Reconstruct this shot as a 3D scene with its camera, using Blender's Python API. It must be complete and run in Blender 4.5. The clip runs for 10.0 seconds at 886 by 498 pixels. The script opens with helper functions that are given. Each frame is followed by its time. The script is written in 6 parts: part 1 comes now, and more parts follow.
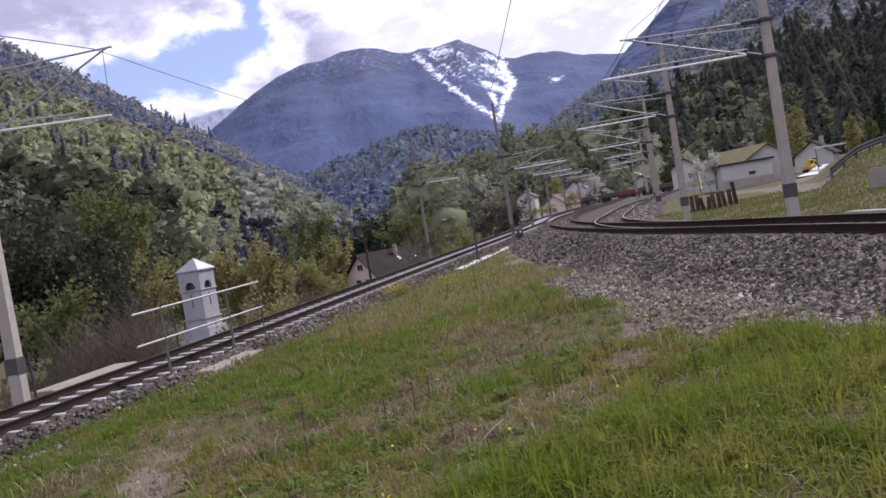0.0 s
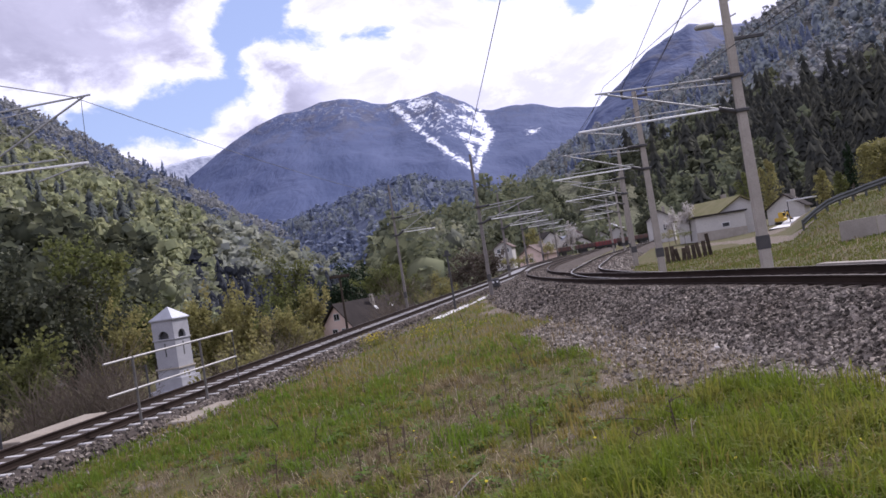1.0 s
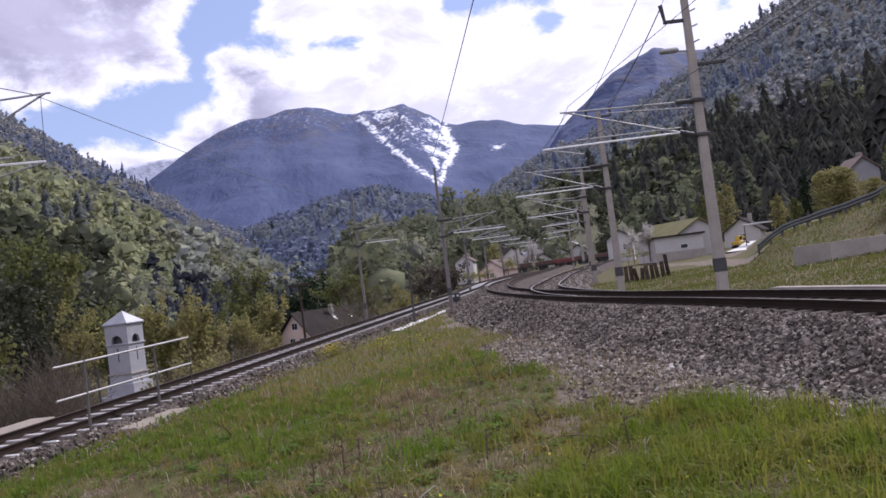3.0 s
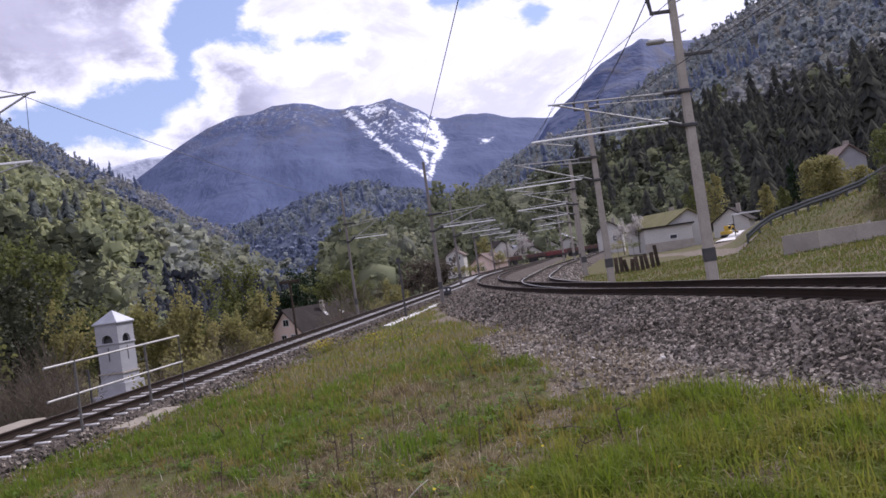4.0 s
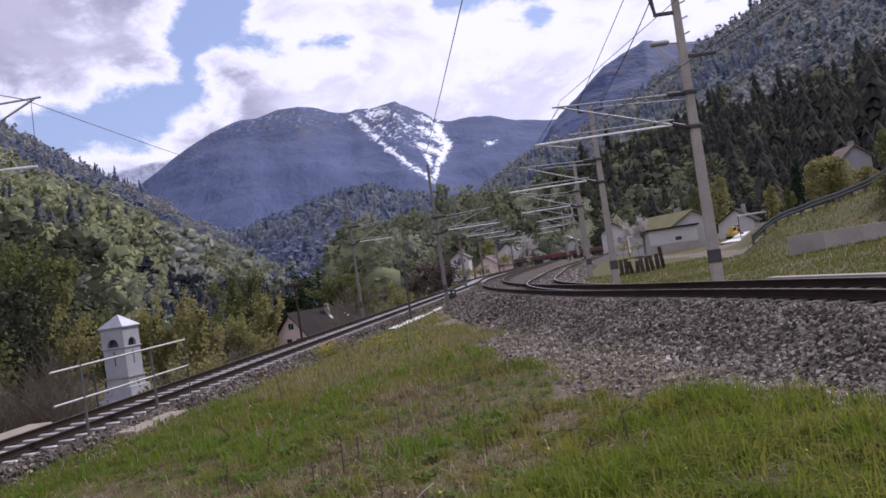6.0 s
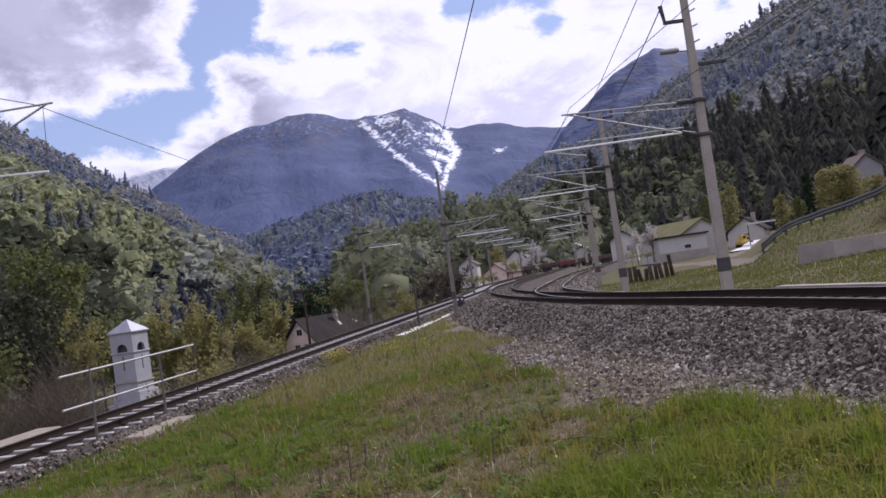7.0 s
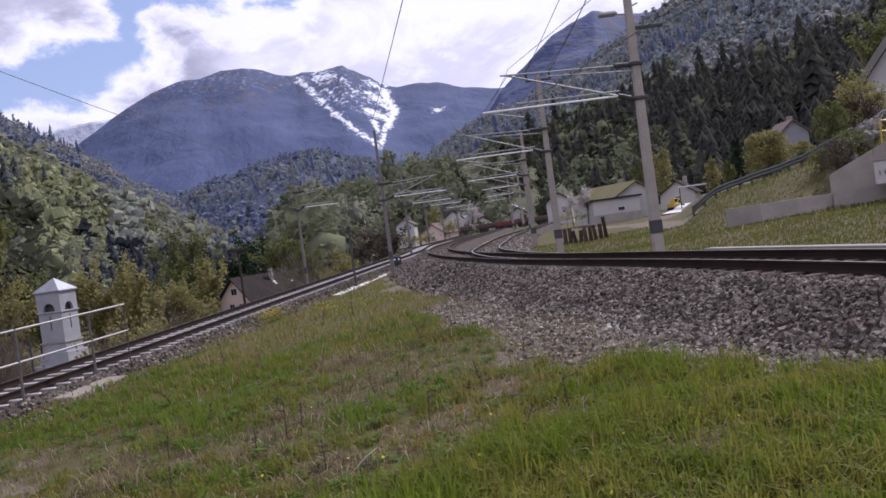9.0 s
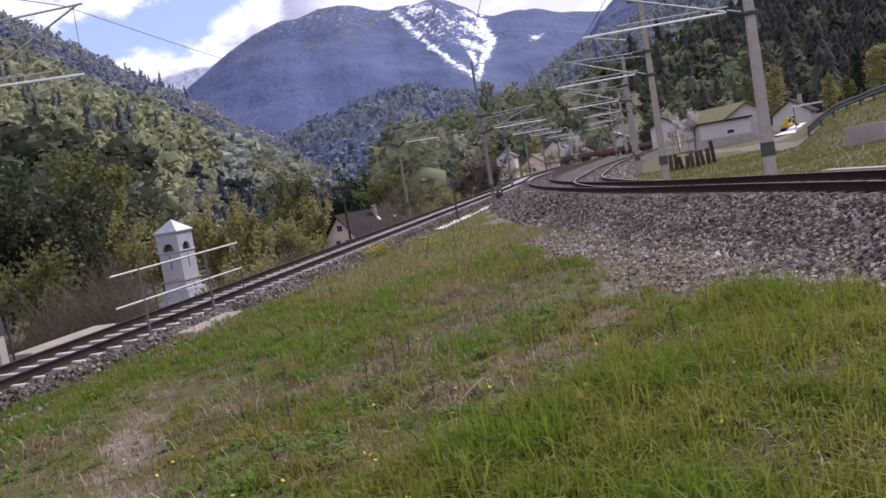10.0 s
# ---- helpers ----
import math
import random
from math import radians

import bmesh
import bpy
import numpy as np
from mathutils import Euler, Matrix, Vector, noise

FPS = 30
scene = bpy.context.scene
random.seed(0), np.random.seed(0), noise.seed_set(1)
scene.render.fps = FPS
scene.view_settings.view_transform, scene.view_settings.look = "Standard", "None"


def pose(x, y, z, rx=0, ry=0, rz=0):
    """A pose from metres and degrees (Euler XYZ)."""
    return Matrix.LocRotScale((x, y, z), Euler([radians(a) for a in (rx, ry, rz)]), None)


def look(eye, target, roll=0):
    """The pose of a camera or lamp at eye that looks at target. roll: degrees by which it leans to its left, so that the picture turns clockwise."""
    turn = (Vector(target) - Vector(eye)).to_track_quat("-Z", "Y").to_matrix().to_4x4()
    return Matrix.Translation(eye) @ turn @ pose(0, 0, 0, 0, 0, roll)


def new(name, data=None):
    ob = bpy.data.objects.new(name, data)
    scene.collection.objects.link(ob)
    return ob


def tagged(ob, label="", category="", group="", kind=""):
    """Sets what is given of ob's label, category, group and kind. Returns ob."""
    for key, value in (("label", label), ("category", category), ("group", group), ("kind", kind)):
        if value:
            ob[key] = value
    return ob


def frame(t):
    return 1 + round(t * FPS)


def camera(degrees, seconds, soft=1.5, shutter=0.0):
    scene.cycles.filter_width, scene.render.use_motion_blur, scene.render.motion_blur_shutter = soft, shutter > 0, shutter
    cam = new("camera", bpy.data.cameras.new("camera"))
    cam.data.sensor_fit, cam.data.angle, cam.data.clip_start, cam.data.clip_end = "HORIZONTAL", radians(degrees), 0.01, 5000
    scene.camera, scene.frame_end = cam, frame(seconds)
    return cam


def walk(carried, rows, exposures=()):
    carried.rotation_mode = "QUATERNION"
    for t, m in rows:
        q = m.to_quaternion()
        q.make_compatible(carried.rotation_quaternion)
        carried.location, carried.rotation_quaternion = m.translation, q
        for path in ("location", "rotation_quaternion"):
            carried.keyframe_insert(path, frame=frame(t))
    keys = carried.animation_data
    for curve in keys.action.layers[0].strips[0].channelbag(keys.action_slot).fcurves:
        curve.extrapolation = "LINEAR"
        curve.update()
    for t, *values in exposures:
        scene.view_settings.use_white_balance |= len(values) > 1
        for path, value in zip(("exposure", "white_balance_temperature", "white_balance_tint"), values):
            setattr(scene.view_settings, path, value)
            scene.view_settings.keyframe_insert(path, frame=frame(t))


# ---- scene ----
EYE = (0.0, 0.0, 1.7)
# seconds, yaw to the left, pitch up, roll
TURNS = [
    (0.0, 4.36, -1.83, -9.32), (0.5, 2.98, -1.30, -9.00), (1.0, 2.30, 1.25, -9.00), (1.5, 1.96, 2.43, -7.11),
    (2.0, 1.46, 2.80, -7.09), (2.5, -1.26, 1.11, -6.40), (2.7, -0.96, 1.78, -6.77), (3.8, 0.18, 1.37, -7.26),
    (4.0, -1.01, 1.26, -8.10), (4.5, 0.0, 3.30, -8.90), (5.0, -0.10, 3.04, -8.92), (5.5, -0.90, 1.30, -8.49),
    (7.0, -0.21, 2.03, -8.06), (7.5, -2.41, 1.25, -8.42), (8.0, -6.15, -0.61, -7.49), (8.5, -6.07, -0.81, -7.25),
    (9.0, -4.06, -1.23, -7.61), (9.5, -3.73, -1.44, -8.86), (10.0, 3.45, -4.73, -9.57),
]


def aim(yaw, pitch, roll):
    y, p = radians(yaw), radians(pitch)
    way = Vector((-math.sin(y) * math.cos(p), math.cos(y) * math.cos(p), math.sin(p)))
    return look(EYE, Vector(EYE) + way, roll)


cam = camera(55.4, 10.0, soft=1.6)
walk(cam, [(t, aim(a, b, c)) for t, a, b, c in TURNS], exposures=[(t, e, 5930, 21) for t, e in ((0.0, 0.17), (1.5, 0.17), (2.5, 0.1), (4.5, 0.08), (5.5, -0.06), (8.0, -0.03), (9.5, -0.01), (10.0, 0.27))])

# ---- world and sun ----
SUN_AZ, SUN_EL = 44.0, 42.0
world = bpy.data.worlds.new("world")
scene.world = world
world.use_nodes = True

def N(tree, kind, **inputs):
    """A node with its inputs set: values or sockets."""
    node = tree.nodes.new(kind)
    for key, value in inputs.items():
        k = int(key[1:]) if key[0] == "i" and key[1:].isdigit() else key
        if isinstance(value, bpy.types.NodeSocket):
            tree.links.new(value, node.inputs[k])
        else:
            node.inputs[k].default_value = value
    return node


def M(tree, op, a, b=0.0, c=0.0, clamp=False):
    node = N(tree, "ShaderNodeMath", i0=a, i1=b, i2=c)
    node.operation, node.use_clamp = op, clamp
    return node.outputs[0]


def step(tree, value, lo, hi, a=0.0, b=1.0):
    node = N(tree, "ShaderNodeMapRange", i0=value, i1=lo, i2=hi, i3=a, i4=b)
    node.interpolation_type = "SMOOTHSTEP"
    return node.outputs[0]


def blend(tree, f, a, b):
    node = tree.nodes.new("ShaderNodeMix")
    node.data_type = "RGBA"
    for sock, v in ((node.inputs[0], f), (node.inputs[6], a), (node.inputs[7], b)):
        if isinstance(v, bpy.types.NodeSocket):
            tree.links.new(v, sock)
        else:
            sock.default_value = v if isinstance(v, (int, float)) else (*v, 1)
    return node.outputs[2]


def grain(tree, scale, detail=4.0, rough=0.55, vector=None, distortion=0.0):
    node = N(tree, "ShaderNodeTexNoise", Scale=scale, Detail=detail, Roughness=rough, Distortion=distortion)
    if vector is not None:
        tree.links.new(vector, node.inputs["Vector"])
    return node.outputs["Fac"]


def make_sky():
    tr = world.node_tree
    tr.nodes.clear()
    sky = tr.nodes.new("ShaderNodeTexSky")
    sky.sky_type, sky.sun_disc = "NISHITA", False
    sky.sun_elevation, sky.sun_rotation = radians(SUN_EL), radians(SUN_AZ)
    sky.air_density, sky.dust_density, sky.ozone_density = 1.0, 0.6, 1.5
    way = tr.nodes.new("ShaderNodeTexCoord").outputs["Generated"]
    sep = N(tr, "ShaderNodeSeparateXYZ", i0=way)
    x, y, z = sep.outputs
    el = M(tr, "MULTIPLY", M(tr, "ARCSINE", z), 57.2958)
    az = M(tr, "MULTIPLY", M(tr, "ARCTAN2", x, y), 57.2958)
    # billows: ragged edge from two scales of noise
    warp = N(tr, "ShaderNodeVectorMath", i0=way, i1=(1.0, 1.0, 1.7))
    warp.operation = "MULTIPLY"
    n1 = grain(tr, 5.0, 7.0, 0.6, warp.outputs[0], 0.3)
    n2 = grain(tr, 14.0, 6.0, 0.65, warp.outputs[0], 0.2)
    edge = M(tr, "ADD", M(tr, "MULTIPLY", M(tr, "SUBTRACT", n1, 0.5), 3.0), M(tr, "MULTIPLY", M(tr, "SUBTRACT", n2, 0.5), 4.0))

    def gap(a0, e0, a1, e1, width):
        """Degrees inside the blue gap along a segment of the sky."""
        da, de = a1 - a0, e1 - e0
        ll = da * da + de * de
        pa, pe = M(tr, "SUBTRACT", az, a0), M(tr, "SUBTRACT", el, e0)
        t = M(tr, "DIVIDE", M(tr, "ADD", M(tr, "MULTIPLY", pa, da), M(tr, "MULTIPLY", pe, de)), ll, clamp=True)
        qa, qe = M(tr, "SUBTRACT", pa, M(tr, "MULTIPLY", t, da)), M(tr, "SUBTRACT", pe, M(tr, "MULTIPLY", t, de))
        dist = M(tr, "SQRT", M(tr, "ADD", M(tr, "MULTIPLY", qa, qa), M(tr, "MULTIPLY", qe, qe)))
        return M(tr, "SUBTRACT", width, dist)

    inside = gap(*GAPS[0])
    for g in GAPS[1:]:
        inside = M(tr, "MAXIMUM", inside, gap(*g))
    # away from the gaps the cover is broken by slow noise
    slow = M(tr, "MULTIPLY", M(tr, "SUBTRACT", grain(tr, 1.6, 3.0, 0.5, way), 0.66), 30.0)
    inside = M(tr, "MAXIMUM", inside, slow)
    cover = step(tr, M(tr, "ADD", inside, edge), -0.35, 0.55, 1.0, 0.0)
    # thick cloud towards the upper left is grey underneath, the rest is lit through
    deep = step(tr, M(tr, "MULTIPLY", M(tr, "ADD", inside, M(tr, "MULTIPLY", edge, 1.6)), -1.0), 0.3, 3.0)
    shade = M(tr, "MULTIPLY", deep, step(tr, M(tr, "ADD", az, M(tr, "MULTIPLY", M(tr, "SUBTRACT", n1, 0.5), 12.0)), -6.0, -12.5))
    n3 = grain(tr, 7.0, 8.0, 0.62, warp.outputs[0], 0.6)
    shade2 = M(tr, "MULTIPLY", step(tr, n3, 0.62, 0.40), step(tr, deep, 0.2, 0.9))
    white = blend(tr, M(tr, "MULTIPLY", shade2, 0.6), (10.2, 10.1, 11.2), (6.2, 6.0, 7.4))
    cloud = blend(tr, M(tr, "MULTIPLY", shade, 0.92), white, blend(tr, step(tr, n3, 0.35, 0.65), (3.9, 3.8, 4.9), (5.4, 5.25, 6.5)))
    # clouds opposite the sun are lit from the front, an even white
    toward = N(tr, "ShaderNodeVectorMath", i0=way, i1=(math.sin(radians(SUN_AZ)) * 0.8, math.cos(radians(SUN_AZ)) * 0.8, 0.6))
    toward.operation = "DOT_PRODUCT"
    cloud = blend(tr, step(tr, toward.outputs[1], -0.2, 0.55), (8.2, 8.1, 9.1), cloud)
    colour = blend(tr, cover, blend(tr, 0.4, sky.outputs[0], (6.2, 7.0, 10.2)), cloud)
    back = N(tr, "ShaderNodeBackground", Color=colour, Strength=0.1)
    tr.links.new(back.outputs[0], tr.nodes.new("ShaderNodeOutputWorld").inputs[0])


# blue gaps in the cloud: azimuth and elevation of both ends, half width, degrees
GAPS = [(-24.0, 11.8, -17.3, 12.0, 1.75), (-27.5, 12.3, -20.2, 12.4, 1.15), (-20.2, 12.6, -16.7, 12.9, 1.6), (-16.7, 13.1, -14.5, 14.0, 1.6), (-14.5, 14.1, -14.3, 16.7, 1.35), (-14.0, 16.9, -12.2, 18.2, 1.7), (-12.2, 18.2, -11.7, 20.0, 2.3),
        (-11.7, 20.0, -11.0, 26.0, 2.6), (-12.4, 17.1, -9.6, 16.3, 0.95), (-9.6, 16.3, -8.0, 15.6, 0.8), (-6.8, 16.1, -4.0, 16.0, 0.38), (3.6, 17.9, 5.8, 17.8, 0.95), (5.8, 17.8, 9.6, 17.6, 0.75), (9.0, 15.8, 9.6, 15.7, 0.45), (-4, 22, 0, 26, 1.2)]
make_sky()

sun = new("sun", bpy.data.lights.new("sun", "SUN"))
sun.data.energy, sun.data.angle, sun.data.color = 4.0, radians(0.8), (1.0, 0.95, 0.87)
sa, se = radians(SUN_AZ), radians(SUN_EL)
sun.matrix_world = look((math.sin(sa) * math.cos(se) * 50, math.cos(sa) * math.cos(se) * 50, math.sin(se) * 50), (0, 0, 0))

# ---- materials ----


def material(name, colour=(0.5, 0.5, 0.5), rough=0.8, metal=0.0):
    mat = bpy.data.materials.new(name)
    mat.use_nodes = True
    b = mat.node_tree.nodes["Principled BSDF"]
    b.inputs["Base Color"].default_value = (*colour, 1)
    b.inputs["Roughness"].default_value, b.inputs["Metallic"].default_value = rough, metal
    if rough >= 0.8:
        b.inputs["Specular IOR Level"].default_value = 0.12
    return mat, mat.node_tree, b


def surface(name, colours, scale, fine, bump=0.3, rough=0.85, metal=0.0, size=0.02, vary=0.0, island=False, spread=(0.35, 0.65)):
    """A surface of two colours mottled at two scales, with relief; vary: brightness from piece to piece."""
    mat, tr, b = material(name, colours[0], rough, metal)
    pos = tr.nodes.new("ShaderNodeTexCoord").outputs["Object"]
    big, small = grain(tr, scale, 4.0, 0.6, pos), grain(tr, fine, 3.0, 0.6, pos)
    c = blend(tr, step(tr, big, *spread), colours[0], colours[1])
    c = blend(tr, step(tr, small, 0.4, 0.75, 0.0, 0.55), c, colours[2] if len(colours) > 2 else tuple(0.6 * v for v in colours[0]))
    if vary:
        rnd = tr.nodes.new("ShaderNodeNewGeometry").outputs["Random Per Island"] if island else tr.nodes.new("ShaderNodeObjectInfo").outputs["Random"]
        hsv = N(tr, "ShaderNodeHueSaturation", Value=step(tr, rnd, 0.0, 1.0, 1 - vary, 1 + vary), Color=c)
        c = hsv.outputs[0]
    tr.links.new(c, b.inputs["Base Color"])
    if bump:
        bp = N(tr, "ShaderNodeBump", Strength=bump, Distance=size, Height=small)
        tr.links.new(bp.outputs[0], b.inputs["Normal"])
    return mat


def leafy(name, colours, light=0.35, scale=0.06, puff=0.0, gloss=0.15):
    """Leaves: colour from clump to clump, light coming through."""
    mat, tr, b = material(name, colours[0], 0.7)
    rnd = tr.nodes.new("ShaderNodeNewGeometry").outputs["Random Per Island"]
    pos = tr.nodes.new("ShaderNodeTexCoord").outputs["Object"]
    c = blend(tr, step(tr, grain(tr, scale, 3.0, 0.6, pos), 0.38, 0.62), colours[0], colours[1])
    c = blend(tr, step(tr, rnd, 0.55, 1.0, 0.0, 0.8), c, colours[2])
    if puff:
        leaves = grain(tr, puff, 4.0, 0.7, pos)
        c = blend(tr, step(tr, leaves, 0.56, 0.40, 0.0, 0.7), c, tuple(0.62 * v for v in colours[2]))
        bp = N(tr, "ShaderNodeBump", Strength=1.0, Distance=1.0 / puff, Height=leaves)
        tr.links.new(bp.outputs[0], b.inputs["Normal"])
    tr.links.new(c, b.inputs["Base Color"])
    b.inputs["Specular IOR Level"].default_value = gloss
    b.inputs["Roughness"].default_value = 0.7 if gloss > 0.1 else 1.0
    glow = N(tr, "ShaderNodeBsdfTranslucent", Color=c)
    mix = N(tr, "ShaderNodeMixShader", i0=light, i1=b.outputs[0], i2=glow.outputs[0])
    out = [n for n in tr.nodes if n.bl_idname == "ShaderNodeOutputMaterial"][0]
    tr.links.new(mix.outputs[0], out.inputs[0])
    return mat


GRASS = surface("meadow", [(0.075, 0.075, 0.026), (0.10, 0.078, 0.04), (0.05, 0.055, 0.016)], 0.9, 22.0, 0.6, 0.95, size=0.03)
BLADE = leafy("grass_blades", [(0.13, 0.178, 0.017), (0.205, 0.198, 0.038), (0.095, 0.135, 0.013)], light=0.5, scale=0.9)
# slope floor lightened and slightly blued to stand in for haze
FORESTFLOOR = surface("wooded_slope", [(0.098, 0.103, 0.094), (0.127, 0.129, 0.103), (0.075, 0.081, 0.081)], 0.02, 0.14, 1.0, 0.95, size=3.0)
LEAF = leafy("spring_leaves", [(0.12, 0.135, 0.045), (0.16, 0.16, 0.06), (0.085, 0.10, 0.034)], light=0.45)
LEAFDARK = leafy("dark_leaves", [(0.052, 0.058, 0.037), (0.072, 0.076, 0.043), (0.04, 0.046, 0.031)], light=0.28)
NEEDLE = leafy("needles", [(0.018, 0.035, 0.016), (0.03, 0.045, 0.018), (0.014, 0.024, 0.012)], light=0.1)
# haze put into the far leaf colour: paler and greyer than LEAF
WOODFRESH = leafy("hazed_spring_leaves", [(0.297, 0.319, 0.185), (0.375, 0.381, 0.213), (0.196, 0.215, 0.151)], light=0.34, scale=0.05, gloss=0.05)
SPURLEAF = leafy("spur_spring_leaves", [(0.155, 0.172, 0.108), (0.205, 0.215, 0.128), (0.10, 0.116, 0.085)], light=0.3, scale=0.05, gloss=0.05)
# aerial haze painted into leaves and floor: pale and bluish
MIDLEAF = leafy("haze_tinted_valley_leaves", [(0.232, 0.262, 0.288), (0.282, 0.305, 0.299), (0.169, 0.199, 0.254)], light=0.32, scale=0.04, gloss=0.03)
MIDFLOOR = surface("haze_tinted_wooded_slope", [(0.074, 0.09, 0.14), (0.086, 0.10, 0.143), (0.064, 0.08, 0.13)], 0.02, 0.14, 0.6, 0.95, size=3.0)
# haze put into both colours: paler than near leaves and needles
WOODDULL = leafy("hazed_dull_leaves", [(0.230, 0.242, 0.180), (0.298, 0.298, 0.199), (0.161, 0.174, 0.149)], light=0.34, scale=0.05, gloss=0.05)
WOODNEEDLE = leafy("hazed_needles", [(0.095, 0.108, 0.105), (0.12, 0.13, 0.115), (0.078, 0.09, 0.092)], light=0.25, scale=0.05, gloss=0.03)
# bluish haze tint put into the needle colour
FARNEEDLE = leafy("haze_tinted_needles", [(0.138, 0.166, 0.246), (0.160, 0.185, 0.251), (0.115, 0.144, 0.226)], light=0.3, scale=0.04, gloss=0.03)
# valley shade put into the colour, darker than WOODNEEDLE
VALLEYNEEDLE = leafy("shade_dark_valley_needles", [(0.050, 0.055, 0.066), (0.06, 0.065, 0.074), (0.042, 0.047, 0.06)], light=0.2, scale=0.05, gloss=0.0)
DARKFLOOR = surface("conifer_slope", [(0.062, 0.062, 0.054), (0.08, 0.076, 0.062), (0.05, 0.05, 0.047)], 0.02, 0.14, 1.0, 0.95, size=3.0)
DARKNEEDLE = leafy("dark_needles", [(0.062, 0.064, 0.056), (0.08, 0.08, 0.064), (0.05, 0.053, 0.050)], light=0.25, gloss=0.0)
DARKWOOD = leafy("dark_olive_leaves", [(0.07, 0.078, 0.052), (0.095, 0.10, 0.06), (0.055, 0.062, 0.047)], light=0.28, gloss=0.02)
# haze painted into these three woods colours, pale to blue-grey
WOODBARE = leafy("haze_tinted_budding_woods", [(0.270, 0.279, 0.294), (0.308, 0.311, 0.302), (0.216, 0.227, 0.257)], light=0.4, scale=0.03)
WOODHAZE = leafy("haze_tinted_far_leaves", [(0.28, 0.30, 0.25), (0.33, 0.34, 0.265), (0.20, 0.215, 0.215)], light=0.34, scale=0.04)
HAZEBLUE = leafy("haze_blue_far_woods", [(0.155, 0.183, 0.255), (0.190, 0.220, 0.296), (0.131, 0.164, 0.266)], light=0.34, scale=0.04)
BRUSH = leafy("leafless_brush", [(0.105, 0.085, 0.066), (0.135, 0.112, 0.085), (0.08, 0.064, 0.052)], light=0.25)
STONE = surface("ballast_stone", [(0.145, 0.122, 0.10), (0.215, 0.188, 0.158), (0.075, 0.063, 0.053)], 0.5, 18.0, 1.0, 0.9, size=0.04, vary=0.7, island=True)
PALESTONE = surface("pale_gravel_stone", [(0.20, 0.172, 0.142), (0.32, 0.285, 0.24), (0.10, 0.085, 0.07)], 0.5, 18.0, 1.0, 0.9, size=0.03, vary=0.6, island=True)
# rust, plus the shade between rails and sleepers put into the colour
BEDROCK = surface("rusty_shaded_ballast_bed", [(0.062, 0.051, 0.044), (0.094, 0.077, 0.066), (0.040, 0.033, 0.029)], 1.2, 26.0, 1.0, 0.95, size=0.04)
RAIL = surface("rusty_rail", [(0.024, 0.016, 0.012), (0.034, 0.023, 0.018), (0.016, 0.011, 0.009)], 1.0, 40.0, 0.3, 0.9, 0.0, size=0.003)
CONCRETE = surface("weathered_concrete", [(0.37, 0.335, 0.29), (0.30, 0.272, 0.235), (0.22, 0.198, 0.17)], 1.3, 25.0, 0.25, 0.9, size=0.006, vary=0.12)
SLEEPERC = surface("pale_sleeper", [(0.58, 0.565, 0.54), (0.50, 0.49, 0.47), (0.38, 0.37, 0.35)], 2.0, 30.0, 0.3, 0.9, size=0.006, vary=0.12)
OLDSLAB = surface("old_slab_concrete", [(0.30, 0.262, 0.215), (0.24, 0.21, 0.172), (0.17, 0.148, 0.12)], 1.3, 14.0, 0.4, 0.95, size=0.01)
WHITEWASH = surface("whitewash", [(0.37, 0.365, 0.385), (0.32, 0.318, 0.335), (0.25, 0.25, 0.26)], 0.8, 9.0, 0.15, 0.9, size=0.01)
STEEL = surface("galvanised_steel", [(0.40, 0.40, 0.39), (0.33, 0.33, 0.32), (0.25, 0.25, 0.24)], 1.5, 40.0, 0.1, 0.62, 0.3, size=0.002)
DARKSTEEL = surface("dark_steel", [(0.06, 0.06, 0.065), (0.09, 0.085, 0.08), (0.04, 0.04, 0.04)], 2.0, 40.0, 0.15, 0.6, 0.5, size=0.002)
# sunlit glint of the arm tubes put into a near-white colour
GLINTSTEEL = surface("glint_bright_steel", [(0.82, 0.82, 0.80), (0.74, 0.74, 0.72), (0.6, 0.6, 0.58)], 1.5, 40.0, 0.1, 0.45, 0.3, size=0.002)
PAINTWHITE = surface("pale_render", [(0.54, 0.52, 0.49), (0.48, 0.465, 0.44), (0.4, 0.385, 0.36)], 0.5, 6.0, 0.1, 0.9, size=0.01)
PEACH = surface("pink_render", [(0.76, 0.6, 0.53), (0.7, 0.55, 0.48), (0.62, 0.48, 0.42)], 0.5, 6.0, 0.1, 0.9, size=0.01)
ROOFDARK = surface("dark_roof", [(0.032, 0.027, 0.026), (0.046, 0.038, 0.035), (0.023, 0.020, 0.019)], 0.6, 8.0, 0.5, 1.0, size=0.03)
ROOFMOSS = surface("mossy_roof", [(0.13, 0.125, 0.05), (0.17, 0.15, 0.075), (0.09, 0.085, 0.04)], 0.6, 8.0, 0.5, 0.9, size=0.03)
ROOFTIN = surface("grey_tin_roof", [(0.36, 0.37, 0.40), (0.30, 0.31, 0.33), (0.24, 0.24, 0.26)], 1.0, 12.0, 0.1, 0.45, 0.3, size=0.01)
ROOFTILE = surface("faded_roof_tiles", [(0.135, 0.10, 0.088), (0.17, 0.13, 0.115), (0.095, 0.072, 0.065)], 0.8, 9.0, 0.5, 0.85, size=0.03)
GLASSY = material("dark_window_glass", (0.02, 0.022, 0.026), 0.1)[0]
FRAMEWHITE = surface("white_frame", [(0.7, 0.7, 0.7), (0.62, 0.62, 0.62)], 2.0, 20.0, 0.05, 0.6, size=0.002)
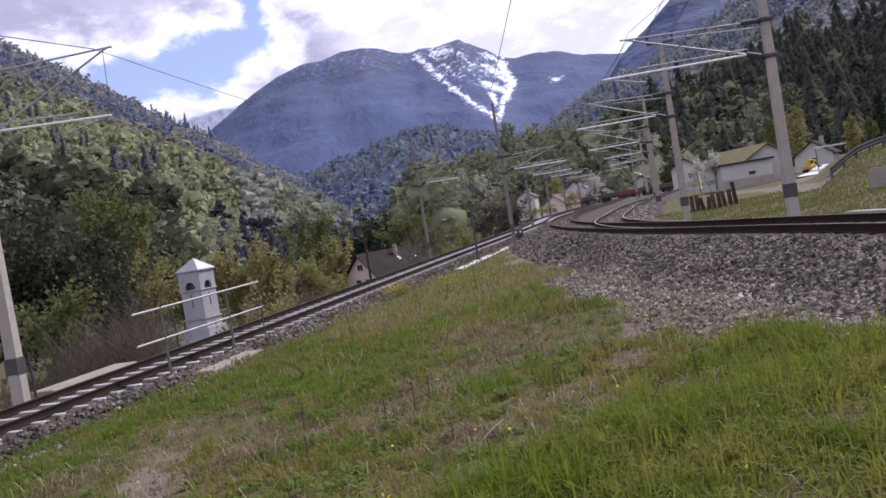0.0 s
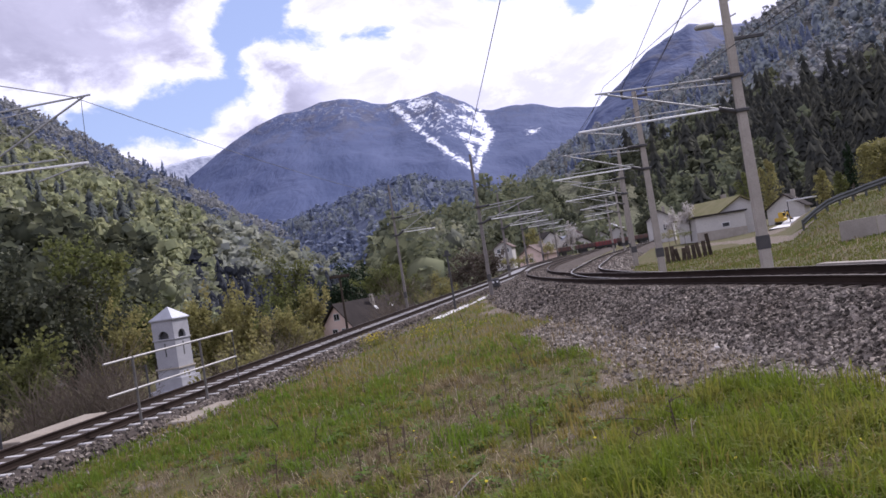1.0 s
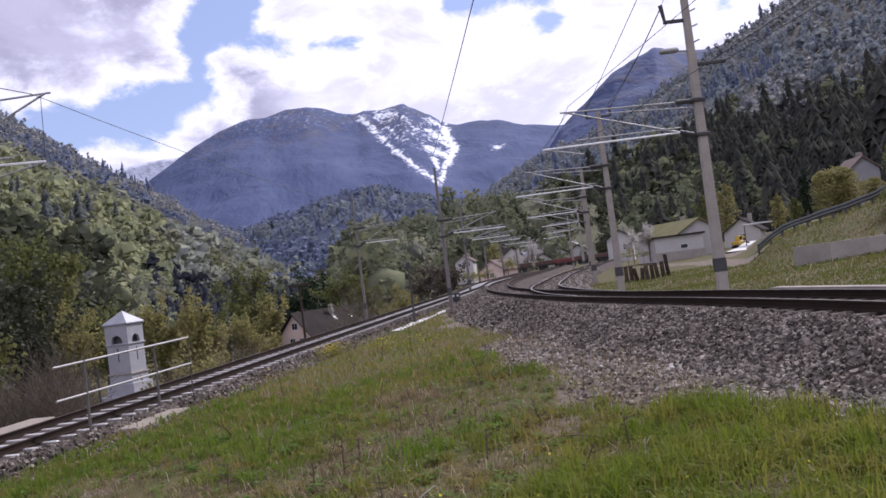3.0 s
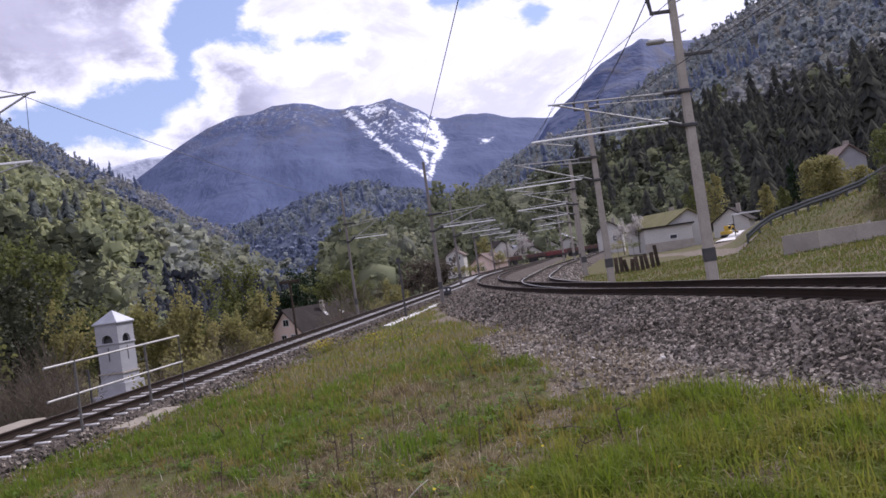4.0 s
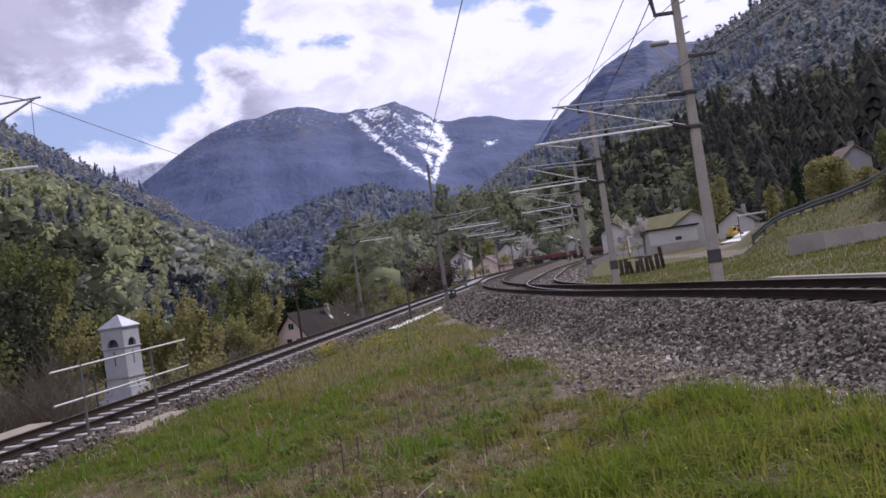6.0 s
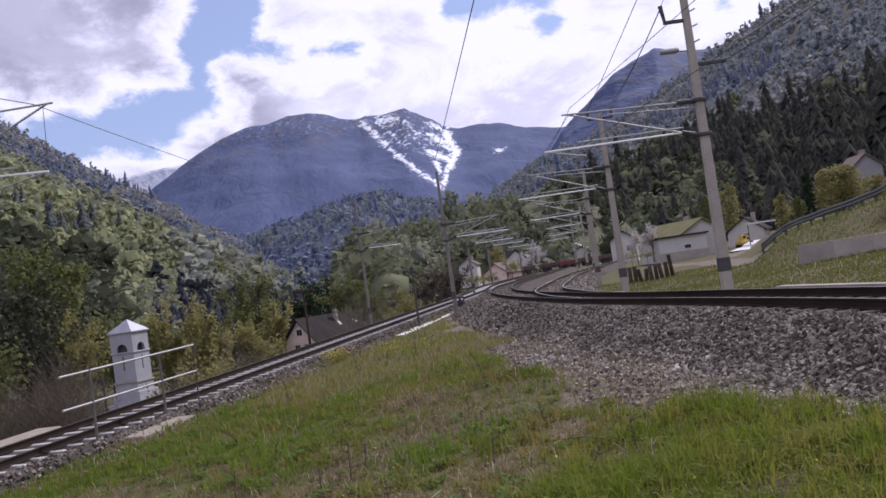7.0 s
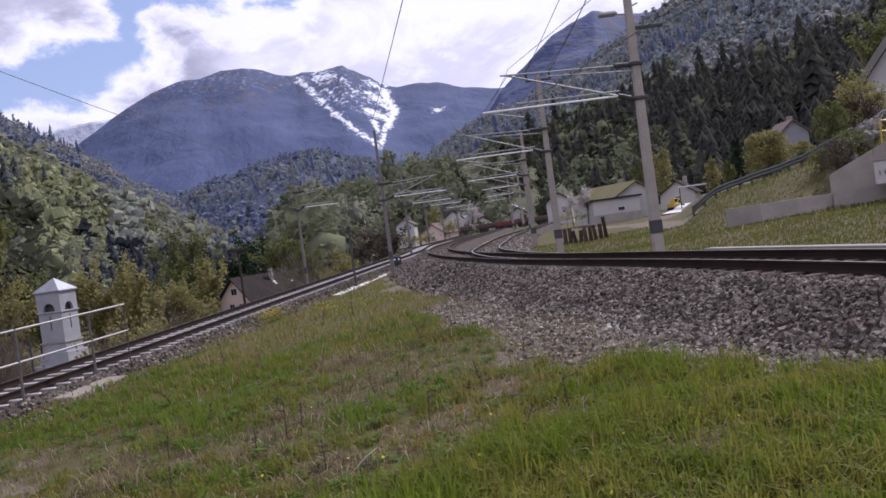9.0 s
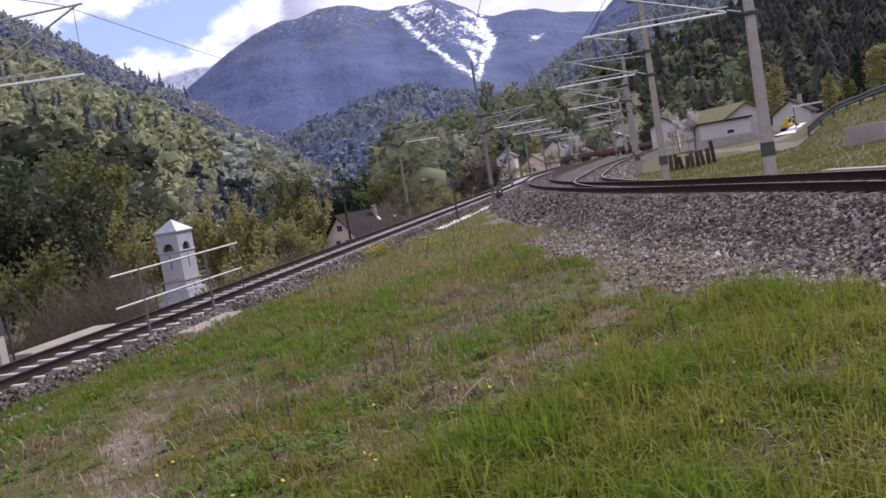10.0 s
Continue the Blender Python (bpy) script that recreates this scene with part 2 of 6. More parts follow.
OLDWOOD = surface("tarred_wood", [(0.055, 0.042, 0.032), (0.085, 0.066, 0.05), (0.035, 0.028, 0.022)], 3.0, 30.0, 0.6, 0.9, size=0.01, vary=0.3)
BARK = surface("bark", [(0.10, 0.085, 0.07), (0.14, 0.12, 0.10), (0.06, 0.05, 0.04)], 2.0, 12.0, 0.8, 0.95, size=0.03)
YELLOW = surface("yellow_paint", [(0.62, 0.42, 0.04), (0.5, 0.33, 0.04), (0.3, 0.2, 0.04)], 1.5, 15.0, 0.1, 0.5, size=0.004)
RED = surface("faded_red_paint", [(0.24, 0.04, 0.038), (0.20, 0.042, 0.04), (0.13, 0.03, 0.028)], 0.8, 8.0, 0.1, 0.6, size=0.004)
BROWNPAINT = surface("brown_wagon_paint", [(0.10, 0.05, 0.04), (0.13, 0.07, 0.055), (0.07, 0.04, 0.035)], 0.8, 8.0, 0.1, 0.7, size=0.004)
ROCKGREY = surface("boulder_rock", [(0.27, 0.25, 0.225), (0.18, 0.168, 0.15), (0.09, 0.085, 0.075)], 1.2, 9.0, 1.0, 0.95, size=0.06, vary=0.35)
STRAW = leafy("dry_stalks", [(0.24, 0.185, 0.095), (0.175, 0.13, 0.07), (0.46, 0.38, 0.24)], light=0.2, scale=1.0)
PALESTEM = leafy("bleached_stems", [(0.52, 0.47, 0.36), (0.42, 0.36, 0.25), (0.62, 0.58, 0.48)], light=0.15, scale=2.0)
SOFTBLADE = leafy("soft_grass_blades", [(0.118, 0.182, 0.02), (0.152, 0.198, 0.03), (0.085, 0.14, 0.015)], light=0.5, scale=0.9)
SHORT = leafy("short_grass", [(0.13, 0.172, 0.02), (0.235, 0.185, 0.055), (0.105, 0.135, 0.017)], light=0.5, scale=0.75)
PETAL = leafy("yellow_petals", [(0.58, 0.47, 0.03), (0.5, 0.42, 0.04), (0.62, 0.52, 0.06)], light=0.3)
BLOSSOM = leafy("white_blossom", [(0.55, 0.52, 0.50), (0.48, 0.44, 0.42), (0.35, 0.33, 0.26)], light=0.3)
TWIG = surface("brown_twigs", [(0.09, 0.065, 0.05), (0.12, 0.09, 0.07)], 3.0, 20.0, 0.3, 0.9, size=0.005)
LEAFYELLOW = leafy("yellow_green_leaves", [(0.24, 0.225, 0.085), (0.28, 0.24, 0.10), (0.18, 0.18, 0.07)], light=0.5)


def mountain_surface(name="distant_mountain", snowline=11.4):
    """Distant forest and rock, haze painted in as blue-grey, with snow left in the gullies."""
    mat, tr, b = material(name, rough=0.95)
    pos = tr.nodes.new("ShaderNodeTexCoord").outputs["Object"]
    x, y, z = N(tr, "ShaderNodeSeparateXYZ", i0=pos).outputs
    az = M(tr, "MULTIPLY", M(tr, "ARCTAN2", x, y), 57.2958)
    flat = M(tr, "SQRT", M(tr, "ADD", M(tr, "MULTIPLY", x, x), M(tr, "MULTIPLY", y, y)))
    el = M(tr, "MULTIPLY", M(tr, "ARCTAN2", z, flat), 57.2958)
    even = N(tr, "ShaderNodeVectorMath", i0=pos, i1=(1.0, 0.25, 0.9))
    even.operation = "MULTIPLY"
    iso = even.outputs[0]
    big, mid, fine = grain(tr, 0.005, 4.0, 0.55, iso, 0.4), grain(tr, 0.016, 4.0, 0.6, iso, 0.5), grain(tr, 0.07, 4.0, 0.65, iso, 0.6)
    # the base colours carry the blue of distance haze
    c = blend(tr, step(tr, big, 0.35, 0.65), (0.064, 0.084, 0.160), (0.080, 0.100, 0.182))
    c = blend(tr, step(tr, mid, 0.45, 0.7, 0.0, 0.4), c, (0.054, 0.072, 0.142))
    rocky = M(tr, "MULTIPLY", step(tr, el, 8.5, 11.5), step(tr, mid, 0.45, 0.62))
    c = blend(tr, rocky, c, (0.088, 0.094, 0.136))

    def line(a0, e0, a1, e1, w0, w1):
        da, de = a1 - a0, e1 - e0
        pa, pe = M(tr, "SUBTRACT", az, a0), M(tr, "SUBTRACT", el, e0)
        t = M(tr, "DIVIDE", M(tr, "ADD", M(tr, "MULTIPLY", pa, da), M(tr, "MULTIPLY", pe, de)), da * da + de * de, clamp=True)
        qa, qe = M(tr, "SUBTRACT", pa, M(tr, "MULTIPLY", t, da)), M(tr, "SUBTRACT", pe, M(tr, "MULTIPLY", t, de))
        d = M(tr, "SQRT", M(tr, "ADD", M(tr, "MULTIPLY", qa, qa), M(tr, "MULTIPLY", qe, qe)))
        return M(tr, "SUBTRACT", M(tr, "MULTIPLY_ADD", t, w1 - w0, w0), d)

    snow = line(-4.0, 11.2, -2.1, 8.9, 0.16, 0.13)
    for seg in ((-2.1, 8.9, 0.6, 6.3, 0.17, 0.13), (1.5, 9.8, 2.0, 8.4, 0.30, 0.30), (2.0, 8.4, 1.2, 7.1, 0.34, 0.22), (1.2, 7.1, 0.8, 6.1, 0.22, 0.05), (0.4, 9.8, 1.5, 9.0, 0.16, 0.26), (0.2, 8.7, 1.5, 8.0, 0.16, 0.26),
                (-2.9, 11.2, -1.7, 11.2, 0.22, 0.16), (-1.2, 10.9, -0.3, 9.9, 0.14, 0.06), (-2.2, 10.3, -1.7, 9.7, 0.12, 0.04), (0.6, 7.9, 0.8, 7.3, 0.2, 0.12), (0.3, 10.6, 1.2, 10.2, 0.08, 0.14), (4.6, 8.1, 5.3, 8.15, 0.07, 0.05)):
        snow = M(tr, "MAXIMUM", snow, line(*seg))
    streak = grain(tr, 0.035, 6.0, 0.7, iso, 0.8)
    rag = M(tr, "ADD", M(tr, "MULTIPLY", M(tr, "SUBTRACT", streak, 0.5), 1.15), M(tr, "MULTIPLY", M(tr, "SUBTRACT", fine, 0.5), 0.8))
    snow = step(tr, M(tr, "ADD", snow, rag), -0.10, 0.16)
    # thin snow left on the crest and over the rocks of the peak
    specks = step(tr, M(tr, "ADD", streak, M(tr, "MULTIPLY", M(tr, "SUBTRACT", fine, 0.5), 0.5)), 0.53, 0.64)
    high = M(tr, "MULTIPLY", M(tr, "MULTIPLY", specks, step(tr, el, snowline - 1.3, snowline + 0.3)), 0.2)
    bowl = step(tr, line(-1.9, 10.6, 0.9, 8.7, 1.3, 0.9), 0.0, 0.5)
    mottled = M(tr, "MULTIPLY", M(tr, "MULTIPLY", specks, bowl), 0.7)
    snow = M(tr, "MAXIMUM", snow, M(tr, "MAXIMUM", high, mottled))
    c = blend(tr, snow, c, (0.68, 0.70, 0.76))
    tr.links.new(c, b.inputs["Base Color"])
    bp = N(tr, "ShaderNodeBump", Strength=0.55, Distance=60.0, Height=M(tr, "ADD", big, M(tr, "MULTIPLY", mid, 0.3)))
    tr.links.new(bp.outputs[0], b.inputs["Normal"])
    return mat


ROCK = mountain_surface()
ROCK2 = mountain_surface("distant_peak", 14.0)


def bare_ground():
    """Meadow soil under the grass, gravel where wheels have worn it."""
    tr = GRASS.node_tree
    b = tr.nodes["Principled BSDF"]
    old = b.inputs["Base Color"].links[0].from_socket
    pos = tr.nodes.new("ShaderNodeTexCoord").outputs["Object"]
    worn = tr.nodes.new("ShaderNodeAttribute")
    worn.attribute_name = "worn"
    speck = grain(tr, 28.0, 3.0, 0.6, pos)
    dirt = blend(tr, step(tr, speck, 0.40, 0.66), (0.095, 0.076, 0.056), (0.22, 0.185, 0.148))
    f = step(tr, M(tr, "ADD", worn.outputs["Fac"], M(tr, "MULTIPLY", M(tr, "SUBTRACT", grain(tr, 3.0, 4.0, 0.6, pos), 0.5), 1.1)), 0.35, 0.7)
    tr.links.new(blend(tr, f, old, dirt), b.inputs["Base Color"])


bare_ground()

# ---- mesh helpers ----


def mesh(name, verts, faces, mat, smooth=False):
    me = bpy.data.meshes.new(name)
    verts = np.asarray(verts, np.float32)
    faces = np.asarray(faces, np.int32)
    me.vertices.add(len(verts))
    me.vertices.foreach_set("co", verts.ravel())
    k = faces.shape[1]
    me.loops.add(faces.size)
    me.loops.foreach_set("vertex_index", faces.ravel())
    me.polygons.add(len(faces))
    me.polygons.foreach_set("loop_start", np.arange(0, faces.size, k, dtype=np.int32))
    me.polygons.foreach_set("use_smooth", np.full(len(faces), smooth))
    me.update(calc_edges=True)
    me.materials.append(mat)
    return me


def part(name, bm, mat, parent=None, label="", smooth=False):
    """One mesh object from a bmesh, under a thing or a part."""
    me = bpy.data.meshes.new(name)
    bm.to_mesh(me)
    bm.free()
    me.materials.append(mat)
    if smooth:
        me.polygons.foreach_set("use_smooth", [True] * len(me.polygons))
    ob = new(name, me)
    ob.parent = parent
    return tagged(ob, label)


def thing(name, m, label, category, group="", kind=""):
    ob = new(name)
    ob.matrix_world = m
    return tagged(ob, label, category, group, kind)


def box(bm, x0, y0, z0, x1, y1, z1, bevel=0.0, m=None):
    r = bmesh.ops.create_cube(bm, size=1.0, matrix=Matrix.LocRotScale(((x0 + x1) / 2, (y0 + y1) / 2, (z0 + z1) / 2), None, (x1 - x0, y1 - y0, z1 - z0)))
    vs = r["verts"]
    if bevel:
        es = list({e for v in vs for e in v.link_edges})
        r = bmesh.ops.bevel(bm, geom=es, offset=bevel, segments=1, affect="EDGES")
        vs = r["verts"]
    if m is not None:
        bmesh.ops.transform(bm, matrix=m, verts=list({v for v in vs}))
    return bm


def tube(bm, a, b, r0, r1=None, n=8, caps=True):
    """A tapered round bar from a to b."""
    a, b = Vector(a), Vector(b)
    d = b - a
    m = Matrix.Translation((a + b) / 2) @ d.to_track_quat("Z", "Y").to_matrix().to_4x4()
    bmesh.ops.create_cone(bm, cap_ends=caps, segments=n, radius1=r0, radius2=r0 if r1 is None else r1, depth=d.length, matrix=m)
    return bm


def at(az, dist, z):
    """A place by the bearing and the distance from the standpoint."""
    return Vector((dist * math.sin(radians(az)), dist * math.cos(radians(az)), z))


def height(el, dist):
    return EYE[2] + dist * math.tan(radians(el))


def curve(points, pitch):
    """Even steps along a smooth line through the points (x, y, z): places and headings."""
    p = np.array(points, float)
    p = np.vstack([2 * p[0] - p[1], p, 2 * p[-1] - p[-2]])
    out = []
    for i in range(1, len(p) - 2):
        for t in np.linspace(0, 1, 60, endpoint=False):
            a, b, c, d = p[i - 1], p[i], p[i + 1], p[i + 2]
            out.append(0.5 * (2 * b + (c - a) * t + (2 * a - 5 * b + 4 * c - d) * t * t + (3 * b - a - 3 * c + d) * t**3))
    out = np.array(out)
    s = np.concatenate([[0], np.cumsum(np.linalg.norm(np.diff(out, axis=0), axis=1))])
    q = np.arange(0, s[-1], pitch)
    q = np.stack([np.interp(q, s, out[:, k]) for k in range(3)], 1)
    g = np.gradient(q, axis=0)
    return q, g / np.linalg.norm(g, axis=1, keepdims=True)


def sweep(q, g, profile):
    """Verts and quads of a profile (sideways, up) drawn along a line."""
    side = np.stack([g[:, 1], -g[:, 0], 0 * g[:, 0]], 1)
    side /= np.linalg.norm(side, axis=1, keepdims=True)
    pr = np.array(profile, float)
    v = q[:, None, :] + side[:, None, :] * pr[None, :, :1] + np.array([0, 0, 1.0]) * pr[None, :, 1:]
    n, k = len(q), len(pr)
    i = np.arange(n - 1)[:, None] * k + np.arange(k - 1)[None]
    f = np.stack([i, i + 1, i + k + 1, i + k], -1).reshape(-1, 4)
    return v.reshape(-1, 3), f

# ---- tracks: lines of the rail head's middle ----
TRACK_R = [(10.6, -60, 0.4), (9.9, -25, 0.4), (9.1, -5, 0.4), (8.55, 5, 0.4), (7.75, 13.4, 0.4), (6.85, 20, 0.4), (5.05, 30.5, 0.4), (3.85, 45, 0.4),
           (3.95, 60, 0.42), (6.2, 80, 0.45), (11, 105, 0.5), (17.5, 135, 0.6), (27, 180, 0.8)]
TRACK_L = [(-10.56 + 0.225 * s, 19.25 + 0.974 * s, -0.82 + 0.018 * s) for s in (-45, -10, 0, 20, 40, 58)] + [(4.6, 92, 0.4), (9.0, 113, 0.5), (14.5, 140, 0.6)]
QR, GR = curve(TRACK_R, 0.5)
QL, GL = curve(TRACK_L, 0.5)
TRACK_B = [(5.35, 29, 0.4), (5.05, 36, 0.4), (5.6, 46, 0.4), (8.1, 60, 0.42), (11.2, 76, 0.45), (15.6, 94, 0.5), (23, 122, 0.6), (33, 160, 0.8)]
QB, GB = curve(TRACK_B, 0.5)


def smooth(x, a, b):
    t = np.clip((x - a) / (b - a), 0, 1)
    return t * t * (3 - 2 * t)


def ripple(x, y, scale, seed=0.0):
    return (np.sin(x * scale + 1.3 * np.sin(y * scale * 0.7 + seed) + seed) + np.sin(y * scale * 1.13 + 1.7 * np.sin(x * scale * 0.6 + 2 * seed))
            + 0.5 * np.sin((x + y) * scale * 2.3 + seed * 3) + 0.5 * np.sin((x - y) * scale * 2.7 + seed * 5)) / 3


def along(q, y):
    """A track's place and height at y, carried on straight past its ends."""
    e0, e1 = 2 * q[0] - q[1], 2 * q[-1] - q[-2]
    p = np.vstack([q[0] + (e0 - q[0]) * 200, q, q[-1] + (e1 - q[-1]) * 20])
    return np.interp(y, p[:, 1], p[:, 0]), np.interp(y, p[:, 1], p[:, 2])


RUTS = [[(-2.2, 2.5), (-3.2, 5.5), (-4.1, 8.1), (-5.0, 10.4), (-5.9, 13.1), (-6.3, 15.2), (-6.6, 17.5)], [(-1.6, 6.0), (-0.7, 8.6), (0.1, 9.9), (0.85, 10.8), (1.5, 12.2), (1.85, 13.6), (2.1, 15.0), (2.7, 18.0), (3.3, 20.0)]]
# patches of dead grass and of lush soft grass: place and radius
DEAD = [(1.8, 9.5, 0.45), (2.3, 6.8, 0.4), (1.45, 4.9, 0.45), (-0.4, 14.4, 1.3), (-0.7, 8.8, 0.55), (-3.8, 10.9, 0.75), (-6.9, 11.6, 0.8), (-1.9, 10.5, 0.6), (-3.4, 12.3, 0.9), (-1.5, 12.2, 0.7), (-2.2, 24.0, 1.2), (0.4, 26.0, 1.5), (-0.9, 18.3, 0.8)]
SOFT = [(-8.6, 12.5, 1.5), (-8.3, 15.5, 1.6), (-7.4, 18.0, 1.6), (-5.6, 18.2, 1.3), (-4.4, 16.2, 1.1), (-3.6, 18.5, 1.3), (-2.4, 16.0, 1.0), (1.9, 21.0, 1.3), (0.2, 21.5, 1.4), (-1.6, 22.0, 1.2), (-0.6, 11.6, 0.6), (0.2, 12.8, 0.6), (-2.1, 9.4, 0.5), (-3.6, 16.0, 1.2), (-3.4, 20.0, 1.5), (-3.1, 13.0, 0.8), (-6.0, 22.5, 1.6), (-5.8, 19.4, 1.5), (-6.6, 16.5, 1.2), (2.6, 19.6, 1.1), (0.5, 23.5, 1.3)]


def at_(az, r):
    return r * math.sin(radians(az)), r * math.cos(radians(az))


def rut_distance(x, y, lines=None):
    best = np.full(np.shape(x), 99.0)
    for line in lines or RUTS:
        for (x0, y0), (x1, y1) in zip(line, line[1:]):
            dx, dy = x1 - x0, y1 - y0
            t = np.clip(((x - x0) * dx + (y - y0) * dy) / (dx * dx + dy * dy), 0, 1)
            best = np.minimum(best, np.hypot(x - x0 - t * dx, y - y0 - t * dy))
    return best


LANES = [[at_(a, r) for a, r in ((13.5, 92), (15.5, 84), (17.5, 72), (19.3, 60), (20.4, 52))], [at_(a, r) for a, r in ((18.3, 76), (19.4, 90), (20.2, 104), (20.6, 118))]]


def patches(x, y, spots, fade=0.5):
    """How far a place lies inside one of the round patches, with a ragged rim."""
    f = np.zeros(np.shape(x))
    rag = 0.35 * ripple(x, y, 3.1, 12.0)
    for px, py, r in spots:
        f = np.maximum(f, 1 - smooth(np.hypot(x - px, (y - py) * 0.8) / r + rag, 1 - fade, 1 + fade))
    return f


def worn(x, y):
    """How far the grass is worn away: wheel ruts and the gravel apron of the upper track."""
    xr, _ = along(QR, y)
    d, d0 = rut_distance(x, y, RUTS[1:]), rut_distance(x, y, RUTS[:1])
    edge = 4.1 + 1.0 * ripple(x, y, 0.5, 3.0) + 1.7 * smooth(y, 10, 15) * (1 - smooth(y, 19, 28))
    lane = 1.2 * (1 - smooth(rut_distance(x, y, LANES), 0.7, 1.6))
    return np.maximum(np.maximum(lane, np.maximum((1 - smooth(d, 0.1, 0.55)) * (0.55 + 0.5 * ripple(x, y, 2.3, 9.0)) * smooth(y, 8.5, 11.5), (1 - smooth(d0 + 0.22 * ripple(x, y, 3.7, 8.0), 0.1, 0.85)) * (0.62 + 0.5 * ripple(x, y, 2.9, 4.0)) * (1 - smooth(y, 12, 18)))), (x > xr - edge - 0.7) * (x < xr + 0.5) * (1 - smooth(xr - x, edge - 1.2, edge + 0.6)) * (y > -10))


def ground_z(x, y):
    """Height of the ground sheet."""
    x, y = np.asarray(x, float), np.asarray(y, float)
    xl, zl = along(QL, y)
    xr, zr = along(QR, y)
    r, az = np.hypot(x, y), np.degrees(np.arctan2(x, y))
    dl, dr = np.maximum(xl - x, 0), np.maximum(x - xr, 0)
    # between the tracks: a low mound round the standpoint, falling to both beds
    w = np.clip((x - xl) / np.maximum(xr - xl, 0.5), 0, 1)
    mid = (zl - 0.55) * (1 - w) + (zr - 0.75) * w
    mid = mid + 0.75 * np.exp(-((x + 0.2) ** 2 / 34 + (y - 0) ** 2 / 70)) + 0.05 * ripple(x, y, 0.9, 1.0)
    mid -= 0.04 * (1 - smooth(rut_distance(x, y), 0.1, 0.45))
    # beyond the lower track the bank drops into the valley
    left = -9.0 * smooth(dl, 2.4, 22) - 6 * smooth(dl, 20, 120)
    # beyond the upper track: a strip of grass, a walled bank, the slope with the houses
    inner = np.interp(az, [12, 18, 22.7, 29, 34, 50], [0.0, 0.2, 0.5, 0.85, 1.0, 1.0])
    outer = np.interp(az, [14, 20, 20.7, 21.4, 22.5, 25.1, 27.7, 30, 31.5, 36, 60], [0.0, 0.1, 0.5, 0.95, 1.42, 1.76, 2.15, 2.9, 3.5, 4.8, 7])
    right = inner * smooth(r, 20, 37) + outer * smooth(r, 38.6, 50) + np.interp(az, [16, 26, 31, 40], [0.002, 0.012, 0.06, 0.09]) * np.clip(r - 50, 0, 80)
    right = right * smooth(dr, 0.3, 5) * (y > 0) + 0.04 * ripple(x, y, 0.5, 2.0) * smooth(dr, 2, 6)
    z = mid + np.where(dl > 0, left, 0) + np.where(dr > 0, right, 0)
    return z + 0.02 * ripple(x, y, 3.1, 4.0) * (r < 60)


def gz(x, y):
    return float(ground_z(np.array([x]), np.array([y]))[0])


def ground():
    az = np.radians(np.concatenate([np.arange(-48, 48, 0.4), np.arange(48, 312, 4.0)]))
    r = np.concatenate([[0.01], np.geomspace(1.0, 160, 210), np.geomspace(170, 4900, 40)])
    a, rr = np.meshgrid(az, r, indexing="ij")
    x, y = rr * np.sin(a) + 0.2, rr * np.cos(a) - 0.7
    z = ground_z(x, y)
    n, k = len(az), len(r)
    i = np.arange(n)[:, None] * k + np.arange(k - 1)[None]
    j = ((np.arange(n) + 1) % n)[:, None] * k + np.arange(k - 1)[None]
    f = np.stack([i, i + 1, j + 1, j], -1).reshape(-1, 4)[:, ::-1]
    me = mesh("ground", np.stack([x, y, z], -1).reshape(-1, 3), f, GRASS, True)
    me.attributes.new("worn", "FLOAT", "POINT").data.foreach_set("value", worn(x, y).ravel().astype(np.float32))
    tagged(new("ground", me), "rough spring meadow with dry stalks between two railway tracks", "ground", kind="structure")


ground()

# ---- hills and mountains ----


def relief(name, label, ridge, toe, crest, toe_z, mat, rough, seed, fold=0.0):
    """A slope that climbs from its toe to its ridge line. ridge: (azimuth, elevation) as seen from the standpoint."""
    ra, re = np.array(ridge).T
    az = np.arange(ra[0], ra[-1] + 1e-6, (ra[-1] - ra[0]) / 260)
    el = np.interp(az, ra, re)
    u = np.linspace(0, 1.25, 60)
    a, t = np.meshgrid(az, u, indexing="ij")
    t0 = np.interp(az, np.linspace(ra[0], ra[-1], len(toe)), toe)[:, None]
    c0 = np.interp(az, np.linspace(ra[0], ra[-1], len(crest)), crest)[:, None]
    r = t0 + (c0 - t0) * t
    top = EYE[2] + c0 * np.tan(np.radians(el))[:, None]
    rise = np.where(t < 1, t**1.15, 1 - 1.5 * (t - 1))
    z = toe_z + (top - toe_z) * rise
    x, y = r * np.sin(np.radians(a)), r * np.cos(np.radians(a))
    k = 1 / (c0 * 0.06)
    bump = ripple(x * k, y * k, 1.0, seed) * fold + ripple(x * k * 3.3, y * k * 3.3, 1.0, seed + 2) * fold * 0.4
    z = z + bump * c0 * np.minimum(t, 1) * np.clip(1.15 - t, 0, 1)
    z = z + rough * c0 * ripple(x * k * 9, y * k * 9, 1.0, seed + 5) * np.minimum(t, 1)
    n, m = a.shape
    i = np.arange(n - 1)[:, None] * m + np.arange(m - 1)[None]
    f = np.stack([i, i + 1, i + m + 1, i + m], -1).reshape(-1, 4)[:, ::-1]
    v = np.stack([x, y, z], -1)
    ob = new(name, mesh(name, v.reshape(-1, 3), f, mat, True))
    tagged(ob, label, "hill", kind="structure")
    return v


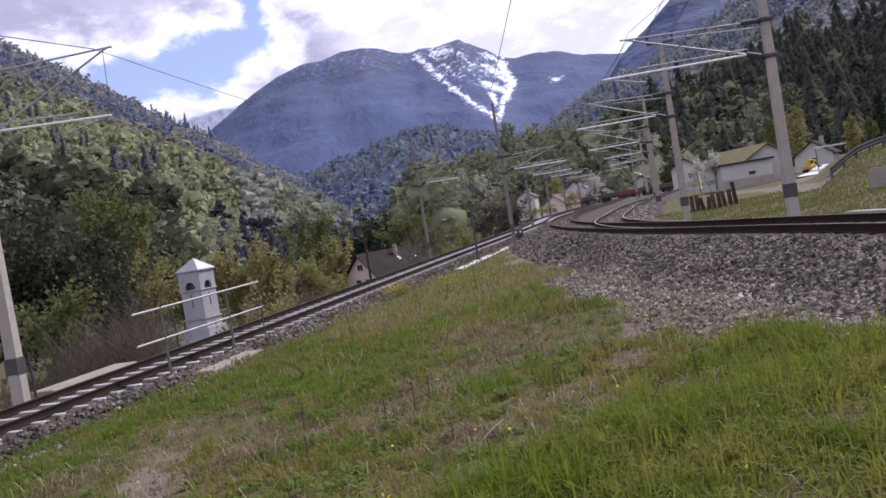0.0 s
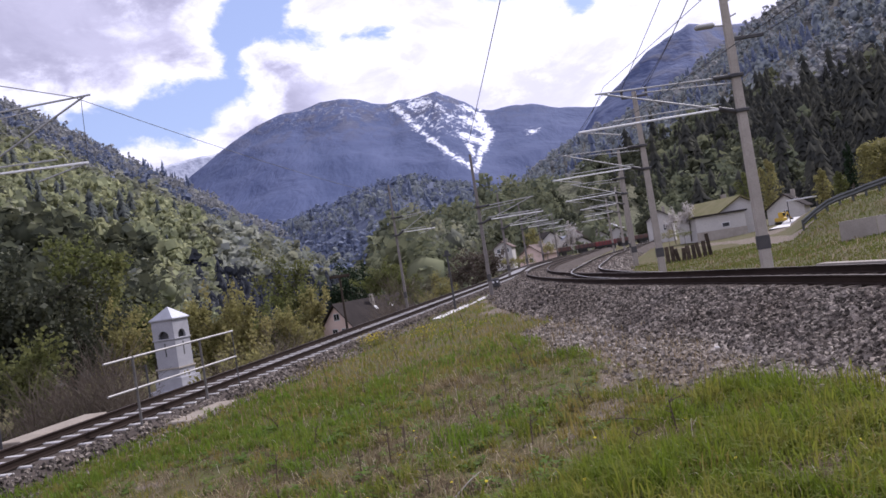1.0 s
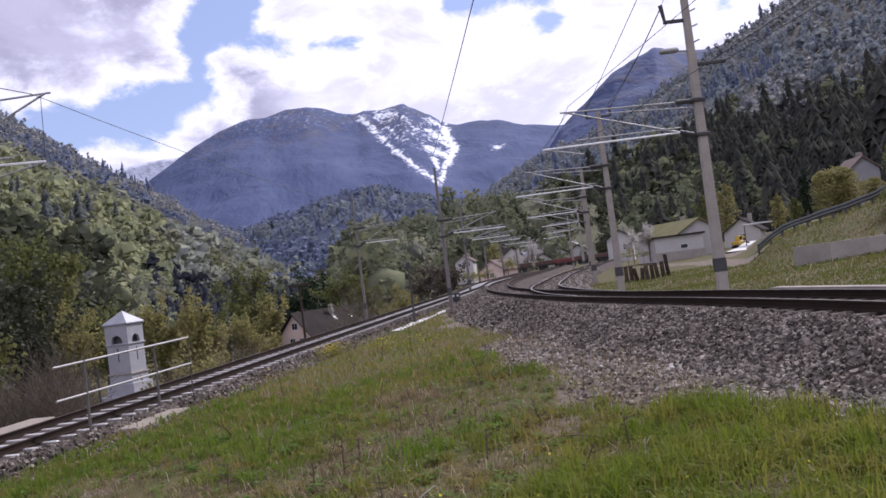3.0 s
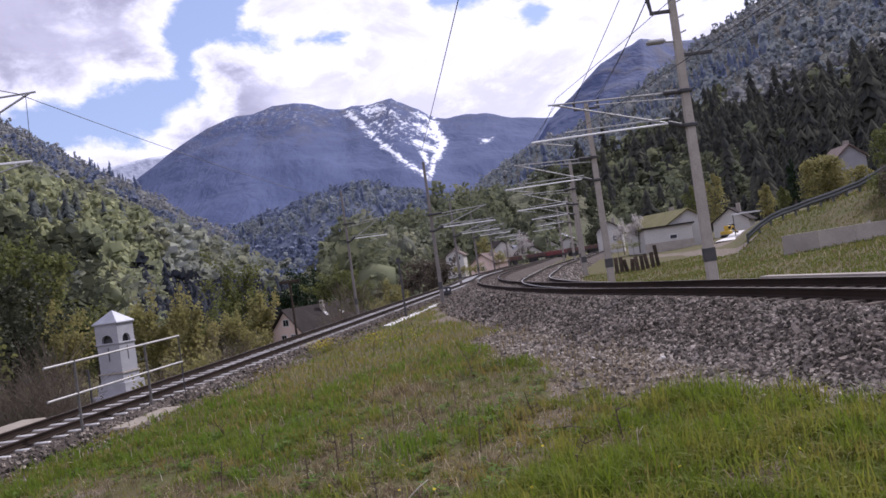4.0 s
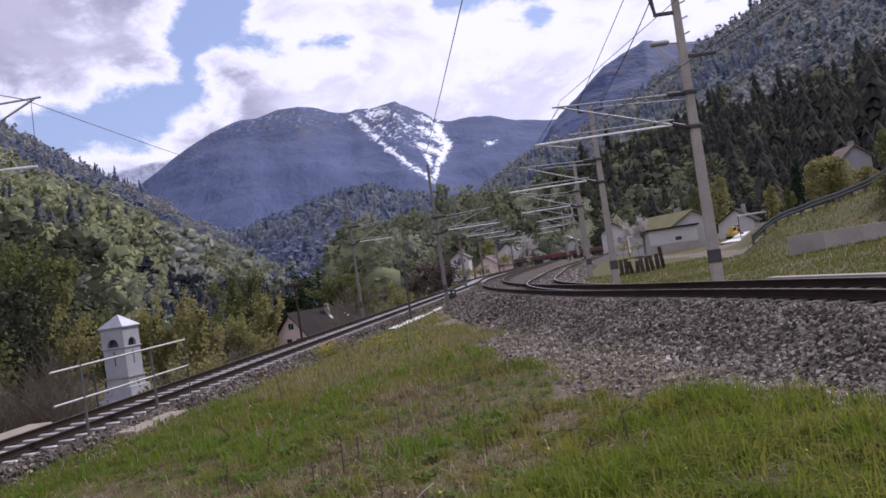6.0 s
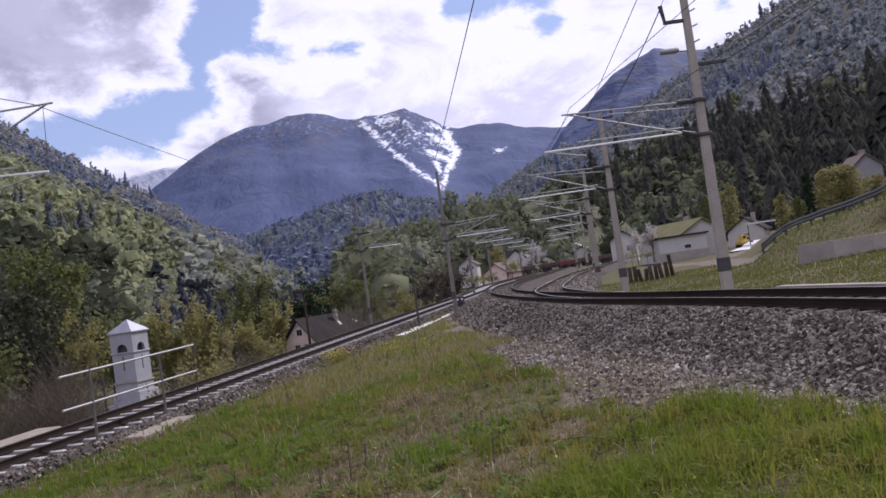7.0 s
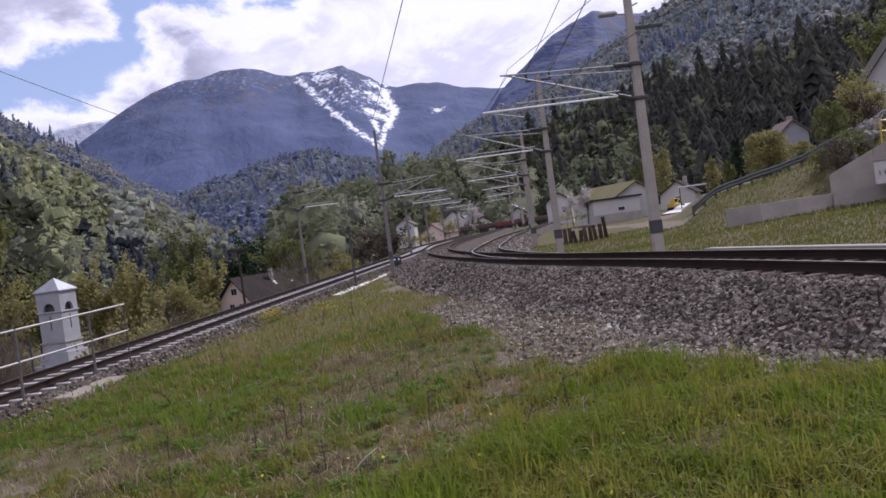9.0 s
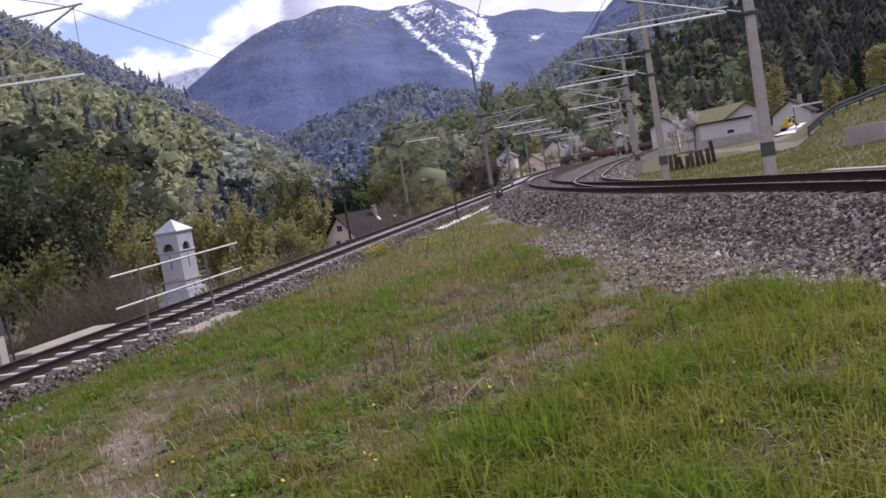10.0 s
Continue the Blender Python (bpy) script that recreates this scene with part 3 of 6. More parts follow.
relief("mountain_range", "haze-blue mountain range with forested slopes and bare rocky tops", [(-45, 4), (-26, 5), (-20, 7.0), (-17.98, 8.55), (-15.1, 10.36), (-13.2, 11.29), (-11.5, 11.82), (-10.3, 11.92), (-9.1, 12.2), (-7.6, 12.34), (-6.4, 12.03), (-5.5, 11.7), (-4.3, 11.42),
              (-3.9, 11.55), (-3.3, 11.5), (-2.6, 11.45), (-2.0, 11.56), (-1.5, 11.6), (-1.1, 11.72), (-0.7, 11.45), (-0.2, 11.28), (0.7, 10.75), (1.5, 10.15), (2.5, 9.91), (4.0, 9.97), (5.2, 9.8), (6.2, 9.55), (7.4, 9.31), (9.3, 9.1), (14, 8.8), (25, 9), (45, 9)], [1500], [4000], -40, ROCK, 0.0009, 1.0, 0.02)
SNOWY = surface("snowy_ridge", [(0.62, 0.64, 0.70), (0.40, 0.43, 0.52), (0.16, 0.18, 0.26)], 0.004, 0.02, 0.6, 0.9, size=20.0)
relief("snowy_ridge", "far ridge with a broad field of old snow", [(-32, 6.5), (-26, 8.0), (-21, 9.1), (-18, 9.6), (-15, 9.9), (-12, 9.0)], [3900], [4650], 0, SNOWY, 0.0006, 6.0, 0.004)
relief("right_mountain", "steep haze-blue mountain with a rocky gully", [(6, 5.0), (9.3, 8.9), (11.0, 10.1), (13.2, 11.8), (16.0, 12.9), (17.9, 12.2), (22, 12), (30, 13), (45, 13)], [1200], [2800], -30, ROCK2, 0.0009, 2.0, 0.02)
LH = relief("left_hill", "long forested hillside with dark conifers and fresh green trees", [(-60, 20), (-40, 17), (-29.7, 14.6), (-28.6, 14.2), (-26.8, 13.1), (-23.9, 11.4), (-22.4, 10.4), (-20.8, 9.5), (-19.6, 8.7), (-17.6, 7.4), (-15.4, 5.6), (-13.4, 4.2), (-11.7, 2.8), (-9, 0.5)],
            [190, 230, 330], [1000, 1200, 1400], -14, FORESTFLOOR, 0.002, 3.0, 0.03)
SPUR = [(-10, -2.5), (-7.6, -1.4), (-6.6, 0.3), (-4.8, 2.2), (-2.6, 2.6), (-0.3, 2.6), (1.2, 3.0), (3.3, 3.7), (6, 3.6), (9, 2.0)]
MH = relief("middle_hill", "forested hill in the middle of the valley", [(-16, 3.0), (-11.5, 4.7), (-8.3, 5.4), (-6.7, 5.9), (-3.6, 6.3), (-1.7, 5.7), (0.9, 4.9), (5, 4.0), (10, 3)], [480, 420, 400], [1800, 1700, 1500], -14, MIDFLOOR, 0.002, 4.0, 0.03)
RH = relief("right_hill", "high forested hillside with conifers above the houses", [(-2, 2.2), (0.9, 3.6), (4.1, 5.2), (7.5, 7.0), (10.6, 7.5), (13.1, 8.8), (15.5, 9.8), (17.7, 11.0), (20.2, 12.2), (22.4, 13.1), (24.7, 14.2), (33, 17), (45, 20), (60, 22)],
            [380, 300, 240, 200], [1500, 1300, 1100], -3, DARKFLOOR, 0.002, 5.0, 0.02)
SP = relief("valley_spur", "low wooded spur with bright spring trees beyond the railway", SPUR, [170, 180, 200], [330, 380, 420], -13, FORESTFLOOR, 0.002, 8.0, 0.02)

SLOPEGRASS = surface("hillside_pasture", [(0.095, 0.10, 0.058), (0.12, 0.115, 0.072), (0.062, 0.068, 0.044)], 0.03, 0.4, 1.0, 0.95, size=1.5)
HS = relief("village_slope", "open olive-green pasture slope above the village", [(0.5, 0.2), (2.2, 1.4), (4.2, 3.1), (6.2, 4.3), (8.0, 4.6), (10.2, 4.0), (12.0, 2.4), (13.5, 1.0)], [215, 230, 240], [300, 330, 330], -2, SLOPEGRASS, 0.002, 9.0, 0.012)

rng = np.random.default_rng(7)


# ---- woods on the hills ----


def ball(level):
    bm = bmesh.new()
    bmesh.ops.create_icosphere(bm, subdivisions=level, radius=1.0)
    v = np.array([tuple(p.co) for p in bm.verts])
    f = np.array([[p.index for p in face.verts] for face in bm.faces])
    bm.free()
    return v, f


BALL1 = ball(1)


def leaf_tree(cards, seed, size=0.15, lobes=4, core=True):
    """A crown of leaf clumps over uneven lobes, dense at the rim, open between: one metre high, verts and triangles."""
    g = np.random.default_rng(seed)
    v, f, n = [], [], 0
    mids = []
    for k in range(lobes):
        t = (k + 0.5) / lobes
        a = k * 2.4 + g.uniform(-0.6, 0.6)
        out = 0.13 * math.sin(math.pi * (0.2 + 0.75 * t)) * g.uniform(0.5, 1.3)
        r = 0.2 * g.uniform(0.8, 1.2) * (1.15 - 0.55 * t)
        mids.append((np.array([math.cos(a) * out, math.sin(a) * out, 0.3 + 0.55 * t]), r))
        if core and k % 2 == 0:
            v.append(BALL1[0] * g.uniform(0.5, 0.75, (len(BALL1[0]), 1)) * r * (1, 1, 1.2) + mids[-1][0])
            f.append(BALL1[1] + n)
            n += len(BALL1[0])
    for k in range(cards):
        c, r = mids[k % lobes]
        o = g.normal(0, 1, 3) + (0, 0, 0.35)
        o /= np.linalg.norm(o)
        p = c + o * r * g.uniform(0.8, 1.12) * (1, 1, 1.25)
        o = o + g.normal(0, 0.4, 3)
        o /= np.linalg.norm(o)
        u = np.cross(o, g.normal(0, 1, 3))
        u /= np.linalg.norm(u)
        w = np.cross(o, u)
        s = size * 0.5 * g.uniform(0.55, 1.3)
        e = s * g.uniform(0.6, 1.0)
        v.append(np.array([p - u * s - o * s * 0.3, p - w * e, p + u * s - o * s * 0.25, p + w * e]))
        f.append(np.array([[n, n + 1, n + 2], [n, n + 2, n + 3]]))
        n += 4
    return np.concatenate(v), np.concatenate(f)


def quads_to_tris(v):
    i = np.arange(0, len(v), 4)[:, None]
    return v, np.concatenate([i + (0, 1, 2), i + (0, 2, 3)])


def brush_form(n, seed):
    """A leafless shrub of thin upright twigs, one metre high, as slivers."""
    g = np.random.default_rng(seed)
    a, r = g.uniform(0, 6.283, n), g.uniform(0, 0.12, n)
    p = np.column_stack([np.cos(a) * r, np.sin(a) * r, g.uniform(0, 0.55, n)])
    b = a + g.normal(0, 0.8, n)
    d = np.column_stack([np.cos(b) * g.uniform(0.05, 0.3, n), np.sin(b) * g.uniform(0.05, 0.3, n), g.uniform(0.05, 0.34, n)])
    p[:, :2] *= 1 + 1.6 * p[:, 2:]
    w = np.cross(d, g.normal(0, 1, (n, 3)))
    w *= (g.uniform(0.0015, 0.004, (n, 1)) / np.linalg.norm(w, axis=1, keepdims=True))
    return quads_to_tris(np.stack([p - w, p + w, p + d + w * 0.4, p + d - w * 0.4], 1).reshape(-1, 3))


BRUSH_FORMS = [brush_form(110, k) for k in range(6)]


def needle_tree(tiers, seed, points=4):
    """A slender conifer of drooping ragged boughs, one metre high: verts and triangles."""
    g = np.random.default_rng(seed)
    v, f, n, m = [], [], 0, 2 * points
    lean = g.normal(0, 0.012, 2)
    for k in range(tiers):
        z0 = 0.04 + 0.84 * (k + g.uniform(-0.2, 0.2)) / tiers
        rad = 0.15 * (1.03 - z0) ** 0.75 * g.uniform(0.8, 1.15)
        a = 2 * math.pi * (np.arange(m) + g.uniform(-0.3, 0.3, m)) / m + k * 1.7
        rr = rad * np.where(np.arange(m) % 2 == 0, g.uniform(0.85, 1.35, m), g.uniform(0.3, 0.55, m))
        drop = np.where(np.arange(m) % 2 == 0, -0.035, 0.02) + g.uniform(-0.015, 0.015, m)
        ring = np.column_stack([np.cos(a) * rr + lean[0] * z0, np.sin(a) * rr + lean[1] * z0, z0 + drop])
        v += [ring, np.array([[lean[0] * z0, lean[1] * z0, min(z0 + 1.9 * 0.84 / tiers, 1.0)]])]
        i = np.arange(m)
        f.append(np.column_stack([i + n, (i + 1) % m + n, np.full(m, n + m)]))
        n += m + 1
    return np.concatenate(v), np.concatenate(f)


LEAFY_FORMS = [leaf_tree(28, k, 0.20, 3) for k in range(8)]
FAR_FORMS = [leaf_tree(15, 60 + k, 0.26, 2) for k in range(8)]
DENSE_FORMS = [leaf_tree(84, 20 + k, 0.108, 4) for k in range(7)]
CLOSE_FORMS = [leaf_tree(210, 40 + k, 0.07, 6) for k in range(5)]
NEEDLE_FORMS = [needle_tree(12, k, 5) for k in range(9)]
FAR_NEEDLES = [needle_tree(5, 30 + k, 3) for k in range(6)]


def plant(name, label, forms, places, heights, widths, mat, smooth_shade=True):
    """Many plants of a few forms in one mesh of kind stuff."""
    vs, fs, base = [], [], 0
    pick = rng.integers(0, len(forms), len(places))
    for k, (form, tris) in enumerate(forms):
        sel = pick == k
        p, h, w = places[sel], heights[sel], widths[sel]
        a = rng.uniform(0, 6.283, len(p))
        c, s = np.cos(a)[:, None], np.sin(a)[:, None]
        x = (form[None, :, 0] * c - form[None, :, 1] * s) * (h * w)[:, None]
        y = (form[None, :, 0] * s + form[None, :, 1] * c) * (h * w)[:, None]
        z = form[None, :, 2] * h[:, None]
        vs.append((np.stack([x, y, z], -1) + p[:, None, :]).reshape(-1, 3))
        fs.append((tris[None] + (base + len(form) * np.arange(len(p)))[:, None, None]).reshape(-1, 3))
        base += len(form) * len(p)
    return tagged(new(name, mesh(name, np.concatenate(vs), np.concatenate(fs), mat, smooth_shade)), label, "woods", kind="stuff")


def on_slope(v, count, a_range, t_range, power=1.0):
    """Even random places on a relief sheet, within parts of its width and depth."""
    n, m = v.shape[:2]
    out = np.zeros((0, 3))
    a = rng.uniform(a_range[0], a_range[1], count * 6)
    t = rng.uniform(t_range[0], t_range[1], count * 6)
    i, j = a * (n - 1.001), np.clip(t / 1.25, 0, 0.999) * (m - 1.001)
    i0, j0 = i.astype(int), j.astype(int)
    fi, fj = (i - i0)[:, None], (j - j0)[:, None]
    p = (v[i0, j0] * (1 - fi) + v[i0 + 1, j0] * fi) * (1 - fj) + (v[i0, j0 + 1] * (1 - fi) + v[i0 + 1, j0 + 1] * fi) * fj
    r = np.hypot(p[:, 0], p[:, 1])
    keep = rng.random(len(p)) < (r / r.max()) ** power
    return p[keep][:count], a[keep][:count], t[keep][:count]


def mixed_woods(name, label, v, count, a_range, t_range, share, size, mats=(WOODFRESH, WOODDULL, WOODNEEDLE), power=1.0, patch=0.024, seed=0.0):
    """Broadleaf and conifer woods: the kinds change in patches."""
    p, u, t = on_slope(v, count, a_range, t_range, power)
    belts = ripple(u * 9 + 0.3 * t, t * 9 + u * 3, 1.0, 1.0 + seed)
    patchy = 0.5 + 0.38 * belts + 0.22 * ripple(p[:, 0], p[:, 1], patch, 1.0 + seed) + rng.normal(0, 0.1, len(p))
    h = np.exp(rng.normal(0, 0.3, len(p))) * size
    con = patchy > 1 - share[2]
    dark = ~con & (patchy < share[1])
    fresh = ~con & ~dark
    r = np.hypot(p[:, 0], p[:, 1])
    for near, far, broad, needles in ((0, 270, CLOSE_FORMS, NEEDLE_FORMS), (270, 430, DENSE_FORMS, NEEDLE_FORMS), (430, 800, LEAFY_FORMS, NEEDLE_FORMS), (800, 9000, FAR_FORMS, FAR_NEEDLES)):
        zone = (r >= near) & (r < far)
        for sel, mat, forms, kind, wide in ((fresh & zone, mats[0], broad, "fresh_broadleaf_woods", 1.0), (dark & zone, mats[1], broad, "dark_broadleaf_woods", 1.1), (con & zone, mats[2], needles, "conifer_woods", 1.35)):
            if sel.sum() > 5:
                plant(kind, label, forms, p[sel] - np.outer(h[sel], (0, 0, 0.2)), h[sel] * (1.3 if kind[0] == "c" else 1.0), rng.uniform(0.8, 1.25, sel.sum()) * wide, mat)


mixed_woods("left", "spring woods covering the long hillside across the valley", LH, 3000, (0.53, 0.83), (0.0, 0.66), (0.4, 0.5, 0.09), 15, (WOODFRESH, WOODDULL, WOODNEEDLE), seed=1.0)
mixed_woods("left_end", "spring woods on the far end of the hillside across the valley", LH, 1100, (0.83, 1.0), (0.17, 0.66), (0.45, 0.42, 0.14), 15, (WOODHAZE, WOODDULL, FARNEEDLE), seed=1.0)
mixed_woods("spur_left", "dark olive woods on the foot of the long hillside", LH, 330, (0.50, 0.76), (0.0, 0.22), (0.1, 0.76, 0.0), 22, (DARKWOOD, DARKWOOD, DARKWOOD), seed=7.0)
mixed_woods("upper_left", "haze-tinted olive-grey woods on the upper hillside across the valley", LH, 2250, (0.53, 1.0), (0.52, 1.03), (0.5, 0.34, 0.12), 12, (WOODBARE, HAZEBLUE, FARNEEDLE), seed=4.0)
mixed_woods("middle", "haze-tinted blue-green woods on the hill in the valley", MH, 3300, (0.02, 0.95), (0.0, 1.02), (0.3, 0.5, 0.18), 14, (MIDLEAF, HAZEBLUE, FARNEEDLE), seed=2.0)
mixed_woods("right_edge", "mixed spring woods on the far end of the slope", RH, 800, (0.06, 0.19), (0.0, 0.45), (0.3, 0.4, 0.3), 12, (SPURLEAF, WOODDULL, WOODNEEDLE), seed=3.0)
mixed_woods("right", "dark conifer woods on the slope above the houses", RH, 2700, (0.15, 0.36), (0.0, 0.37), (0.14, 0.42, 0.44), 14, (SPURLEAF, DARKWOOD, DARKNEEDLE), seed=3.0)
mixed_woods("right_end", "dark conifer woods on the slope behind the white house", RH, 1000, (0.36, 0.63), (0.0, 0.28), (0.14, 0.42, 0.44), 14, (SPURLEAF, DARKWOOD, DARKNEEDLE), seed=3.0)
mixed_woods("upper_right", "haze-tinted grey-green woods on the upper slope above the houses", RH, 2100, (0.06, 0.36), (0.31, 1.03), (0.4, 0.44, 0.22), 12, (MIDLEAF, WOODBARE, FARNEEDLE), seed=5.0)
mixed_woods("upper_right_end", "haze-tinted grey-green woods on the upper slope behind the white house", RH, 1700, (0.36, 0.63), (0.24, 1.03), (0.4, 0.44, 0.22), 12, (MIDLEAF, WOODBARE, FARNEEDLE), seed=5.0)
mixed_woods("spur", "sunlit fresh green trees on a low spur beyond the railway", SP, 760, (0.02, 0.98), (0.0, 1.05), (0.6, 0.3, 0.04), 13, (SPURLEAF, WOODDULL, WOODNEEDLE), power=0.5, patch=0.05, seed=6.0)
mixed_woods("pasture_edge", "scattered fresh green trees on the pasture slope", HS, 90, (0.05, 0.9), (0.05, 1.0), (0.4, 0.45, 0.2), 8, (SPURLEAF, DARKWOOD, DARKNEEDLE), power=0.5, seed=9.0)
mixed_woods("valley_floor", "conifers coloured dark for the shade in the bottom of the valley", LH, 900, (0.80, 0.99), (0.0, 0.19), (0.0, 0.4, 0.55), 10, (SPURLEAF, VALLEYNEEDLE, VALLEYNEEDLE), seed=8.0)

# leafless brush on the bank below the lower track
a, r = rng.uniform(-42, -3, 520), rng.uniform(38, 100, 520)
x, y = r * np.sin(np.radians(a)), r * np.cos(np.radians(a))
clear = (np.abs(a + 20.7) < 2.2) & (r < 82) | (np.abs(a + 9.8) < 2.4) | (a > -19) & (a < -12) & (rng.random(520) < 0.75) | (a > -9) & (rng.random(520) < 0.6)
k = (x < along(QL, y)[0] - 5) & ~clear
x, y = x[k], y[k]
a, r = np.radians(rng.uniform(-36, -23.2, 190)), rng.uniform(30, 52, 190)
x, y = np.append(x, r * np.sin(a)), np.append(y, r * np.cos(a))
plant("leafless_brush", "brown leafless brush on the bank below the railway", BRUSH_FORMS, np.column_stack([x, y, ground_z(x, y) - 0.4]), np.where(np.hypot(x, y) < 52, rng.uniform(2.2, 4.2, len(x)), rng.uniform(3.2, 6.2, len(x))), rng.uniform(0.7, 1.2, len(x)), BRUSH)


# ---- railway tracks ----


def sleeper_mesh(name, mat, length=2.4, width=0.13, depth=0.2):
    bm = box(bmesh.new(), -length / 2, -width / 2, -depth, length / 2, width / 2, 0, 0.02)
    me = bpy.data.meshes.new(name)
    bm.to_mesh(me)
    bm.free()
    me.materials.append(mat)
    return me


def rail_profile(s):
    return [(s - 0.07, -0.18), (s - 0.07, -0.165), (s - 0.014, -0.14), (s - 0.012, -0.045), (s - 0.036, -0.035), (s - 0.034, -0.004), (s, 0.0), (s + 0.034, -0.004), (s + 0.036, -0.035), (s + 0.012, -0.045), (s + 0.014, -0.14), (s + 0.07, -0.165), (s + 0.07, -0.18)]


def track(label, q, g, rail_top, mat):
    t = thing("railway_track", Matrix.Identity(4), label, "track", "railway tracks")
    for s in (-0.75, 0.75):
        v, f = sweep(q, g, rail_profile(s))
        ob = new("rail", mesh("rail", v, f[:, ::-1], RAIL))
        ob.parent = t
        tagged(ob, "rusty steel rail with a bright worn head")
        v, f = sweep(q, g, [(s - 0.028, 0.001), (s + 0.028, 0.001)])
        head = new("running_surface", mesh("running_surface", v, f[:, ::-1], rail_top))
        head.parent = ob
    return t


def add_sleepers(t, q, g, pitch, mat, limit):
    me = sleeper_mesh("sleeper", mat)
    s = np.concatenate([[0], np.cumsum(np.linalg.norm(np.diff(q, axis=0), axis=1))])
    for k, d in enumerate(np.arange(0.3, s[-1], pitch)):
        if k >= limit:
            break
        p = [np.interp(d, s, q[:, i]) for i in range(3)]
        w = [np.interp(d, s, g[:, i]) for i in range(3)]
        ob = new("sleeper", me)
        ob.matrix_world = Matrix.Translation((p[0], p[1], p[2] - 0.172)) @ pose(0, 0, 0, 0, 0, -math.degrees(math.atan2(w[0], w[1])) + rng.normal(0, 0.6))
        ob.parent = t


RAILTOP = surface("worn_rail_head", [(0.07, 0.052, 0.042), (0.055, 0.041, 0.034), (0.04, 0.03, 0.025)], 1.0, 60.0, 0.05, 0.6, 0.2, size=0.001)
SHINYTOP = surface("bright_rail_head", [(0.36, 0.34, 0.32), (0.30, 0.28, 0.26), (0.2, 0.18, 0.17)], 1.0, 60.0, 0.05, 0.42, 0.8, size=0.001)
SLEEPERW = surface("old_timber_sleeper", [(0.10, 0.08, 0.065), (0.14, 0.115, 0.095), (0.07, 0.055, 0.045)], 2.0, 30.0, 0.5, 0.9, size=0.008, vary=0.2)


def ballast(name, label, q, g, widths, drop, bed=0.24):
    v, f = sweep(q[::2], g[::2], [(-widths[1] - 2.3, -drop - 0.62), (-widths[1], -drop), (-widths[0], -bed), (widths[0], -bed), (widths[2], -drop), (widths[2] + 1, -drop - 0.5)])
    v[:, 2] += 0.02 * ripple(v[:, 0], v[:, 1], 2.3, 6.0)
    return tagged(new(name, mesh(name, v, f[:, ::-1], BEDROCK)), label, "ballast", kind="structure")


ballast("ballast_upper", "grey broken stone bed of the upper track", QR, GR, (1.45, 2.9, 2.6), 0.8)
ballast("ballast_lower", "grey broken stone bed of the lower track", QL, GL, (1.5, 2.5, 2.3), 0.85, 0.195)
ballast("ballast_siding", "grey broken stone bed of the siding", QB, GB, (1.45, 2.8, 2.8), 0.85)


def stones(name, label, places, size, mat):
    """Loose broken stones in one mesh: irregular six-sided lumps."""
    cube = np.array([(x, y, z) for x in (-1, 1) for y in (-1, 1) for z in (-1, 1)], float)
    quads = np.array([(0, 1, 3, 2), (4, 6, 7, 5), (0, 4, 5, 1), (2, 3, 7, 6), (0, 2, 6, 4), (1, 5, 7, 3)])
    n = len(places)
    v = cube[None] * rng.uniform(0.35, 1.0, (n, 8, 3)) * (1, 0.8, 0.6)
    ax = rng.normal(0, 1, (n, 4))
    ax /= np.linalg.norm(ax, axis=1, keepdims=True)
    w, x, y, z = ax.T
    rot = np.stack([1 - 2 * (y * y + z * z), 2 * (x * y - z * w), 2 * (x * z + y * w), 2 * (x * y + z * w), 1 - 2 * (x * x + z * z), 2 * (y * z - x * w), 2 * (x * z - y * w), 2 * (y * z + x * w), 1 - 2 * (x * x + y * y)], -1).reshape(n, 3, 3)
    v = np.einsum("nij,nkj->nki", rot, v) * size[:, None, None] + places[:, None, :]
    f = quads[None] + 8 * np.arange(n)[:, None, None]
    return tagged(new(name, mesh(name, v.reshape(-1, 3), f.reshape(-1, 4), mat)), label, "stones", kind="stuff")


def bed_places(q, g, n, s0, s1, y0, y1, widths, drop, bed=0.24):
    """Places on the near shoulder of a bed: sideways from s0 to s1 metres of the line."""
    k = np.where((q[:, 1] > y0) & (q[:, 1] < y1))[0]
    i = rng.choice(k, n)
    s = rng.uniform(s0, s1, n)
    side = np.stack([g[i, 1], -g[i, 0]], 1)
    p = q[i, :2] + side * s[:, None] + g[i, :2] * rng.uniform(-0.3, 0.3, (n, 1))
    z = q[i, 2] + np.interp(np.abs(s), [0, widths[0], widths[1], widths[1] + 2.3], [-bed, -bed, -drop, -drop - 0.62]) + 0.02 * ripple(p[:, 0], p[:, 1], 2.3, 6.0)
    z = np.maximum(z, ground_z(p[:, 0], p[:, 1]))
    return np.column_stack([p, z + 0.012])


P1 = bed_places(QR, GR, 15000, -3.3, -0.9, 5, 32, (1.45, 2.9), 0.8)
stones("ballast_stones", "grey broken track ballast on the upper bank", P1, 0.026 + 0.045 * rng.random(len(P1)) ** 1.6, STONE)
PA = bed_places(QR, GR, 11000, -5.6, -2.9, 5, 32, (1.45, 2.9), 0.8)
PA = PA[worn(PA[:, 0], PA[:, 1]) > rng.random(len(PA)) * 0.9 + 0.12]
stones("apron_stones", "loose pale stones spread over the flat foot of the bank", PA, 0.016 + 0.065 * rng.random(len(PA)) ** 3, PALESTONE)
P2 = bed_places(QR, GR, 6000, -3.6, 0.9, 32, 75, (1.45, 2.9), 0.8)
stones("ballast_stones", "grey broken track ballast along the upper track", P2, rng.uniform(0.045, 0.1, len(P2)), STONE)
P3 = bed_places(QL, GL, 8500, 1.3, 2.8, 5, 62, (1.5, 2.5), 0.85, 0.195)
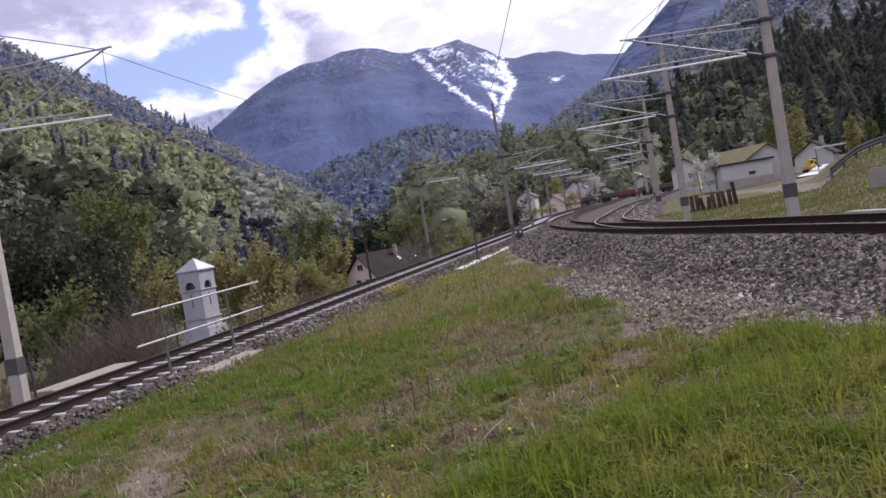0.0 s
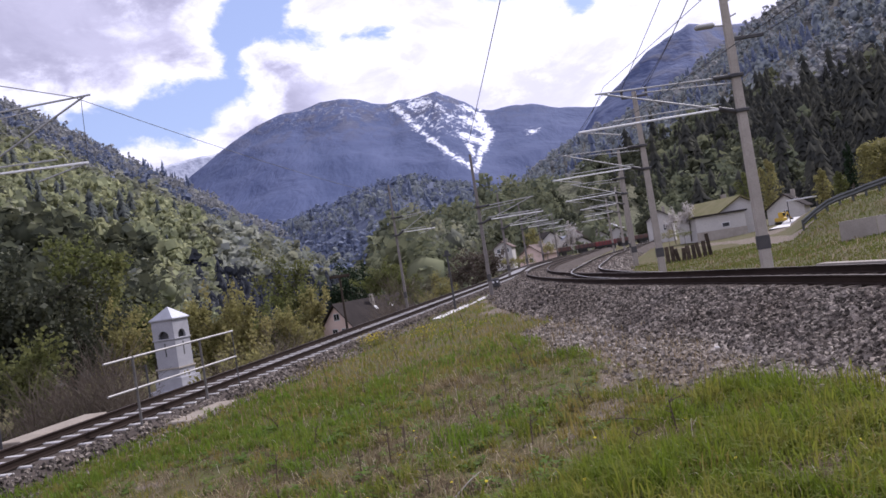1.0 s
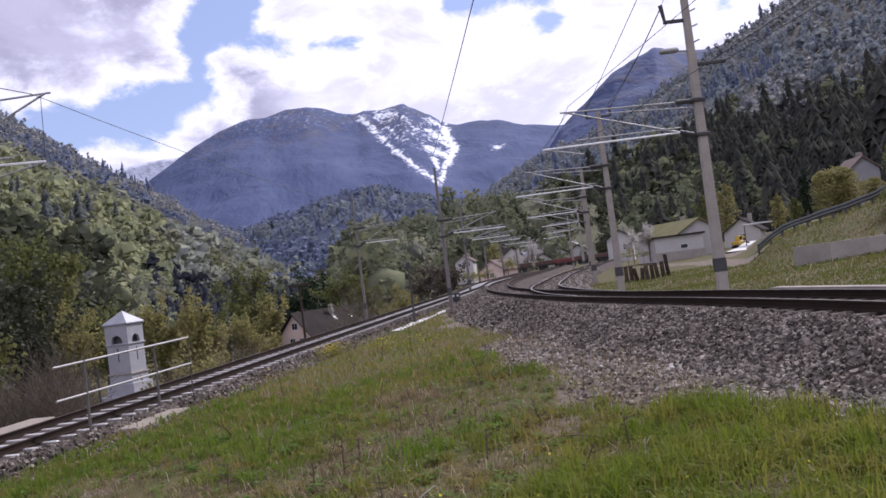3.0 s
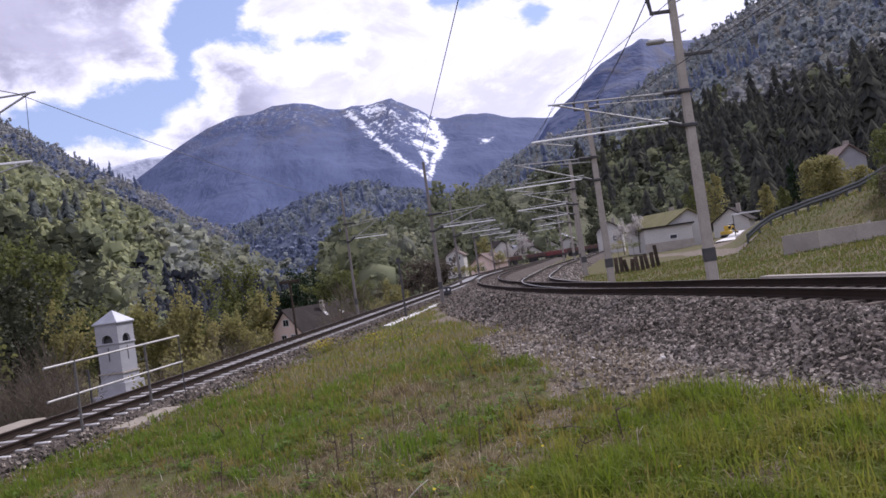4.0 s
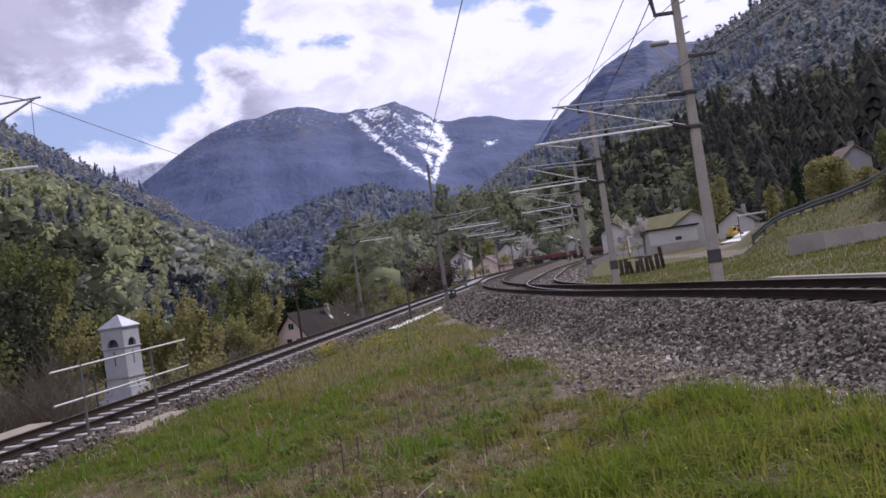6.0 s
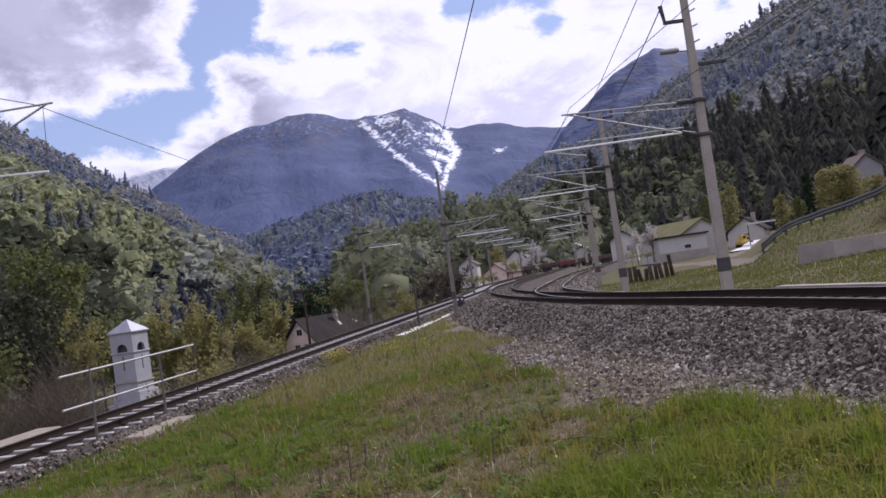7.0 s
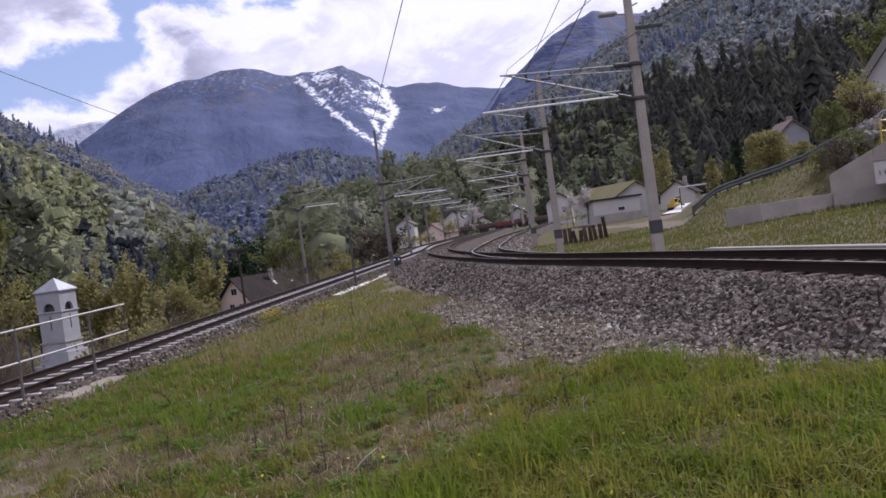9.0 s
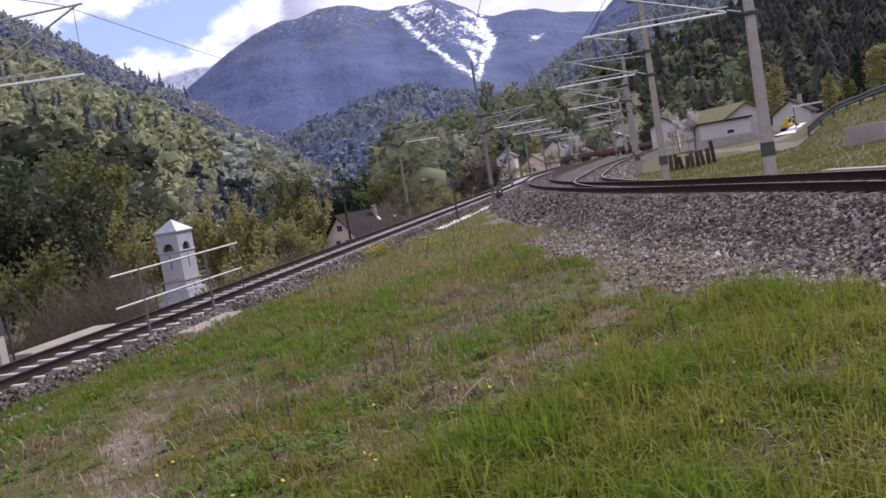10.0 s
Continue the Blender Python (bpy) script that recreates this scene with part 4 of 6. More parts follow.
stones("ballast_stones", "grey broken track ballast along the lower track", P3, rng.uniform(0.03, 0.07, len(P3)), STONE)
P4 = bed_places(QB, GB, 4500, -2.6, 2.6, 36, 95, (1.45, 2.8), 0.85)
stones("ballast_stones", "brown-grey track ballast in the yard", P4, rng.uniform(0.05, 0.11, len(P4)), PALESTONE)
n = 7000
px_, py_ = rng.uniform(-5.5, 7, n), rng.uniform(3.5, 30, n)
keep = worn(px_, py_) + rng.normal(0, 0.2, n) > 0.45
px_, py_ = px_[keep], py_[keep]
stones("gravel", "scattered pale gravel in the wheel ruts and at the foot of the bank", np.column_stack([px_, py_, ground_z(px_, py_) + 0.005]), rng.uniform(0.012, 0.04, len(px_)), PALESTONE)

TR = track("upper railway track curving towards the station on rusty rails", QR, GR, RAILTOP, SLEEPERW)
TL = track("lower railway track with pale concrete sleepers and rusty rails", QL, GL, RAILTOP, SLEEPERC)
TB = track("siding with rusty rails branching off towards the yard", QB, GB, SHINYTOP, SLEEPERW)

# ---- masts and wires ----


def mast(p, h, way, zu, zl, l1, l2, label, lamp=False, top=1.0, thick=1.0, mat=None):
    """A concrete catenary mast: tapered square pole, bracket arms with insulators, cross arm."""
    t = thing("catenary_mast", Matrix.Translation(p), label, "mast", "catenary masts")
    bm = bmesh.new()
    bmesh.ops.create_cone(bm, cap_ends=True, segments=4, radius1=0.25 * thick, radius2=0.145 * thick, depth=h + 1.2, matrix=pose(0, 0, (h - 1.2) / 2, 0, 0, 40))
    bmesh.ops.bevel(bm, geom=[e for e in bm.edges if abs(e.verts[0].co.z - e.verts[1].co.z) > 1], offset=0.03, segments=1, affect="EDGES")
    part("pole", bm, mat or CONCRETE, t)
    bm = bmesh.new()
    bmesh.ops.create_cone(bm, cap_ends=True, segments=4, radius1=0.252 * thick, radius2=0.245 * thick, depth=0.42, matrix=pose(0, 0, 1.2, 0, 0, 40))
    part("black_band", bm, DARKSTEEL, t, "black painted warning band")
    w = Vector((way[0], way[1], 0)).normalized()
    up = Vector((0, 0, 1))
    root_u, root_l = up * zu + w * 0.16, up * zl + w * 0.16
    tip = w * l1 + up * (zu + 0.12)
    arm = part("cantilever", tube(tube(bmesh.new(), root_u, tip + w * 0.25, 0.026, n=6), root_l, tip + w * 0.12, 0.028, n=6), STEEL, t, "galvanised tube bracket arms")
    part("insulator", tube(bmesh.new(), root_u, root_u + (tip - root_u).normalized() * 0.55, 0.075, n=8), DARKSTEEL, arm, "brown ribbed insulator")
    part("insulator", tube(bmesh.new(), root_l, root_l + (tip - root_l).normalized() * 0.55, 0.075, n=8), DARKSTEEL, arm, "brown ribbed insulator")
    reg0 = root_l.lerp(tip, 0.12)
    reg1 = w * l2 + up * (zl + 0.12)
    part("registration_arm", tube(bmesh.new(), reg0, reg1, 0.032, n=6), GLINTSTEEL, t, "steel tube with its glint put into a bright colour")
    part("stay_tube", tube(tube(bmesh.new(), reg0 + up * 0.16, reg1.lerp(reg0, 0.25) + up * 0.17, 0.022, n=6), root_u - up * 0.2, tip.lerp(root_u, 0.3) - up * 0.14, 0.02, n=6), STEEL, t)
    part("steady_arm", tube(tube(bmesh.new(), reg1, reg1 - w * 1.3 - up * 0.28, 0.022, n=6), reg1 - w * 0.05, reg1 - w * 0.05 - up * 0.1, 0.02, n=6), STEEL, t)
    part("dropper", tube(bmesh.new(), tip, tip.lerp(reg1, 0.98) * 1.0, 0.008, n=4), DARKSTEEL, t)
    for z in (zu, zl):
        part("clamp", box(bmesh.new(), -0.2, -0.2, z - 0.06, 0.2, 0.2, z + 0.06, 0.02), DARKSTEEL, t, "dark steel clamp")
    if top:
        zt = h - 0.25
        part("cross_arm", box(bmesh.new(), -top, -0.05, zt - 0.05, top, 0.05, zt + 0.05, 0.01), DARKSTEEL, t)
        for s in (-top + 0.05, top - 0.05):
            bm = tube(bmesh.new(), (s, 0, zt), (s, 0, zt + 0.38), 0.05, 0.07, 8)
            part("insulator", tube(bm, (s, 0, zt + 0.3), (s, 0, zt + 0.42), 0.09, 0.05, 8), DARKSTEEL, t)
    if lamp:
        bm = tube(bmesh.new(), (0, 0, 8.05), (-0.5, 0, 8.1), 0.03, n=6)
        arm2 = part("lamp_arm", bm, STEEL, t)
        bm = box(bmesh.new(), -1.0, -0.13, 8.05, -0.4, 0.13, 8.2, 0.05)
        part("lamp_head", bm, STEEL, arm2, "grey street lamp head")
        for z, s0, s1 in ((9.05, -0.75, 0.1), (7.6, -0.1, 1.05)):
            part("side_arm", box(bmesh.new(), s0, -0.05, z - 0.06, s1, 0.05, z + 0.05, 0.01), DARKSTEEL, t)
        part("insulator", tube(bmesh.new(), (-0.7, 0, 9.05), (-0.78, 0, 9.6), 0.05, 0.075, 8), DARKSTEEL, t)
        part("insulator", tube(bmesh.new(), (-0.05, 0, 9.9), (-0.42, 0, 10.3), 0.05, 0.075, 8), DARKSTEEL, t)
        for z in (8.3, 8.8, 9.3, 9.8):
            part("bracket", tube(bmesh.new(), (0.1, 0, z), (0.32, 0, z + 0.08), 0.025, n=6), STEEL, t)
    return t


OLDSTEEL = surface("weathered_mast", [(0.17, 0.155, 0.14), (0.22, 0.20, 0.185), (0.12, 0.11, 0.10)], 1.3, 25.0, 0.25, 0.9, size=0.006)
GUARD = surface("dull_guard_rail", [(0.10, 0.105, 0.10), (0.13, 0.135, 0.13), (0.07, 0.075, 0.07)], 1.0, 12.0, 0.1, 0.6, 0.4, size=0.01)


def stand(az, d, sink=0.0):
    p = at(az, d, 0)
    return Vector((p.x, p.y, gz(p.x, p.y) - sink))


M1 = stand(18.3, 28)
M2 = stand(11.9, 41)
M3 = stand(10.3, 61)
mast(M1, 10.6, (-1, -0.02), 6.45, 5.35, 4.15, 5.1, "tall concrete catenary mast with lamp, brackets and black band", True, 0)
mast(M2, 8.9, (-1, 0.0), 6.3, 5.2, 3.6, 4.4, "concrete catenary mast with a cross arm beside the track", top=0.62)
mast(M3, 8.3, (-1, 0.1), 6.3, 5.2, 3.4, 4.2, "concrete catenary mast beside the siding", top=0.5)
for az, d, h in ((10.15, 84, 8.4), (9.7, 108, 8.5), (9.0, 135, 8.5)):
    mast(stand(az, d), h, (-1, 0.25), 6.4, 5.3, 3.6, 4.3, "distant concrete catenary mast in the station yard", top=0.5)
M4 = stand(0.5, 52)
mast(M4, 8.9, (1, -0.1), 5.6, 4.6, 3.2, 3.9, "slim weathered mast between the two tracks", top=0, thick=0.72, mat=OLDSTEEL)
for az, d, h in ((1.9, 72, 7.6), (3.2, 92, 7.6), (4.3, 116, 7.8), (5.3, 145, 8.0)):
    mast(stand(az, d), h, (1, -0.25), 5.6, 4.6, 3.3, 4.0, "distant slim mast with bright bracket arms", top=0, thick=0.7, mat=OLDSTEEL)
ML = stand(-32.0, 24.2, 0.0)
mast(ML, 11.2, (1, 0.02), 7.22 - ML.z, 5.55 - ML.z, 3.65, 3.6, "concrete catenary mast below the lower track", top=0)
M6 = stand(-5.3, 62)
mast(M6, 9.4, (1, -0.2), 6.9, 5.6, 2.6, 3.0, "slim dark mast on the valley side of the track", top=0, thick=0.6, mat=OLDSTEEL)


def wire(label, a, b, sag, r=0.011):
    """An overhead wire hanging between two points."""
    a, b = Vector(a), Vector(b)
    n = 14
    q = np.array([tuple(a.lerp(b, k / n) - Vector((0, 0, 4 * sag * (k / n) * (1 - k / n)))) for k in range(n + 1)])
    g = np.gradient(q, axis=0)
    v, f = sweep(q, g / np.linalg.norm(g, axis=1, keepdims=True), [(r * math.cos(k * 1.0472), r * math.sin(k * 1.0472)) for k in range(7)])
    tagged(new("overhead_wire", mesh("overhead_wire", v, f, DARKSTEEL)), label, "wire", "overhead wires")


wire("thin dark feeder wire running over the meadow to a mast", (M4.x, M4.y, 9.0), (3.7, -16, 9.6), 0.2, 0.016)
wire("thin dark wire between the mast tops", (M2.x - 0.57, M2.y, M2.z + 9.05), (6.9, 24, 9.35), 0.05, 0.014)
wire("thin dark wire between the mast tops", (6.9, 24, 9.35), (5.6, -16, 9.6), 0.2, 0.014)
wire("thin dark wire from the lamp mast to the next mast", (M2.x + 0.57, M2.y, M2.z + 9.05), (M1.x - 0.75, M1.y, M1.z + 9.55), 0.15, 0.012)
for z, x1 in ((10.2, 12.0), (9.6, 12.6), (7.6, 14.0)):
    wire("thin dark wire leading away from the lamp mast", (M1.x + (1.0 if z < 8 else 0.3), M1.y, M1.z + z), (x1, -14, z + 0.3), 0.25, 0.012)
wire("thin dark supply wires joining two masts", (M1.x - 0.4, M1.y, M1.z + 10.2), (M2.x, M2.y, M2.z + 8.7), 0.4, 0.01)
wire("thin catenary wire above the lower track", (-9.2, 20.2, 7.25), (M6.x + 2.4, M6.y - 0.5, 6.6), 0.35, 0.009)
wire("thin catenary wire above the lower track", (-9.2, 20.2, 7.25), (-19, -15, 7.0), 0.3, 0.012)
for (xa, ya, za), (xb, yb, zb) in (((M1.x - 4.1, M1.y, 6.5), (M2.x - 3.5, M2.y, 6.4)), ((M1.x - 3.8, M1.y, 5.3), (M2.x - 3.2, M2.y, 5.2)), ((M1.x - 4.1, M1.y, 6.5), (8.6, -18, 6.8)), ((M1.x - 3.8, M1.y, 5.3), (8.4, -18, 5.6)),
                                   ((M2.x - 3.5, M2.y, 6.4), (M4.x + 3.2, 74, 6.0))):
    wire("thin copper catenary wire above the upper track", (xa, ya, za), (xb, yb, zb), 0.25, 0.008)

# ---- lineside things ----


POSTSTEEL = surface("dull_post_steel", [(0.16, 0.15, 0.14), (0.12, 0.112, 0.105), (0.08, 0.075, 0.07)], 3.0, 30.0, 0.2, 0.8, 0.1, size=0.003)
RAILTUBE = surface("weathered_galvanised_tube", [(0.36, 0.35, 0.335), (0.30, 0.29, 0.28), (0.2, 0.19, 0.18)], 4.0, 40.0, 0.1, 0.6, 0.3, size=0.002)


def railing():
    """Tube railing over the small bridge, on the near side of the lower track."""
    k = np.argmin(np.abs(QL[:, 1] - 21.0))
    g = Vector((GL[k][0], GL[k][1], 0)).normalized()
    n = Vector((g.y, -g.x, 0))
    for side, label, s0, s1, posts in ((1.45, "galvanised two-tube railing on the near edge of the bridge", -1.55, 4.45, (-0.45, 2.6)), (-2.1, "dark railing posts on the valley edge of the bridge", -1.6, 5.2, (-1.2, 5.0))):
        base = Vector(QL[k]) + n * side
        t = thing("bridge_railing", Matrix.Translation(base), label, "railing", "bridge railings")
        up = Vector((0, 0, 1))
        rise = Vector((0, 0, 0.018))
        for z in (1.51, 0.74):
            if side > 0:
                part("handrail", tube(bmesh.new(), (g + rise) * s0 + up * z, (g + rise) * s1 + up * z, 0.028, n=10), RAILTUBE, t)
        if side > 0:
            e = (g + rise) * (s1 - 0.04)
            part("end_post", tube(bmesh.new(), e - up * 0.5, e + up * 1.51, 0.02, n=8), DARKSTEEL, t)
        for s in posts:
            part("post", tube(bmesh.new(), g * s - up * 0.75, g * s + up * (1.53 if side > 0 else 0.9), 0.036, n=8), POSTSTEEL if side > 0 else DARKSTEEL, t)
    for side, s0, s1, w, sink in ((1.9, 0.2, 2.8, 0.36, 0.3), (-2.2, -0.9, 2.5, 0.4, 0.15)):
        bm = box(bmesh.new(), -w, s0, -0.7, w, s1, 0.0, 0.03)
        ob = part("concrete_slab", bm, OLDSLAB)
        ob.matrix_world = Matrix.Translation(Vector(QL[k]) + n * side - Vector((0, 0, sink))) @ pose(0, 0, 0, 1.0, 0, -math.degrees(math.atan2(g.x, g.y)))
        tagged(ob, "pale concrete edge slab of the small bridge", "slab", "bridge slabs")


railing()


def tower():
    """Whitewashed bell tower with arched openings and a tin pyramid roof."""
    p = at(-20.75, 80, 0)
    t = thing("bell_tower", Matrix.Translation((p.x, p.y, 0)) @ pose(0, 0, 0, 0, 0, 74), "whitewashed bell tower with arches and a grey pyramid roof", "tower")
    w = 1.15
    part("shaft", box(bmesh.new(), -w, -w, -16, w, w, -3.45, 0.02), WHITEWASH, t)
    part("base", box(bmesh.new(), -w - 0.28, -w - 0.28, -16, w + 0.22, w + 0.22, -4.2, 0.03), WHITEWASH, t)
    part("lower_base", box(bmesh.new(), -w - 0.75, -w - 0.75, -16, w + 0.75, w + 0.75, -5.2, 0.05), WHITEWASH, t)
    part("cornice", box(bmesh.new(), -w - 0.1, -w - 0.1, -3.45, w + 0.1, w + 0.1, -3.3, 0.02), CONCRETE, t)
    part("upper_shaft", box(bmesh.new(), -w + 0.04, -w + 0.04, -3.3, w - 0.04, w - 0.04, -0.85, 0.02), WHITEWASH, t)
    part("sill_course", box(bmesh.new(), -w - 0.05, -w - 0.05, -0.85, w + 0.05, w + 0.05, -0.72, 0.02), WHITEWASH, t)
    # belfry: four walls with an arched opening each
    for k in range(4):
        m = pose(0, 0, 0, 0, 0, 90 * k)
        bm = bmesh.new()
        aw, z0, z1, top = 0.54, -0.72, -0.55, 0.9
        hw = w - 0.02
        n = 8
        arc = [(-aw * math.cos(math.pi * i / n), z1 + aw * math.sin(math.pi * i / n)) for i in range(n + 1)]
        outer = [(-hw + 2 * hw * i / n, top) for i in range(n + 1)]
        for y0, y1 in ((-hw, -hw + 0.25),):
            cols = [[(x, y, z) for x, z in arc] for y in (y0, y1)] + [[(x, y, z) for x, z in outer] for y in (y0, y1)]
            v = [[bm.verts.new(c) for c in col] for col in cols]
            for i in range(n):
                bm.faces.new((v[0][i], v[0][i + 1], v[2][i + 1], v[2][i]))
                bm.faces.new((v[1][i + 1], v[1][i], v[3][i], v[3][i + 1]))
                bm.faces.new((v[0][i + 1], v[0][i], v[1][i], v[1][i + 1]))
            for s, i in ((-1, 0), (1, n)):
                a = [bm.verts.new((s * hw, y, z)) for y in (y0, y1) for z in (z0, z1)]
                b = [bm.verts.new((s * aw, y, z)) for y in (y0, y1) for z in (z0, z1)]
                bm.faces.new((a[0], a[1], b[1], b[0]))
                bm.faces.new((b[0], b[1], b[3], b[2]))
                bm.faces.new((a[2], b[2], b[3], a[3]))
                bm.faces.new((a[1], v[2][i], v[0][i], b[1]))
                bm.faces.new((a[3], v[3][i], v[1][i], b[3]))
        bmesh.ops.transform(bm, matrix=m, verts=bm.verts)
        bmesh.ops.recalc_face_normals(bm, faces=bm.faces)
        part("belfry_wall", bm, WHITEWASH, t)
        # thin dark strip standing in for the shade in a slit
        part("slit", box(bmesh.new(), -0.05, -w + 0.02, -2.3, 0.05, -w + 0.3, -1.1, m=m), DARKSTEEL, t, "narrow wall slit, its shade a dark strip")
    # solid dark block in place of the belfry's shaded hollow
    part("belfry_shade_block", box(bmesh.new(), -0.8, -0.8, -0.72, 0.8, 0.8, 0.85), DARKSTEEL, t, "dark block standing in for the shade inside the belfry")
    part("eaves", box(bmesh.new(), -w - 0.12, -w - 0.12, 0.9, w + 0.12, w + 0.12, 1.02, 0.03), WHITEWASH, t)
    bm = bmesh.new()
    bmesh.ops.create_cone(bm, cap_ends=True, segments=4, radius1=(w + 0.14) * 1.414, radius2=0.04, depth=1.08, matrix=pose(0, 0, 1.02 + 0.54, 0, 0, 45))
    roof = part("roof", bm, ROOFTIN, t, "grey sheet-metal pyramid roof")
    part("finial", tube(bmesh.new(), (0, 0, 2.05), (0, 0, 2.22), 0.04, 0.02), DARKSTEEL, roof)


tower()


def line_post(p, h, kind):
    t = thing("signal_post" if kind else "telegraph_post", Matrix.Translation(p), "slim dark signal post with a small round head beside the track" if kind else "dark wooden telegraph post with a short cross bar", "post")
    part("pole", tube(bmesh.new(), (0, 0, -1.5), (0, 0, h), 0.07, 0.05), DARKSTEEL if kind else OLDWOOD, t)
    if kind:
        bm = box(bmesh.new(), -0.22, -0.05, h - 0.15, 0.22, 0.05, h - 0.03, 0.02)
        part("board", bm, DARKSTEEL, t)
        bm = tube(bmesh.new(), (0, -0.08, h + 0.06), (0, 0.1, h + 0.06), 0.13, n=12)
        part("lamp_head", bm, DARKSTEEL, t)
        part("foot", box(bmesh.new(), -0.35, -0.35, -0.3, 0.35, 0.35, 0.05, 0.03), CONCRETE, t)
    else:
        part("cross_bar", box(bmesh.new(), -0.5, -0.06, h - 0.05, 0.5, 0.06, h + 0.1, 0.02), OLDWOOD, t)
    return t


line_post(Vector((-6.95, 41.5, -0.6)), 2.65, 0)
line_post(stand(-2.1, 46), 3.15, 1)


def dwarf_signal():
    t = thing("dwarf_signal", Matrix.Translation(stand(0.85, 56)), "small black shunting signal on a post", "signal")
    part("post", tube(bmesh.new(), (0, 0, -0.4), (0, 0, 0.5), 0.05), DARKSTEEL, t)
    head = part("head", box(bmesh.new(), -0.3, -0.15, 0.35, 0.3, 0.15, 0.95, 0.08), DARKSTEEL, t)
    for x in (-0.14, 0.14):
        part("lens", tube(bmesh.new(), (x, -0.2, 0.7), (x, -0.14, 0.7), 0.07, n=10), FRAMEWHITE, head)


dwarf_signal()


def trough():
    """Concrete cable trough beside the lower track."""
    k = np.where((QL[:, 1] > 42) & (QL[:, 1] < 66))[0]
    v, f = sweep(QL[k], GL[k], [(2.55, -0.7), (2.55, -0.33), (3.0, -0.33), (3.0, -0.7)])
    tagged(new("cable_trough", mesh("cable_trough", v, f[:, ::-1], SLEEPERC)), "pale concrete cable trough beside the lower track", "trough")
    k = np.where((QR[:, 1] > 3) & (QR[:, 1] < 22.5))[0]
    v, f = sweep(QR[k], GR[k], [(2.35, -0.8), (2.4, -0.145), (2.7, -0.145), (2.72, -0.8)])
    tagged(new("platform_edge", mesh("platform_edge", v, f[:, ::-1], CONCRETE)), "low pale concrete edge behind the upper track", "kerb")

    # pale concrete drive climbing to the carport
    q, g = curve([(x, y, gz(x, y)) for x, y in LANES[1][1:]], 2.0)
    q[:, 2] = ground_z(q[:, 0], q[:, 1])
    v, f = sweep(q, g, [(-1.1, -0.2), (-1.0, 0.1), (1.0, 0.1), (1.1, -0.2)])
    tagged(new("driveway", mesh("driveway", v, f[:, ::-1], SLEEPERC)), "pale concrete drive climbing to the carport", "driveway", kind="structure")


trough()


def stakes():
    for k in range(9):
        az = 12.35 + 2.7 * k / 8
        p = stand(az, 56 + 0.5 * math.sin(k))
        h = rng.uniform(0.85, 1.05) + (0.45 if k == 8 else 0)
        bm = box(bmesh.new(), -0.12, -0.08, -0.3, 0.12, 0.08, h, 0.02)
        ob = part("fence_stake", bm, OLDWOOD)
        ob.matrix_world = Matrix.Translation(p) @ pose(0, 0, 0, rng.normal(0, 4), rng.normal(0, 4), rng.uniform(-20, 20))
        tagged(ob, "dark weathered wooden stake standing in the grass", "stake", "old sleeper stakes")


stakes()


# ---- buildings ----


def window(parent, x, y, z, w, h, shutters=None, m=None):
    m = m or Matrix.Identity(4)
    fr = part("window", box(bmesh.new(), x - w / 2, y - 0.05, z, x + w / 2, y + 0.04, z + h, 0.01, m), FRAMEWHITE, parent, "white framed window")
    part("pane", box(bmesh.new(), x - w / 2 + 0.09, y - 0.06, z + 0.09, x - 0.03, y - 0.052, z + h - 0.09, 0, m), GLASSY, fr)
    part("pane", box(bmesh.new(), x + 0.03, y - 0.06, z + 0.09, x + w / 2 - 0.09, y - 0.052, z + h - 0.09, 0, m), GLASSY, fr)
    if shutters:
        for s in (-1, 1):
            part("shutter", box(bmesh.new(), x + s * (w / 2 + 0.28) - 0.26, y - 0.06, z - 0.03, x + s * (w / 2 + 0.28) + 0.26, y - 0.01, z + h + 0.03, 0.01, m), shutters, fr)


